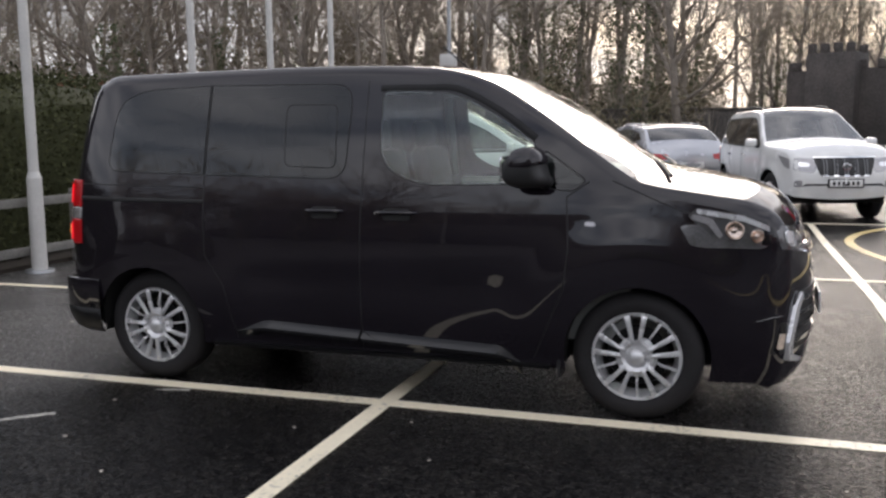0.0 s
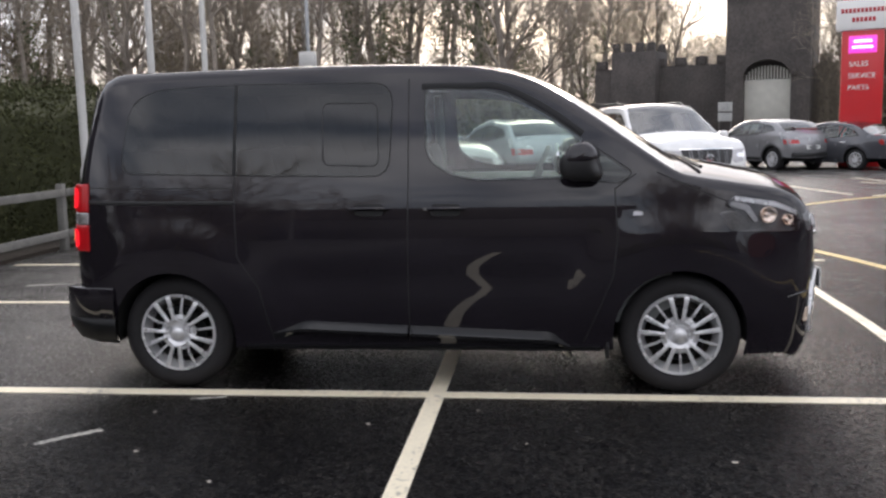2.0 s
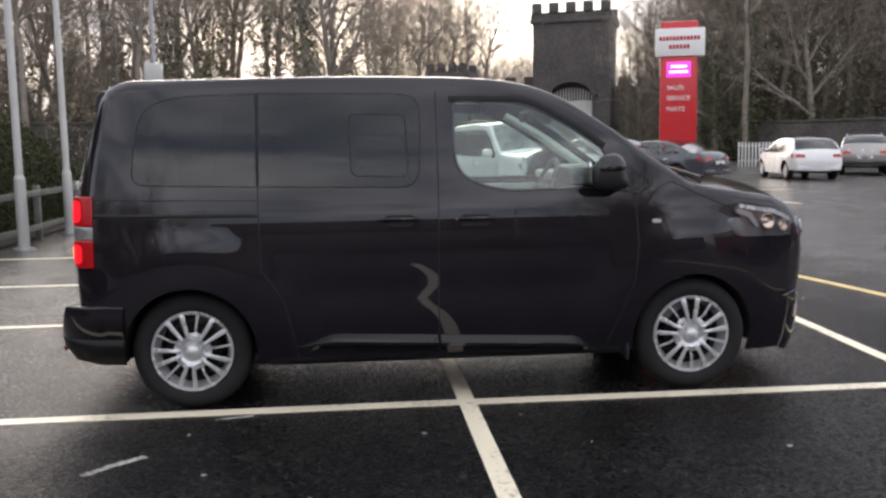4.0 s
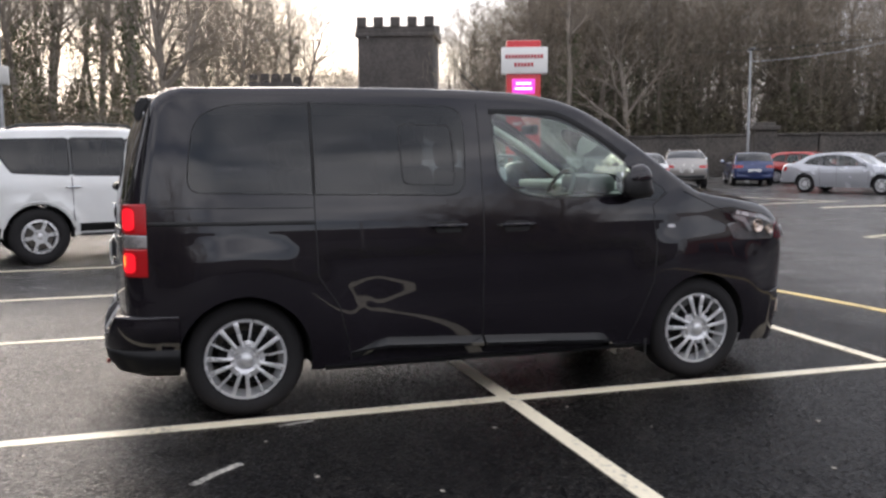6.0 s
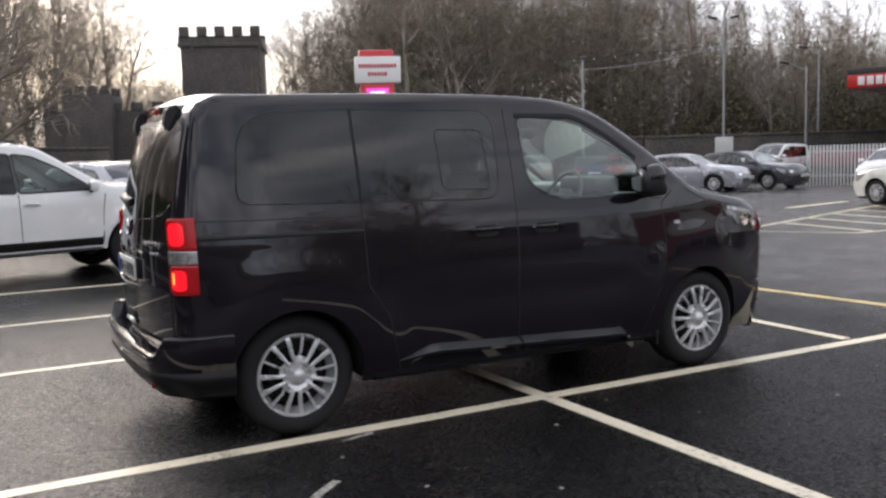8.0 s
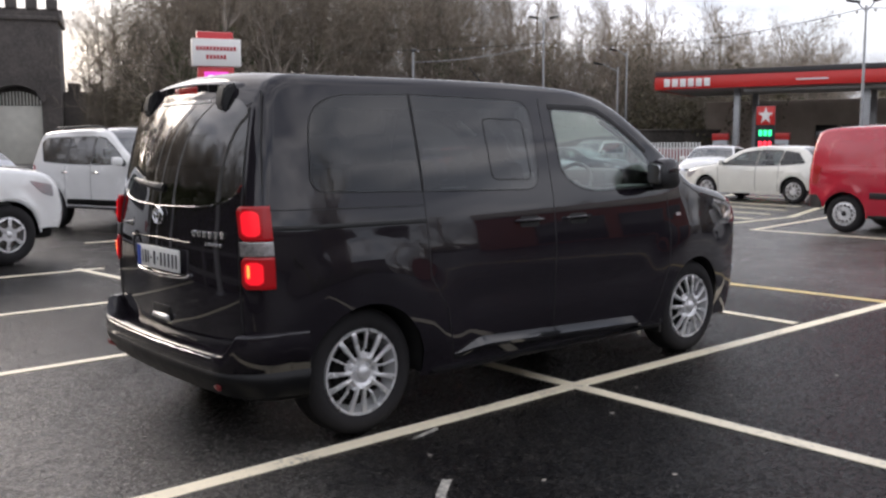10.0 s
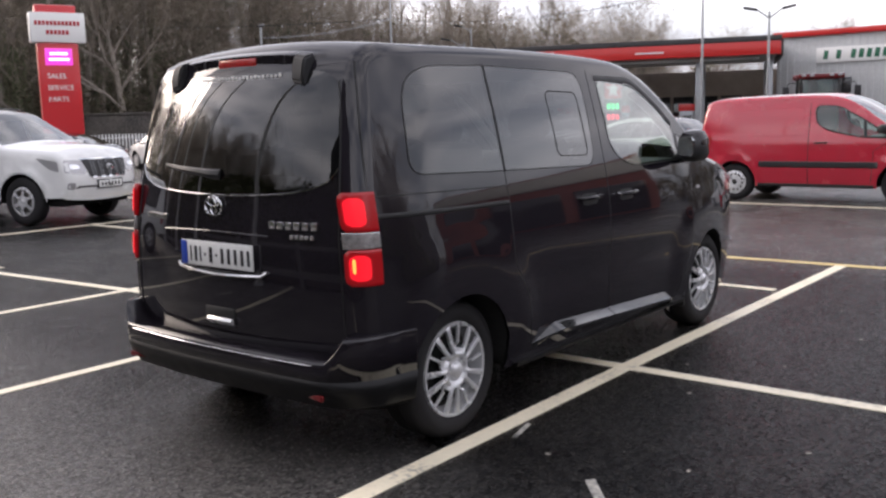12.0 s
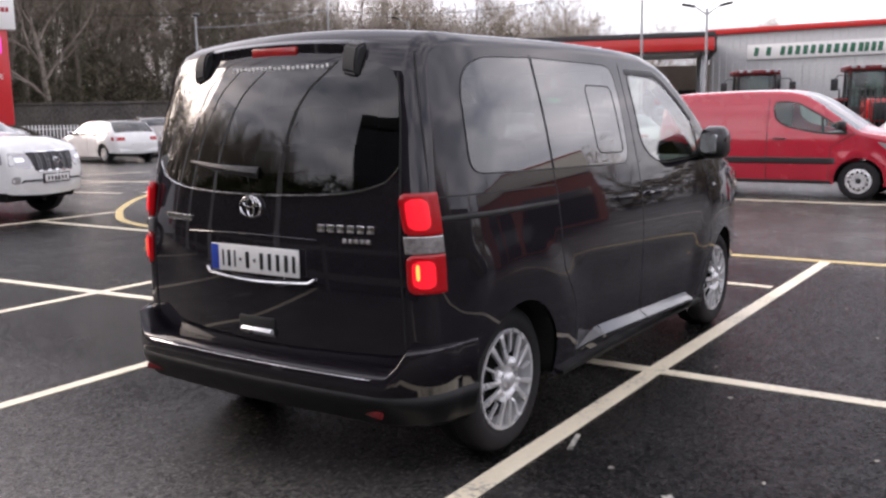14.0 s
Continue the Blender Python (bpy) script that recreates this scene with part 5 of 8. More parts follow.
line("road_dash", [(14.75, 13.75), (17.6, 13.95)], 0.22, WHITE_LINE, "white painted dash on the drive", "road dashes")
line("road_dash", [(15.6, 10.5), (18.7, 11.2)], 0.22, WHITE_LINE, "white painted dash on the drive", "road dashes")
# hatched island
line("hatched_island", [(9.75, 6.7), (15.5, 8.7), (21.0, 10.6), (21.5, 7.2), (13.5, 4.8), (10.75, 4.85)], 0.14, PALE_LINE, "faded yellow outline of a hatched island", "yellow lines", closed=True)
for k in range(7):
    x = 11.2 + k * 1.35
    line("hatch_stripe", [(x, 4.75 + 0.27 * (x - 11.2)), (x + 0.55, 7.25 + 0.36 * (x - 11.2))], 0.14, PALE_LINE, "faded yellow stripe of a hatched island", "yellow hatch stripes", lift=0.005)
# chalky scrape and specks of litter on the asphalt
line("scrape_mark", [(-1.81, -1.88), (-1.70, -1.76), (-1.57, -1.65)], 0.045, SCRAPED, "pale chalky scrape on the asphalt", "scrapes", 0.0025)
line("scrape_mark", [(-4.6, 2.7), (-4.3, 2.78), (-4.1, 2.76)], 0.07, SCRAPED, "pale chalky scrape on the asphalt", "scrapes", 0.0025)
line("scrape_mark", [(-1.32, -1.10), (-1.12, -1.05)], 0.025, SCRAPED, "pale chalky scrape on the asphalt", "scrapes", 0.0025)
rng = random.Random(3)
LITTER = material("pale_leaf_litter", (0.42, 0.38, 0.33), 0.8, 0.0, 0.3, 30, 200, 0.2, dist=0.002)
bm = bmesh.new()
prism(bm, [(-0.014, -0.004), (-0.004, -0.010), (0.012, -0.006), (0.016, 0.004), (0.002, 0.010), (-0.012, 0.006)], 0.004, lambda u, v, w: Vector((u, v, w + 0.001)))
leaf_me = finish("fallen_leaf", bm, LITTER)
for x, y in ((-1.42, -1.35), (-0.2, -1.5), (0.62, -1.75), (1.55, -1.95), (0.35, -1.25), (-1.25, -1.95), (-0.75, -2.3), (2.4, -1.6), (-3.2, 0.4), (3.6, 1.9), (-2.6, -1.2), (1.1, -2.6), (-3.0, 2.9)):
    ob = new("fallen_leaf", leaf_me)
    ob.matrix_world = pose(x, y, 0.0, 0, 0, rng.uniform(0, 360)) @ Matrix.Scale(rng.uniform(0.6, 1.2), 4)
    tagged(ob, "small pale leaf lying on the asphalt", "leaf", "fallen leaves")


# ---- parked vehicles ----
def paint(name, color, metal=0.0, rough=0.25):
    return material(name, color, rough, metal, 0.06, 3, 250, 0.0, coat=0.9)


BAR_GREY = material("grey_grille_bar", (0.16, 0.16, 0.165), 0.3, 0.7, 0.15, 10, 90, 0.0)
P_WHITE, P_SILVER, P_GREY = paint("white_car_paint", (0.74, 0.74, 0.73)), paint("silver_car_paint", (0.42, 0.43, 0.46), 0.5), paint("grey_car_paint", (0.24, 0.24, 0.25), 0.4)
P_DARK, P_BLUE, P_RED = paint("dark_grey_car_paint", (0.055, 0.056, 0.065), 0.3), paint("blue_car_paint", (0.016, 0.030, 0.105), 0.3), paint("red_car_paint", (0.43, 0.012, 0.032))
P_PEARL, P_BEIGE, P_SCARLET = paint("pearl_white_car_paint", (0.70, 0.70, 0.65)), paint("beige_car_paint", (0.33, 0.31, 0.29), 0.4), paint("bright_red_car_paint", (0.45, 0.05, 0.045))

SPECS = {
    "hatch": dict(ax=1.32, hw=0.895, r=0.32, rim=0.215, sp=10, belt=0.93, sill=0.22, wz=(0.96, 1.36), body=[(-1.97, 0.36, 0.12, 0.07), (-2.01, 0.60, 0.12, 0.08), (-1.96, 0.84, 0.10, 0.07), (-1.86, 0.99, 0.07, 0.05),
                  (-1.62, 1.24, 0.05, 0.04), (-1.42, 1.345, 0.05, 0.035), (-0.8, 1.385, 0.05, 0.035), (-0.1, 1.385, 0.05, 0.035), (0.32, 1.30, 0.05, 0.05), (0.62, 1.14, 0.05, 0.06), (0.95, 0.965, 0.05, 0.07), (1.15, 0.915, 0.05, 0.07), (1.7, 0.81, 0.08, 0.08), (1.98, 0.70, 0.11, 0.12), (2.06, 0.52, 0.12, 0.14), (2.03, 0.34, 0.11, 0.13), (1.95, 0.21, 0.08, 0.1)],
                  wins=[[(-1.60, 1.03), (-1.38, 1.27), (-0.98, 1.33), (-0.92, 0.97)], [(-0.88, 0.965), (-0.93, 1.335), (-0.28, 1.35), (-0.25, 0.95)], [(-0.21, 0.95), (-0.24, 1.348), (0.22, 1.28), (0.80, 0.97)]], screen=(0.25, 0.97, 0.95), back=(-1.88, -1.42, 0.98)),
    "saloon": dict(ax=1.35, hw=0.89, r=0.32, rim=0.215, sp=9, belt=0.95, sill=0.22, wz=(0.96, 1.36), body=[(-2.17, 0.36, 0.12, 0.07), (-2.22, 0.62, 0.12, 0.08), (-2.20, 0.86, 0.10, 0.06), (-2.08, 0.965, 0.07, 0.05),
                   (-1.80, 1.00, 0.05, 0.04), (-1.30, 1.24, 0.05, 0.04), (-0.95, 1.335, 0.05, 0.035), (-0.2, 1.375, 0.05, 0.035), (0.30, 1.30, 0.05, 0.05), (0.62, 1.13, 0.05, 0.06), (0.97, 0.965, 0.05, 0.07), (1.2, 0.91, 0.05, 0.07), (1.75, 0.80, 0.08, 0.08), (2.05, 0.68, 0.11, 0.12), (2.13, 0.50, 0.12, 0.14), (2.10, 0.34, 0.11, 0.13), (2.0, 0.21, 0.08, 0.1)],
                   wins=[[(-1.42, 1.03), (-1.20, 1.20), (-0.90, 1.30), (-0.82, 0.98)], [(-0.78, 0.975), (-0.86, 1.305), (-0.25, 1.345), (-0.22, 0.955)], [(-0.18, 0.955), (-0.21, 1.343), (0.22, 1.27), (0.80, 0.975)]], screen=(0.24, 0.98, 0.95), back=(-1.78, -0.98, 1.00)),
    "suv": dict(ax=1.395, hw=0.935, r=0.39, rim=0.235, sp=6, belt=1.17, sill=0.40, wz=(1.2, 1.75), body=[(-2.13, 0.52, 0.10, 0.05), (-2.19, 0.78, 0.10, 0.06), (-2.15, 1.12, 0.08, 0.05), (-2.05, 1.52, 0.07, 0.05), (-1.97, 1.70, 0.07, 0.04), (-1.75, 1.775, 0.06, 0.04),
                (-1.0, 1.80, 0.06, 0.04), (-0.3, 1.80, 0.06, 0.04), (0.10, 1.755, 0.06, 0.05), (0.50, 1.53, 0.05, 0.06), (0.97, 1.25, 0.05, 0.07), (1.13, 1.205, 0.06, 0.07), (1.7, 1.14, 0.08, 0.07), (2.03, 1.06, 0.10, 0.09), (2.14, 0.88, 0.12, 0.11), (2.17, 0.62, 0.12, 0.12), (2.12, 0.44, 0.10, 0.1)],
                wins=[[(-1.70, 1.26), (-1.93, 1.62), (-1.80, 1.70), (-0.98, 1.72), (-0.98, 1.22)], [(-0.94, 1.22), (-0.94, 1.72), (-0.22, 1.725), (-0.20, 1.205)], [(-0.16, 1.205), (-0.18, 1.725), (0.06, 1.69), (0.40, 1.52), (0.84, 1.22)]], screen=(0.06, 0.99, 1.22), back=(-2.12, -1.96, 1.22)),
    "crossover": dict(ax=1.32, hw=0.895, r=0.345, rim=0.23, sp=10, belt=1.05, sill=0.28, wz=(1.08, 1.48), body=[(-1.86, 0.42, 0.12, 0.08), (-1.93, 0.72, 0.12, 0.08), (-1.86, 0.95, 0.09, 0.06), (-1.68, 1.13, 0.07, 0.05), (-1.42, 1.34, 0.05, 0.04), (-1.18, 1.43, 0.05, 0.04), (-0.5, 1.49, 0.05, 0.035),
                   (0.0, 1.485, 0.05, 0.035), (0.38, 1.40, 0.05, 0.05), (0.68, 1.22, 0.05, 0.06), (0.98, 1.06, 0.05, 0.07), (1.2, 1.01, 0.06, 0.07), (1.68, 0.92, 0.08, 0.08), (1.95, 0.80, 0.11, 0.12), (2.03, 0.60, 0.12, 0.14), (2.0, 0.40, 0.11, 0.13), (1.93, 0.27, 0.08, 0.1)],
                   wins=[[(-1.36, 1.22), (-1.12, 1.36), (-0.86, 1.40), (-0.82, 1.13)], [(-0.78, 1.12), (-0.82, 1.41), (-0.22, 1.455), (-0.20, 1.08)], [(-0.16, 1.08), (-0.18, 1.45), (0.28, 1.37), (0.84, 1.06)]], screen=(0.30, 0.99, 1.05), back=(-1.66, -1.20, 1.12)),
    "panelvan": dict(ax=1.365, hw=0.905, r=0.32, rim=0.205, sp=12, belt=1.12, sill=0.26, wz=(1.1, 1.7), body=[(-1.95, 0.42, 0.10, 0.05), (-1.98, 0.75, 0.09, 0.05), (-1.96, 1.25, 0.08, 0.04), (-1.90, 1.58, 0.08, 0.04), (-1.80, 1.685, 0.07, 0.04), (-1.2, 1.725, 0.06, 0.04), (-0.2, 1.735, 0.06, 0.04),
                  (0.30, 1.70, 0.06, 0.04), (0.62, 1.58, 0.05, 0.05), (0.98, 1.32, 0.05, 0.07), (1.30, 1.09, 0.05, 0.08), (1.5, 1.02, 0.06, 0.08), (1.85, 0.92, 0.09, 0.09), (2.03, 0.78, 0.11, 0.12), (2.10, 0.55, 0.12, 0.13), (2.06, 0.36, 0.11, 0.12), (1.97, 0.24, 0.08, 0.1)],
                  wins=[[(0.02, 1.33), (-0.02, 1.57), (0.06, 1.62), (0.36, 1.595), (0.72, 1.40), (1.21, 1.075), (0.70, 1.10), (0.20, 1.21)]], screen=(0.36, 1.32, 1.08), back=None),
}
CAR_WHEELS = {k: wheel_meshes(k, s["r"], 0.21, s["rim"], s["sp"], "steel" if k == "panelvan" else "alloy") for k, s in SPECS.items()}


def vehicle(kind, name, label, category, coat, m, group="", plate=True):
    """A parked vehicle of parts; its own x points ahead, its origin lies on the ground between the axles."""
    S = SPECS[kind]
    ax, hw, r, belt = S["ax"], S["hw"], S["r"], S["belt"]
    ob = thing(name, label, category, group, m)
    top = max(p[1] for p in S["body"])
    sec = lerp_table([(0.2, hw * 0.93), (0.45, hw * 0.985), (0.7, hw), (belt - 0.08, hw * 0.985), (belt, hw * 0.965), ((belt + top) / 2, hw * 0.87), (top, hw * 0.74)])
    if kind in ("suv", "panelvan"):
        sec = lerp_table([(0.2, hw * 0.94), (0.45, hw * 0.985), (0.7, hw), (belt - 0.08, hw * 0.99), (belt, hw * 0.975), ((belt + top) / 2, hw * (0.92 if kind == "panelvan" else 0.865)), (top, hw * (0.83 if kind == "panelvan" else 0.735))])
    xr, xf = S["body"][0][0], S["body"][-1][0]

    def Wc(x, z):
        w = sec(z)
        if x < -1.3:
            w *= 1 - 0.10 * ((-1.3 - x) / 0.75) ** 2
        if x > 1.0:
            w *= 1 - 0.13 * ((x - 1.0) / 1.05) ** 2
        for a in (-ax, ax):
            d = math.hypot(x - a, z - r)
            w += 0.02 * math.exp(-((d - r - 0.10) / 0.07) ** 2) * (1 if z > r * 0.6 else 0)
        return w

    wins = [rounded(p, 0.10 if kind == "panelvan" else 0.035, 4) for p in S["wins"]]
    sx0, sx1, sz = S["screen"]
    cuts = [lambda x, z, u: sx0 < x < sx1 and z > sz and u < 0.90]
    if S["back"]:
        bx0, bx1, bz = S["back"]
        cuts.append(lambda x, z, u: bx0 < x < bx1 and z > bz and u < 0.86)
    bottom = arch_bottom(xf, xr, S["sill"], (-ax, ax), r + 0.055, r, S["body"][-1][1], S["body"][0][1])
    skin, panes, tree_, rows = shell(S["body"], bottom, Wc, [dense(inset(w, 0.012), 0.09) for w in wins], cuts, 0.075, 0.12, 8)
    set_normals(part("body", skin, coat, ob, smooth=180), rows)
    part("windscreen", panes[0], CARGLASS, ob)
    if S["back"]:
        part("rear_window", panes[1], PRIVACY, ob)
    dark = {"suv": 2, "hatch": 1, "crossover": 1}.get(kind, 0)
    for s in (-1, 1):
        for i, w in enumerate(wins):
            side_panel("side_window", w, Wc, 0.003, PRIVACY if i < dark else CLEAR if kind == "panelvan" else CARGLASS, ob, s, grid=0.12, thick=0)
            bm = bmesh.new()
            side_strip(bm, w, Wc, 0.005, 0.020, s, True)
            part("window_seal", bm, SEAL, ob)
        lines = [[(p[-1][0] + 0.02, belt + 0.02), (p[-1][0] + 0.03, S["sill"] + 0.06)] for p in S["wins"][:-1]]
        lines += [[(S["screen"][1] - 0.02, belt - 0.02), (0.93, belt - 0.25), (0.90, S["sill"] + 0.08)]]
        if kind == "panelvan":
            lines += [[(-0.10, 1.66), (-0.10, 0.3)]]
        for ln in lines:
            bm = bmesh.new()
            side_strip(bm, ln, Wc, 0.002, 0.010, s)
            part("shut_line", bm, SEAL, ob)
        for hx in ([-1.02, -0.10] if kind != "panelvan" else [0.02]):
            bm = bmesh.new()
            hz = belt - 0.12
            tube(bm, [(hx - 0.02, s * (Wc(hx, hz) - 0.004), hz), (hx, s * (Wc(hx, hz) + 0.024), hz + 0.004), (hx + 0.16, s * (Wc(hx + 0.16, hz) + 0.024), hz + 0.004), (hx + 0.18, s * (Wc(hx + 0.18, hz) - 0.004), hz)], 0.013, 6)
            part("door_handle", bm, BLACK_PLASTIC if kind == "panelvan" else CHROME if kind in ("suv", "saloon") else coat, ob)
        # mirrors
        mx = S["screen"][1] - 0.22
        bm = bmesh.new()
        box(bm, (mx, s * (Wc(mx, belt) + 0.13), belt + 0.10), (0.12, 0.20, 0.15), 0.045, pose(0, 0, 0, 0, 0, s * 12))
        mo = part("wing_mirror", bm, BLACK_PLASTIC if kind == "panelvan" else coat, ob)
        bm = bmesh.new()
        rod(bm, (mx + 0.01, s * (Wc(mx, belt) - 0.01), belt + 0.03), (mx + 0.01, s * (Wc(mx, belt) + 0.08), belt + 0.06), 0.03, 0.025, 8)
        part("mirror_arm", bm, BLACK_PLASTIC, mo)
        bm = bmesh.new()
        box(bm, (mx - 0.062, s * (Wc(mx, belt) + 0.13), belt + 0.10), (0.006, 0.155, 0.11), 0.002, pose(0, 0, 0, 0, 0, s * 12))
        part("mirror_pane", bm, MIRROR, mo)
        # lamps
        zf = {"hatch": 0.66, "saloon": 0.64, "suv": 0.93, "crossover": 0.78, "panelvan": 0.80}[kind]
        xe = max(p[0] for p in S["body"] if p[1] > zf - 0.25)
        hl = rounded([(xe - 0.42, zf + 0.155), (xe - 0.05, zf + 0.09), (xe - 0.03, zf - 0.08), (xe - 0.20, zf - 0.03)], 0.04, 3)
        lampo = side_panel("headlamp", hl, Wc, 0.006, CLEAR_LENS, ob, s, "clear headlamp", 0.08, 0.01)
        wf = Wc(xe, zf)
        end_panel("lamp_front", rounded(mirrored({"suv": [(wf - 0.03, 1.045), (wf - 0.01, 0.84), (wf - 0.30, 0.80), (wf - 0.36, 0.90), (wf - 0.30, 1.03)],
                                                  "panelvan": [(wf - 0.02, 0.92), (wf - 0.03, 0.76), (wf - 0.26, 0.74), (wf - 0.30, 0.84)]}.get(kind, [(wf - 0.03, zf + 0.06), (wf - 0.03, zf - 0.05), (wf - 0.40, zf - 0.04), (wf - 0.42, zf + 0.01)]), s), 0.03, 3), tree_, 0.006, CLEAR_LENS if kind == "suv" else LAMP_DARK, lampo, 1, "", 0.08)
        end_panel("lamp_bowl", rounded(mirrored([(wf - 0.08, zf + 0.045), (wf - 0.08, zf - 0.035), (wf - 0.24, zf - 0.03), (wf - 0.24, zf + 0.035)], s), 0.03, 3), tree_, 0.012, CHROME, lampo, 1, "", 0.08)
        zt = {"hatch": 0.84, "saloon": 0.84, "suv": 1.02, "crossover": 0.88, "panelvan": 0.98}[kind]
        xt = min(p[0] for p in S["body"])
        h = 0.17 if kind in ("suv", "panelvan") else 0.075
        tl = rounded([(xt + 0.01, zt - h), (xt + 0.005 + (0.05 if kind != "panelvan" else 0.03), zt + h), (xt + 0.18, zt + h * 0.8), (xt + 0.12, zt - h)], 0.025, 3)
        tlo = side_panel("tail_lamp", tl, Wc, 0.010, RED_DULL, ob, s, "red tail lamp", 0.06, 0.012)
        wt = Wc(xt + 0.02, zt)
        end_panel("lamp_rear", rounded(mirrored([(wt - 0.02, zt + h * 0.85), (wt - 0.02, zt - h * 0.9), (wt - (0.14 if kind in ("suv", "panelvan") else 0.34), zt - h * 0.8), (wt - (0.14 if kind in ("suv", "panelvan") else 0.34), zt + h * 0.6)], s), 0.025, 3), tree_, 0.008, RED_DULL, tlo, -1, "", 0.08)
        # arch liners
        for a in (-ax, ax):
            bm = bmesh.new()
            rw = []
            for k in range(13):
                t = radians(-5 + 190 * k / 12)
                x, z = a + (r + 0.05) * math.cos(t), r + (r + 0.05) * math.sin(t)
                rw.append([bm.verts.new((x, s * (Wc(x, max(z, 0.25)) - 0.008), z)), bm.verts.new((x, s * hw * 0.62, z))])
            for A, B in zip(rw, rw[1:]):
                bm.faces.new((A[0], A[1], B[1], B[0]))
            part("arch_liner", bm, DARK_METAL, ob)
            put_wheel(CAR_WHEELS[kind], ob, a, s * (hw - 0.035), r, s, 7 if a > 0 else 21)
            if kind in ("suv", "crossover"):
                bm = bmesh.new()
                side_strip(bm, [(a + (r + 0.085) * math.cos(radians(t)), r + (r + 0.085) * math.sin(radians(t))) for t in range(0, 181, 12)], Wc, 0.008, 0.05 if kind == "crossover" else 0.02, s)
                part("arch_lip", bm, BLACK_PLASTIC if kind == "crossover" else coat, ob)
        if kind in ("suv", "crossover", "panelvan"):
            z0 = {"suv": 0.50, "crossover": 0.36, "panelvan": 0.64}[kind]
            bm = bmesh.new()
            side_strip(bm, [(-ax + r + 0.12, z0), (ax - r - (0.04 if kind == "panelvan" else 0.12), z0)], Wc, 0.018, 0.085 if kind == "panelvan" else 0.09, s, depth=0.02)
            part("side_moulding", bm, BLACK_PLASTIC if kind != "suv" else DARK_METAL, ob, "black side moulding")
        if kind == "suv":
            for px in (-0.96, -0.19):
                bm = bmesh.new()
                side_strip(bm, [(px, 1.225), (px - 0.005, 1.715)], Wc, 0.0045, 0.034, s)
                part("window_pillar", bm, BLACK_GLOSS, ob, "gloss black pillar between the windows")
            bm = bmesh.new()
            tube(bm, [(-1.72, s * 0.60, 1.845), (-1.55, s * 0.60, 1.905), (-0.5, s * 0.60, 1.925), (-0.16, s * 0.60, 1.90), (-0.04, s * 0.60, 1.845)], 0.017, 8)
            part("roof_rail", bm, BLACK_PLASTIC, ob, "dark roof rail")
            bm = bmesh.new()
            box(bm, (0.0, s * (hw - 0.03), 0.40), (1.75, 0.14, 0.045), 0.015)
            part("running_board", bm, BLACK_PLASTIC, ob)
        if name == "family_estate":
            bm = bmesh.new()
            tube(bm, [(-1.20, s * 0.60, 1.47), (-1.08, s * 0.60, 1.525), (-0.45, s * 0.60, 1.565), (0.02, s * 0.60, 1.545), (0.12, s * 0.60, 1.49)], 0.016, 8)
            part("roof_rail", bm, GALV, ob, "silver roof rail")
    # nose and tail
    zb = S["body"][-2][1]
    xe = S["body"][-3][0] + S["body"][-3][2] + S["body"][-3][3]
    if kind == "suv":
        gr = end_panel("grille", rounded([(-0.40, 0.755), (-0.49, 1.045), (0.49, 1.045), (0.40, 0.755)], 0.04, 3), tree_, 0.008, BLACK_PLASTIC, ob, 1, "black grille with chrome bars", 0.09, 0.02)
        for k in range(5):
            y0 = -0.32 + 0.16 * k
            for dy in (-0.022, 0.022):
                end_panel("grille_bar", rounded([(y0 + dy - 0.008, 0.785), (y0 + dy - 0.008, 1.02), (y0 + dy + 0.008, 1.02), (y0 + dy + 0.008, 0.785)], 0.004, 2), tree_, 0.022, BAR_GREY, gr, 1, "", 0.09, 0.02)
            end_panel("grille_tooth", rounded([(y0 - 0.05, 0.742), (y0 - 0.035, 0.772), (y0 + 0.035, 0.772), (y0 + 0.05, 0.742)], 0.006, 2), tree_, 0.020, CHROME, gr, 1, "", 0.09, 0.02)
        end_panel("grille_rim", rounded([(-0.50, 1.04), (-0.50, 1.062), (0.50, 1.062), (0.50, 1.04)], 0.008, 2), tree_, 0.02, CHROME, gr, 1, "", 0.1, 0.02)
        bm = bmesh.new()
        gx = tree_.ray_cast(Vector((4, 0, 0.9)), Vector((-1, 0, 0)))[0].x + 0.035
        tube(bm, [(gx, 0.062 * math.cos(t), 0.90 + 0.048 * math.sin(t)) for t in (2 * math.pi * k / 20 for k in range(21))], 0.008, 6)
        part("emblem", bm, CHROME, ob, "chrome oval emblem")
        end_panel("bumper_intake", rounded([(-0.66, 0.575), (-0.60, 0.625), (0.60, 0.625), (0.66, 0.575), (0.56, 0.595), (-0.56, 0.595)], 0.01, 2), tree_, 0.006, BLACK_PLASTIC, ob, 1, "", 0.1)
        for s in (-1, 1):
            end_panel("fog_lamp", rounded(mirrored([(0.76, 0.68), (0.77, 0.57), (0.66, 0.57), (0.65, 0.68)], s), 0.04, 3), tree_, 0.008, CLEAR_LENS, ob, 1, "", 0.06)
    else:
        end_panel("grille", rounded([(-0.45, zb - 0.02), (-0.52, zb + 0.13), (0.52, zb + 0.13), (0.45, zb - 0.02)], 0.03, 3), tree_, 0.006, BLACK_PLASTIC, ob, 1, "", 0.1)
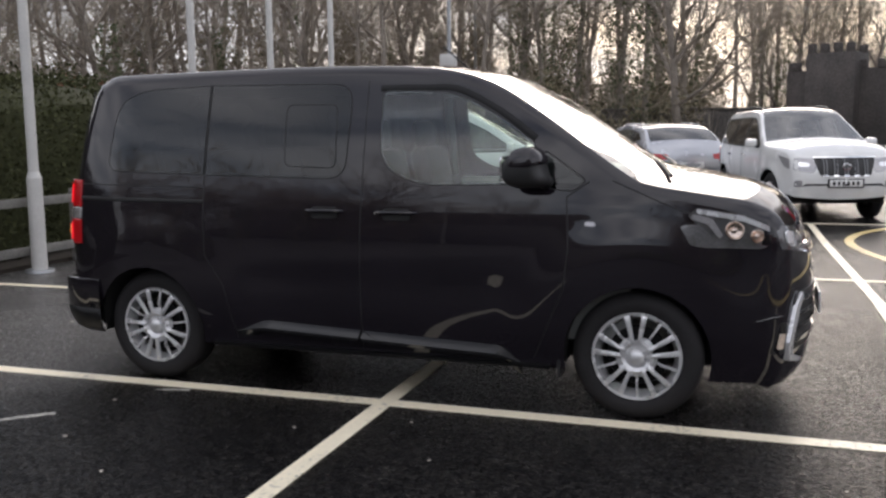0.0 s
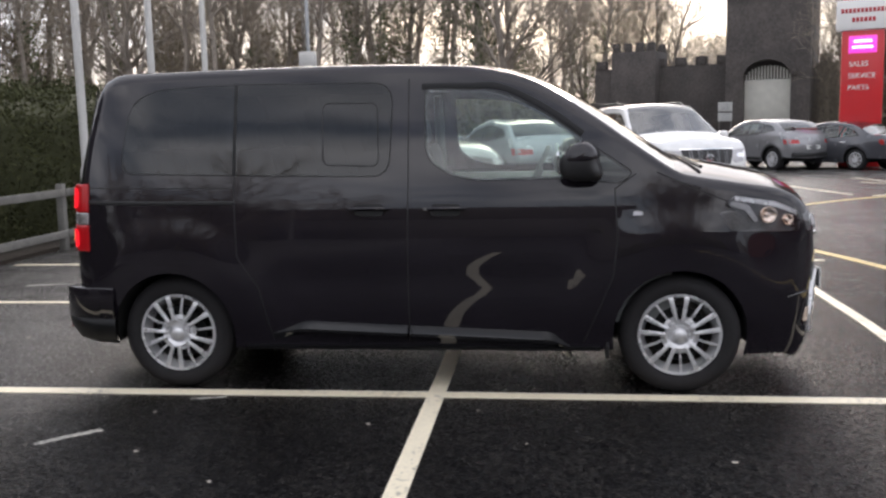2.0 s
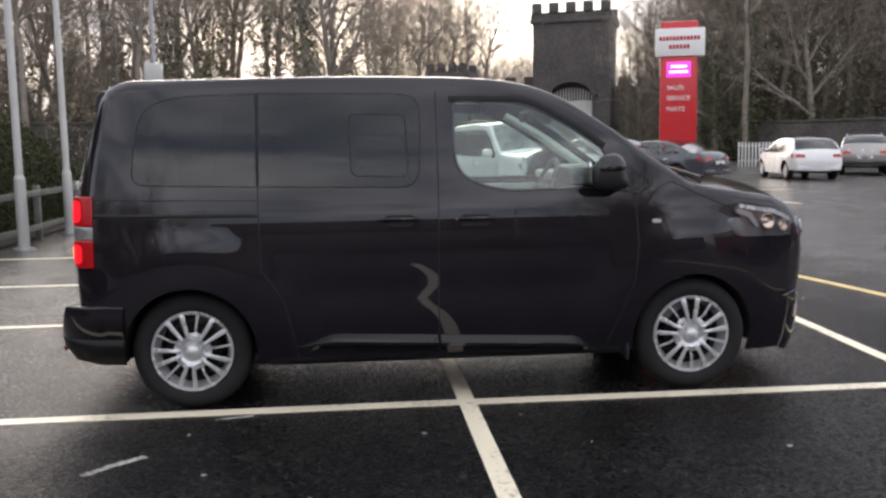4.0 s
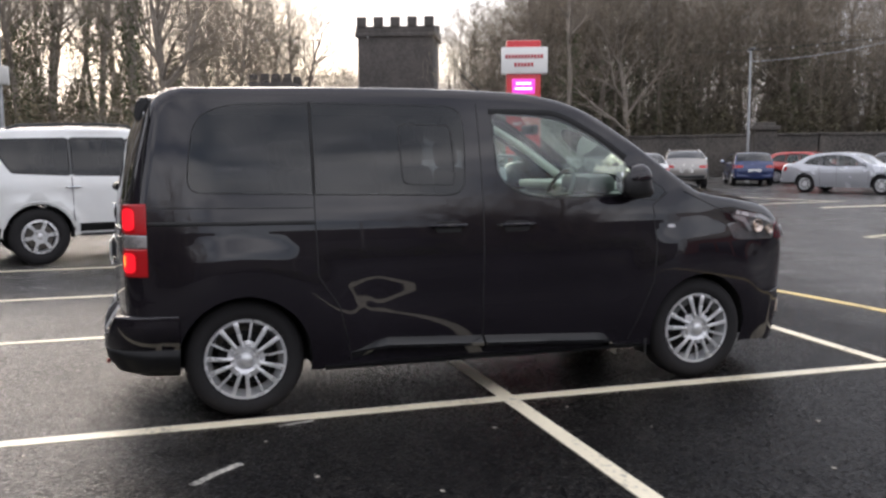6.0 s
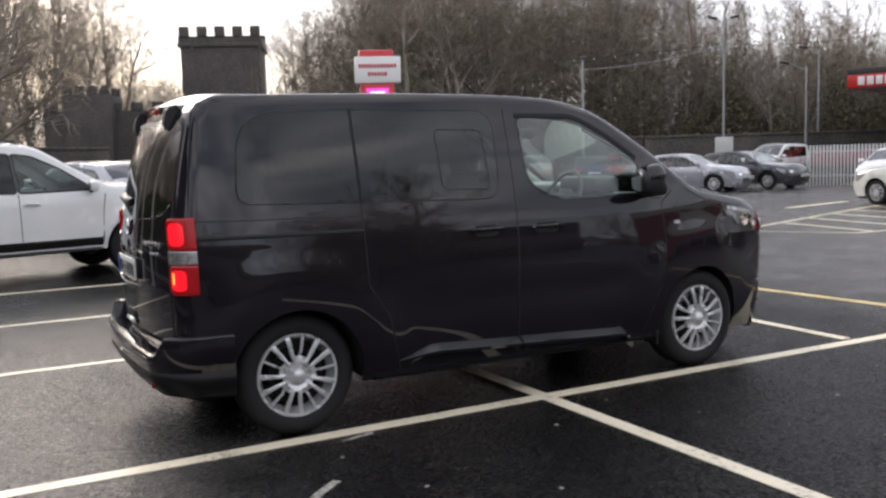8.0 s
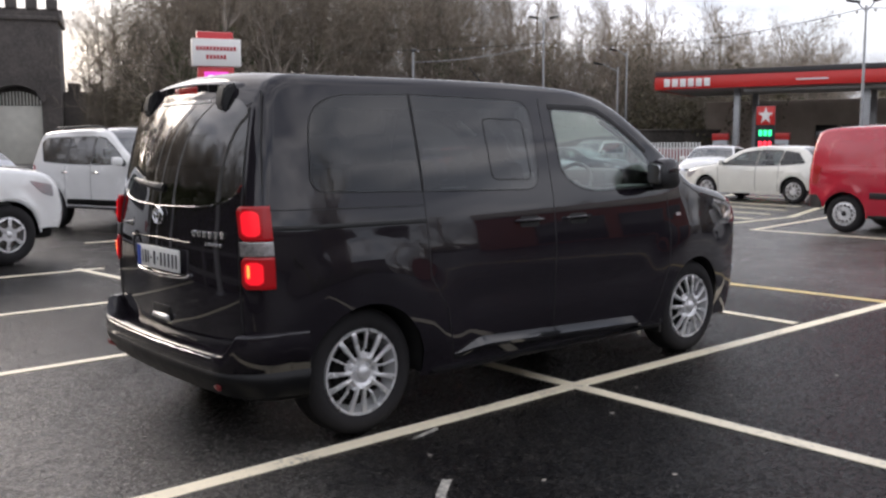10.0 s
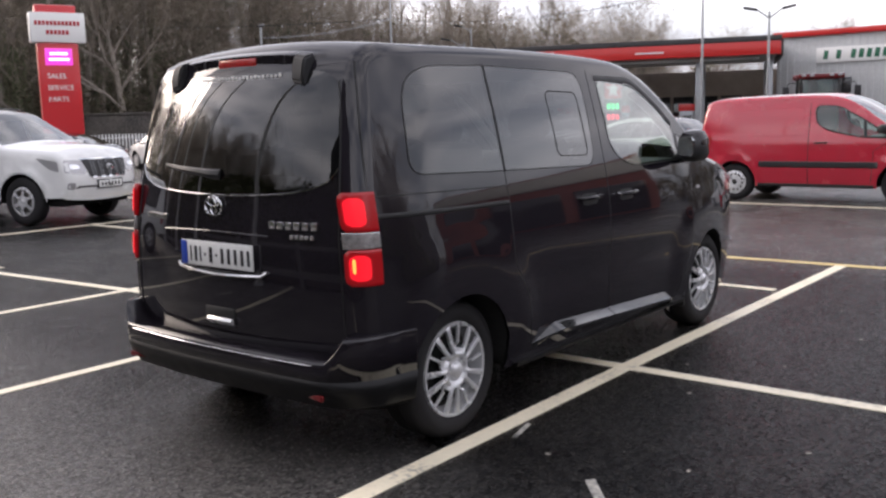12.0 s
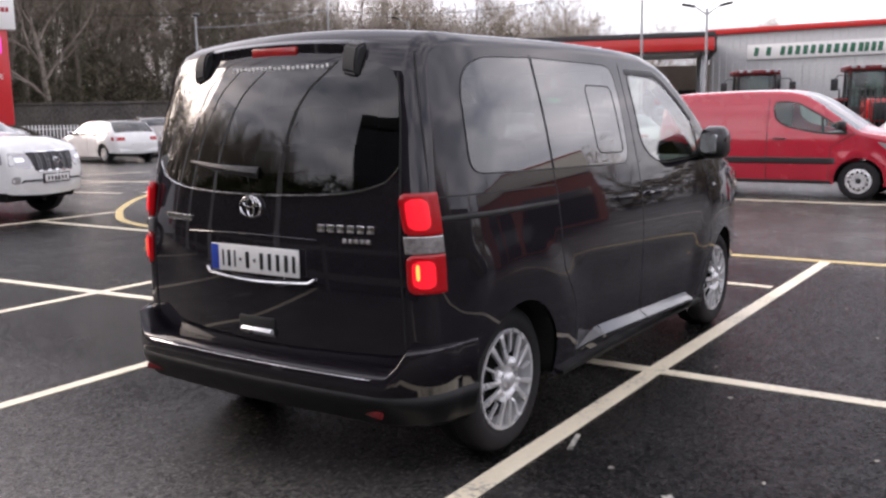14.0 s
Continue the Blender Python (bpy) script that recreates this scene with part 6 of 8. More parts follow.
    if plate:
        bm = bmesh.new()
        box(bm, (xe + 0.035, 0, zb + 0.17 if kind != "suv" else 0.635), (0.014, 0.52, 0.11), 0.003)
        if kind == "suv":
            hb = bmesh.new()
            box(hb, (xe + 0.024, 0, 0.635), (0.03, 0.57, 0.15), 0.006)
            part("plate_holder", hb, BLACK_PLASTIC, ob)
            hb = bmesh.new()
            box(hb, (1.80, 0, 0.40), (0.62, 1.50, 0.22), 0.06)
            part("front_skid", hb, DARK_METAL, ob)
        pl = part("front_plate", bm, PLATE, ob, "white number plate with dark bars")
        bm = bmesh.new()
        for k in range(6):
            box(bm, (xe + 0.043, -0.19 + 0.075 * k, zb + 0.17 if kind != "suv" else 0.635), (0.004, 0.04, 0.06), 0.001)
        part("plate_bars", bm, INK, pl)
        xt = min(p[0] for p in S["body"])
        zp = {"hatch": 0.66, "saloon": 0.72, "suv": 0.95, "crossover": 0.70, "panelvan": 0.85}[kind]
        bm = bmesh.new()
        box(bm, (xt - 0.185 if kind not in ("suv", "panelvan") else xt - 0.155, 0, zp), (0.014, 0.52, 0.11), 0.003)
        part("rear_plate", bm, PLATE, ob, "white number plate")
    bm = bmesh.new()
    xt = min(p[0] for p in S["body"])
    box(bm, (xt - 0.10, 0, S["body"][0][1] + 0.06), (0.14, 1.45, 0.16), 0.05)
    part("rear_bumper", bm, BLACK_PLASTIC if kind in ("panelvan", "crossover") else coat, ob)
    # cabin
    for x in (0.05, -0.85) if kind != "panelvan" else (0.15,):
        for y in (-0.38, 0.38):
            shared("seat", SEAT_MESH, ob, pose(x, y, belt - 0.58))
    bm = bmesh.new()
    box(bm, (0.78 if kind != "panelvan" else 1.0, 0, belt - 0.08), (0.42, hw * 1.55, 0.16), 0.05)
    part("dashboard", bm, DASH, ob)
    bm = bmesh.new()
    box(bm, (-0.2, 0, belt - 0.62), (2.9, hw * 1.6, 0.06), 0.01)
    box(bm, (0, 0, S["sill"] + 0.06), (3.2, hw * 1.45, 0.10), 0.02)
    part("floor_pan", bm, DARK_METAL, ob)
    if kind == "panelvan":
        bm = bmesh.new()
        box(bm, (-0.12, 0, 1.1), (0.04, hw * 1.6, 1.1), 0.01)
        part("bulkhead", bm, DASH, ob)
        for s in (-1, 1):
            bm = bmesh.new()
            side_strip(bm, rounded([(-1.70, 1.14), (-1.62, 1.56), (-0.20, 1.60), (-0.14, 1.12)], 0.10), Wc, 0.003, 0.016, s, True)
            part("pressed_panel_edge", bm, coat, ob)
            bm = bmesh.new()
            side_strip(bm, [(0.775, 1.36), (0.80, 1.10)], Wc, 0.006, 0.035, s)
            part("quarter_pillar", bm, BLACK_PLASTIC, ob)
            side_panel("bumper_end", rounded([(-2.00, 0.40), (-2.02, 0.63), (-1.86, 0.63), (-1.775, 0.50), (-1.755, 0.40)], 0.02, 3), Wc, 0.014, BLACK_PLASTIC, ob, s, "black plastic bumper end", 0.06, 0.02)
            bm = bmesh.new()
            side_strip(bm, [(-0.95, 0.285), (0.95, 0.285)], Wc, 0.004, 0.045, s)
            part("sill_edge", bm, BLACK_PLASTIC, ob)
    return ob


def on_ground(x, y, heading):
    """A pose with the vehicle's nose towards the heading, in degrees from +x to +y."""
    return pose(x, y, 0, 0, 0, heading)


def by_wheel(x, y, heading, ax, hw, which):
    """The pose of a vehicle whose right wheel, front or rear, stands at x, y."""
    h = radians(heading)
    fx, fy = math.cos(h), math.sin(h)
    s = -1 if which == "front" else 1
    return on_ground(x + s * ax * fx + (hw - 0.1) * -fy, y + s * ax * fy + (hw - 0.1) * fx, heading)


vehicle("suv", "off_road_car", "white off-road estate car with roof rails, parked beyond the van", "car", P_WHITE, by_wheel(-3.48, 7.35, 14, 1.395, 0.935, "rear"), "parked cars")
vehicle("suv", "off_road_car", "white off-road estate car with chrome grille facing the drive", "car", P_WHITE, by_wheel(2.45, 10.95, -74, 1.395, 0.935, "front"), "parked cars")
vehicle("crossover", "crossover", "grey crossover with dark arch trims parked tail out", "car", P_GREY, on_ground(7.7, 24.4, 118), "parked cars")
vehicle("saloon", "saloon_car", "dark grey saloon car parked tail out", "car", P_DARK, on_ground(9.6, 23.7, 128), "parked cars")
vehicle("crossover", "family_estate", "silver family estate car beside the off-road cars", "car", P_SILVER, on_ground(-0.15, 16.9, 118) @ Matrix.Scale(1.07, 4), "parked cars")
vehicle("hatch", "hatchback", "white hatchback parked near the red pylon", "car", P_WHITE, on_ground(15.5, 25.5, 82), "parked cars")
vehicle("crossover", "family_estate", "beige family car parked with its tail to the drive", "car", P_BEIGE, on_ground(19.4, 27.9, 62), "parked cars")
vehicle("hatch", "hatchback", "dark blue hatchback parked with its tail to the drive", "car", P_BLUE, on_ground(23.2, 28.7, 62), "parked cars")
vehicle("hatch", "hatchback", "bright red hatchback behind the silver saloon", "car", P_SCARLET, on_ground(26.6, 28.6, -60), "parked cars")
vehicle("saloon", "saloon_car", "silver saloon car parked side on to the drive", "car", P_SILVER, by_wheel(21.3, 18.7, -66, 1.35, 0.89, "front"), "parked cars")
vehicle("hatch", "hatchback", "dark hatchback parked beside the silver saloon", "car", P_DARK, by_wheel(23.95, 18.6, -80, 1.32, 0.895, "front"), "parked cars")
vehicle("suv", "off_road_car", "white older off-road car by the paling fence", "car", P_WHITE, on_ground(31.0, 24.6, 190) @ Matrix.Scale(0.93, 4), "parked cars")
vehicle("hatch", "hatchback", "pearl white hatchback parked on the far side of the drive", "car", P_PEARL, on_ground(18.45, 8.15, 86), "parked cars")
vehicle("hatch", "hatchback", "white hatchback standing near the fuel pumps", "car", P_WHITE, on_ground(24.5, 13.6, 200), "parked cars")
vehicle("panelvan", "delivery_van", "bright red small panel van with black side mouldings", "van", P_RED, on_ground(11.9, 1.15, -91), "parked vans")
vehicle("hatch", "hatchback", "white hatchback beyond the red panel van", "car", P_WHITE, on_ground(16.5, -1.6, -80), "parked cars")


# ---- poles, fence, hedge ----
def flagpole(x, y, h=9.0):
    ob = thing("flagpole", "tall white flagpole with a thicker foot", "flagpole", "white flagpoles", pose(x, y, 0))
    bm = bmesh.new()
    rod(bm, (0, 0, 0), (0, 0, 1.05), 0.085, 0.08, 16)
    rod(bm, (0, 0, 1.05), (0, 0, 1.12), 0.08, 0.055, 16)
    part("sleeve", bm, WHITE_POLE, ob)
    bm = bmesh.new()
    rod(bm, (0, 0, 1.0), (0, 0, h), 0.056, 0.042, 14)
    part("mast", bm, WHITE_POLE, ob)
    bm = bmesh.new()
    rod(bm, (0, 0, 0), (0, 0, 0.03), 0.16, 0.15, 16)
    part("base_plate", bm, GALV, ob)
    bm = bmesh.new()
    lathe(bm, [(0, 0.08), (0.05, 0.05), (0.06, 0), (0.04, -0.05)], 12, "Z", (0, 0, h))
    part("finial", bm, WHITE_POLE, ob)


for px, py in ((-5.5, 2.6), (-5.45, 5.7), (-5.42, 7.9), (-5.5, 10.4)):
    flagpole(px, py)

FENCE_WOOD = material("weathered_white_timber", (0.175, 0.170, 0.155), 0.85, 0.0, 0.3, 4, 40, 0.3, dist=0.006)
fence = thing("rail_fence", "low weathered white timber rail fence along the hedge", "fence")
for i in range(10):
    bm = bmesh.new()
    box(bm, (-5.72, -2.6 + 2.0 * i + 0.08, 0.44), (0.10, 0.10, 0.90), 0.012)
    part("post", bm, FENCE_WOOD, fence)
for z in (0.225, 0.775):
    for i in range(9):
        bm = bmesh.new()
        box(bm, (-5.66, -1.6 + 2.0 * i + 0.08, z), (0.035, 1.985, 0.10), 0.006)
        part("rail", bm, FENCE_WOOD, fence)

SOIL = material("dark_soil", (0.035, 0.027, 0.020), 0.95, 0.0, 0.4, 2, 30, 0.6, dist=0.03)
bm = bmesh.new()
prism(bm, [(-5.78, -6), (-5.78, 16), (-11, 20), (-60, 20), (-60, -6)], 0.05, lambda u, v, w: Vector((u, v, w)))
solo("planting_bed", bm, SOIL, "bare dark soil under the hedge", "soil", kind="structure", smooth=0)


def quick_mesh(name, verts, faces, mat):
    me = bpy.data.meshes.new(name)
    me.from_pydata(verts, [], faces)
    me.materials.append(mat)
    return me


def leaf_mesh(name, places, sizes, mat, seed):
    r = np.random.RandomState(seed)
    n = len(places)
    d = r.normal(size=(n, 3))
    d /= np.linalg.norm(d, axis=1)[:, None]
    e = np.cross(d, r.normal(size=(n, 3)))
    e /= np.linalg.norm(e, axis=1)[:, None]
    s = np.broadcast_to(np.asarray(sizes, float), (n,))[:, None] * r.uniform(0.6, 1.4, (n, 1))
    p = np.asarray(places)
    v = np.stack([p, p + (d + 0.45 * e) * s, p + d * s * 1.9, p + (d - 0.45 * e) * s], 1).reshape(-1, 3)
    k = np.arange(n)[:, None] * 4
    f = np.concatenate([k + (0, 1, 2), k + (0, 2, 3)], 0)
    return quick_mesh(name, v.tolist(), f.tolist(), mat)


def hedge_top(y):
    return 2.25 + 0.08 * math.sin(y * 1.7) - 1.1 * smooth01((y - 9.5) / 5.0)


rs = np.random.RandomState(5)
pl, core = [], bmesh.new()
HROWS = []
for i in range(30):
    y = -5 + 20 * i / 29
    t = hedge_top(y)
    HROWS.append([core.verts.new((x + 0.06 * math.sin(3 * y + 2 * z), y, z * t)) for x, z in ((-6.42, 0.02), (-6.34, 0.5), (-6.46, 0.83), (-6.85, 0.94), (-7.8, 0.95), (-8.6, 0.85), (-8.7, 0.02))])
for A, B in zip(HROWS, HROWS[1:]):
    for k in range(6):
        core.faces.new((A[k], A[k + 1], B[k + 1], B[k]))
core.faces.new(HROWS[-1])
core.faces.new(HROWS[0][::-1])
bmesh.ops.recalc_face_normals(core, faces=core.faces[:])
hedge = solo("hedge", core, leafy("hedge_inside", (0.038, 0.042, 0.015), (0.044, 0.048, 0.018), 0.8), "clipped dense green hedge behind the rail fence", "hedge", kind="stuff")
n = 64000
yy = rs.uniform(-5, 15, n)
tt = np.array([hedge_top(y) for y in yy])
which = rs.uniform(size=n)
side = which < 0.55
zz = np.where(side, rs.uniform(0.04, 1.0, n) * tt, tt * (0.97 + 0.03 * rs.normal(size=n)))
xx = np.where(side, -6.25 - 0.45 * np.clip((zz / tt - 0.75) / 0.25, 0, 1) ** 2 + 0.06 * rs.normal(size=n), rs.uniform(-8.6, -6.6, n))
lump = 0.07 * np.sin(yy * 4.1 + zz * 3) + 0.05 * np.sin(yy * 9.3 - zz * 7)
pl = np.stack([xx + np.where(side, lump, 0), yy, zz + np.where(side, 0, lump)], 1)
hl = shared("leaves", leaf_mesh("leaves", pl, 0.034, HEDGE, 6), hedge)
tagged(hl, kind="stuff")


# ---- trees ----
def grow(seed, height, spread=0.42, trunk_r=0.22, first=0.28, levels=3, kids=(9, 6, 6), twigs=5, straight=0.10):
    """A bare tree: limbs as tapered tubes, twigs as thin spikes."""
    rnd = random.Random(seed)
    V, F, TV, TF = [], [], [], []

    def limb(pts, radii, sides, V, F):
        base, up = len(V), None
        for i, p in enumerate(pts):
            d = (pts[min(i + 1, len(pts) - 1)] - pts[max(i - 1, 0)]).normalized()
            up = d.orthogonal().normalized() if up is None else (up - d * up.dot(d)).normalized()
            b = d.cross(up)
            for k in range(sides):
                t = 2 * math.pi * k / sides
                V.append(tuple(p + (up * math.cos(t) + b * math.sin(t)) * radii[i]))
        for i in range(len(pts) - 1):
            for k in range(sides):
                j = (k + 1) % sides
                F.append((base + i * sides + k, base + i * sides + j, base + (i + 1) * sides + j, base + (i + 1) * sides + k))

    def spike(p, q, r):
        d = (q - p).normalized()
        a = d.orthogonal().normalized() * r
        b = d.cross(a)
        k = len(TV)
        TV.extend([tuple(p + a), tuple(p - a * 0.5 + b * 0.87), tuple(p - a * 0.5 - b * 0.87), tuple(q)])
        TF.extend([(k, k + 1, k + 3), (k + 1, k + 2, k + 3), (k + 2, k, k + 3)])

    def branch(p, d, length, r, level):
        steps = 5 if level == 0 else 4
        pts, radii = [p], [r]
        for i in range(steps):
            wob = Vector((rnd.gauss(0, 1), rnd.gauss(0, 1), rnd.gauss(0, 0.6))) * (straight if level == 0 else 0.20)
            d = (d + wob + Vector((0, 0, 0.10 if level else 0.0))).normalized()
            pts.append(pts[-1] + d * (length / steps))
            radii.append(r * (1 - (i + 1) / steps * (0.80 if level == 0 else 0.85)))
        limb(pts, radii, (7, 5, 3)[min(level, 2)], V, F)
        if level >= levels:
            return
        n = kids[level]
        for i in range(n):
            t = (first + (1 - first) * (i + rnd.random()) / n) if level == 0 else 0.2 + 0.8 * (i + rnd.random()) / n
            f = t * steps
            k = min(int(f), steps - 1)
            q = pts[k].lerp(pts[k + 1], f - k)
            ax = (pts[k + 1] - pts[k]).normalized()
            o = ax.orthogonal().normalized()
            o.rotate(Matrix.Rotation(rnd.uniform(0, 6.283), 3, ax))
            dd = (ax * (1.0 if level else 0.75) + o * rnd.uniform(0.55, 1.1)).normalized()
            ln = length * (spread * (1.2 - 0.75 * t) if level == 0 else rnd.uniform(0.38, 0.62))
            if level + 1 >= levels:
                e = q + dd * ln
                spike(q, e, max(0.010, r * 0.22))
                for _ in range(twigs):
                    s = q.lerp(e, rnd.uniform(0.25, 1.0))
                    g = (dd + Vector((rnd.gauss(0, 0.6), rnd.gauss(0, 0.6), rnd.gauss(0.15, 0.5)))).normalized()
                    spike(s, s + g * ln * rnd.uniform(0.3, 0.8), 0.011)
            else:
                branch(q, dd, ln, radii[k] * 0.55, level + 1)

    branch(Vector((0, 0, -0.2)), Vector((rnd.gauss(0, 0.03), rnd.gauss(0, 0.03), 1)).normalized(), height, trunk_r, 0)
    trunk = quick_mesh("trunk", V, F, BARK)
    for p in trunk.polygons:
        p.use_smooth = True
    crown = quick_mesh("crown", TV, TF, TWIG)
    ivy = None
    r = np.random.RandomState(seed)
    n = 1900
    z = r.uniform(0, 1, n) ** 1.3 * height * 0.55
    a = r.uniform(0, 6.28, n)
    rad = trunk_r * 1.25 + np.abs(r.normal(size=n)) * 0.26
    ivy = leaf_mesh("ivy", np.stack([rad * np.cos(a), rad * np.sin(a), z], 1), 0.09, IVY, seed)
    return trunk, crown, ivy


TREES = [grow(11, 15, 0.40, 0.24, 0.30, 3, (13, 7, 5), 5), grow(12, 17, 0.30, 0.22, 0.40, 3, (14, 7, 5), 5, 0.06), grow(13, 13, 0.50, 0.26, 0.22, 3, (13, 8, 5), 5, 0.14), grow(14, 16, 0.34, 0.20, 0.45, 3, (12, 7, 5), 5, 0.08), grow(15, 11, 0.55, 0.20, 0.18, 3, (12, 8, 5), 5, 0.16)]


def tree(k, x, y, scale=1.0, turn=0.0, ivy=True, z=0.0):
    t, c, i = TREES[k]
    ob = thing("tree", "bare winter tree with ivy on its trunk" if ivy else "bare winter tree with fine brown twigs", "tree", "woodland trees", pose(x, y, z, 0, 0, turn) @ Matrix.Diagonal((scale, scale, scale, 1)))
    shared("trunk", t, ob)
    shared("crown", c, ob)
    if ivy:
        shared("ivy", i, ob)


rng = random.Random(21)
EYE_C = (-1.5, -5.0)


def ring(az0, az1, d0, d1, count, s0, s1, kinds=(0, 1, 2, 3), ivy=0.55):
    for i in range(count):
        a = radians(az0 + (az1 - az0) * (i + rng.uniform(0.1, 0.9)) / count)
        d = rng.uniform(d0, d1)
        tree(rng.choice(kinds), EYE_C[0] + d * math.sin(a), EYE_C[1] + d * math.cos(a), rng.uniform(s0, s1), rng.uniform(0, 360), rng.random() < ivy)


ring(1.5, 8.3, 106, 122, 13, 1.25, 1.5)
ring(7, 12.5, 130, 146, 9, 1.0, 1.25, (4,), 0.0)
ring(-50, 1, 46, 54, 25, 0.80, 1.05)          # the wood behind the flagpoles
ring(-48, 1.5, 56, 68, 26, 0.9, 1.2)
ring(-46, 2.5, 72, 90, 20, 1.1, 1.35)
ring(20, 34, 64, 76, 10, 0.75, 1.0)           # behind the red pylon
ring(17.6, 22, 72, 88, 5, 0.62, 0.78)
ring(22, 41, 60, 72, 19, 0.88, 1.08)
ring(40, 53, 62, 72, 13, 0.55, 0.70)
ring(22, 41, 76, 92, 17, 0.92, 1.12)
ring(40, 46, 72, 84, 7, 0.82, 0.95)
ring(40, 57, 76, 92, 14, 0.68, 0.84)
ring(48, 63, 84, 104, 34, 0.62, 0.82, (0, 2, 4))
ring(63, 70, 100, 112, 5, 0.65, 0.85, (2, 4), 0.1)
ring(60, 84, 110, 130, 10, 0.70, 0.95, (2, 4), 0.1)
ring(8, 20, 130, 150, 6, 0.65, 0.95, (4,), 0.0) # low far trees in the gap
ring(200, 232, 24, 30, 7, 0.75, 0.92, (2, 4), 0.9)
# unseen trees, added to darken the sky's reflection in the van's rear pillar
ring(146, 157, 26, 32, 4, 0.75, 0.92, (2, 4), 0.8)
ring(190, 235, 38, 48, 9, 0.6, 0.85)          # trees at the back of the car park
ring(96, 140, 52, 62, 12, 0.5, 0.7, (0, 2, 4))
ring(235, 320, 30, 44, 9, 0.6, 0.8, (2, 4))


def undergrowth(name, az0, az1, d0, d1, h, count, size, seed, mat, label):
    """A thicket of leaves and stems on a stretch of ground."""
    r = np.random.RandomState(seed)
    a = np.radians(r.uniform(az0, az1, count))
    d = r.uniform(d0, d1, count)
    hh = h * (0.65 + 0.35 * np.sin(a * 37) * np.sin(a * 91 + 1))
    z = np.abs(r.uniform(0, 1, count) ** 0.8) * hh
    p = np.stack([EYE_C[0] + d * np.sin(a), EYE_C[1] + d * np.cos(a), z], 1)
    ob = new(name, leaf_mesh(name, p, size, mat, seed))
    tagged(ob, label, "undergrowth", kind="stuff")


undergrowth("undergrowth", -52, 1.5, 46, 64, 4.8, 48000, 0.155, 31, UNDERGROWTH, "dense brown and green woodland undergrowth")
undergrowth("ivy_thicket", -52, -9, 58, 84, 11.0, 60000, 0.14, 51, UNDERGROWTH, "tall ivy-clad brown thicket deep in the wood")
undergrowth("ivy_thicket", -24, 1.5, 60, 84, 10.0, 52000, 0.14, 52, UNDERGROWTH, "tall ivy-clad brown thicket deep in the wood")
undergrowth("undergrowth", 20, 60, 60, 84, 6.0, 60000, 0.15, 32, SHADE_LEAVES, "dense brown and green woodland undergrowth")
undergrowth("undergrowth", 52, 84, 88, 120, 4.5, 12000, 0.32, 33, UNDERGROWTH, "far brown woodland undergrowth")
undergrowth("undergrowth", 58, 78, 78, 92, 6.0, 14000, 0.28, 38, UNDERGROWTH, "brown woodland edge behind the fuel station")
undergrowth("undergrowth", 92, 140, 48, 56, 5.0, 9000, 0.26, 39, UNDERGROWTH, "dense bushes beyond the drive")
undergrowth("undergrowth", 190, 238, 34, 42, 5.0, 10000, 0.24, 34, UNDERGROWTH, "dense bushes at the back of the car park")
undergrowth("red_shrubs", -50, -30, 25, 31, 3.6, 6000, 0.11, 35, TWIG_RED, "reddish brown bare shrubs behind the hedge")
undergrowth("green_shrubs", -56, -40, 22, 27, 3.4, 5000, 0.14, 36, IVY, "dark evergreen shrubs behind the hedge")

def thicket(name, az0, az1, d0, d1, h0, h1, count, seed, label, mat=TWIG):
    """Fine bare twigs of the woods, too many to count: slender slivers massed between two heights."""
    r = np.random.RandomState(seed)
    a = np.radians(r.uniform(az0, az1, count))
    d = r.uniform(d0, d1, count)
    z = h0 + (h1 - h0) * r.uniform(0, 1, count) ** 1.15 * (0.78 + 0.22 * np.sin(a * 53 + d) * np.sin(a * 131))
    p = np.stack([EYE_C[0] + d * np.sin(a), EYE_C[1] + d * np.cos(a), z], 1)
    t = r.normal(size=(count, 3)) * (0.75, 0.75, 0.5) + (0, 0, 0.55)
    t /= np.linalg.norm(t, axis=1)[:, None]
    e = np.cross(t, r.normal(size=(count, 3)))
    e /= np.linalg.norm(e, axis=1)[:, None]
    ln, wd = r.uniform(0.7, 2.0, (count, 1)), r.uniform(0.008, 0.022, (count, 1))
    v = np.stack([p - e * wd, p + e * wd, p + t * ln], 1).reshape(-1, 3)
    f = (np.arange(count)[:, None] * 3 + (0, 1, 2)).tolist()
    tagged(new(name, quick_mesh(name, v.tolist(), f, mat)), label, "twigs", kind="stuff")


# twigs and bushes of the unseen trees added to darken reflections
thicket("tree_twigs", 146, 157, 26, 32, 1.0, 9.0, 9000, 56, "massed fine bare twigs behind the car park", TWIG_DARK)
undergrowth("unseen_bushes", 140, 172, 26, 31, 3.6, 9000, 0.20, 57, IVY, "dark evergreen bushes added unseen to darken reflections")
thicket("tree_twigs", 200, 232, 24, 30, 1.0, 8.5, 16000, 53, "massed fine bare twigs behind the car park", TWIG_DARK)
undergrowth("undergrowth", 238, 316, 32, 42, 6.0, 14000, 0.24, 54, UNDERGROWTH, "dense bushes beyond the hedge")
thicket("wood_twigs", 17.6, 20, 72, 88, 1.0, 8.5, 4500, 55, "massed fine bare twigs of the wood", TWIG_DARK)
thicket("far_twigs", 7, 12.5, 130, 146, 1.0, 10.5, 5000, 48, "pale far twigs beyond the gatehouse")
thicket("wood_twigs", 1.5, 8.3, 106, 122, 1.0, 19.0, 15000, 47, "massed fine bare twigs of the wood")
thicket("wood_twigs", -52, 2.3, 46, 82, 1.0, 12.5, 50000, 41, "massed fine bare twigs of the wood")
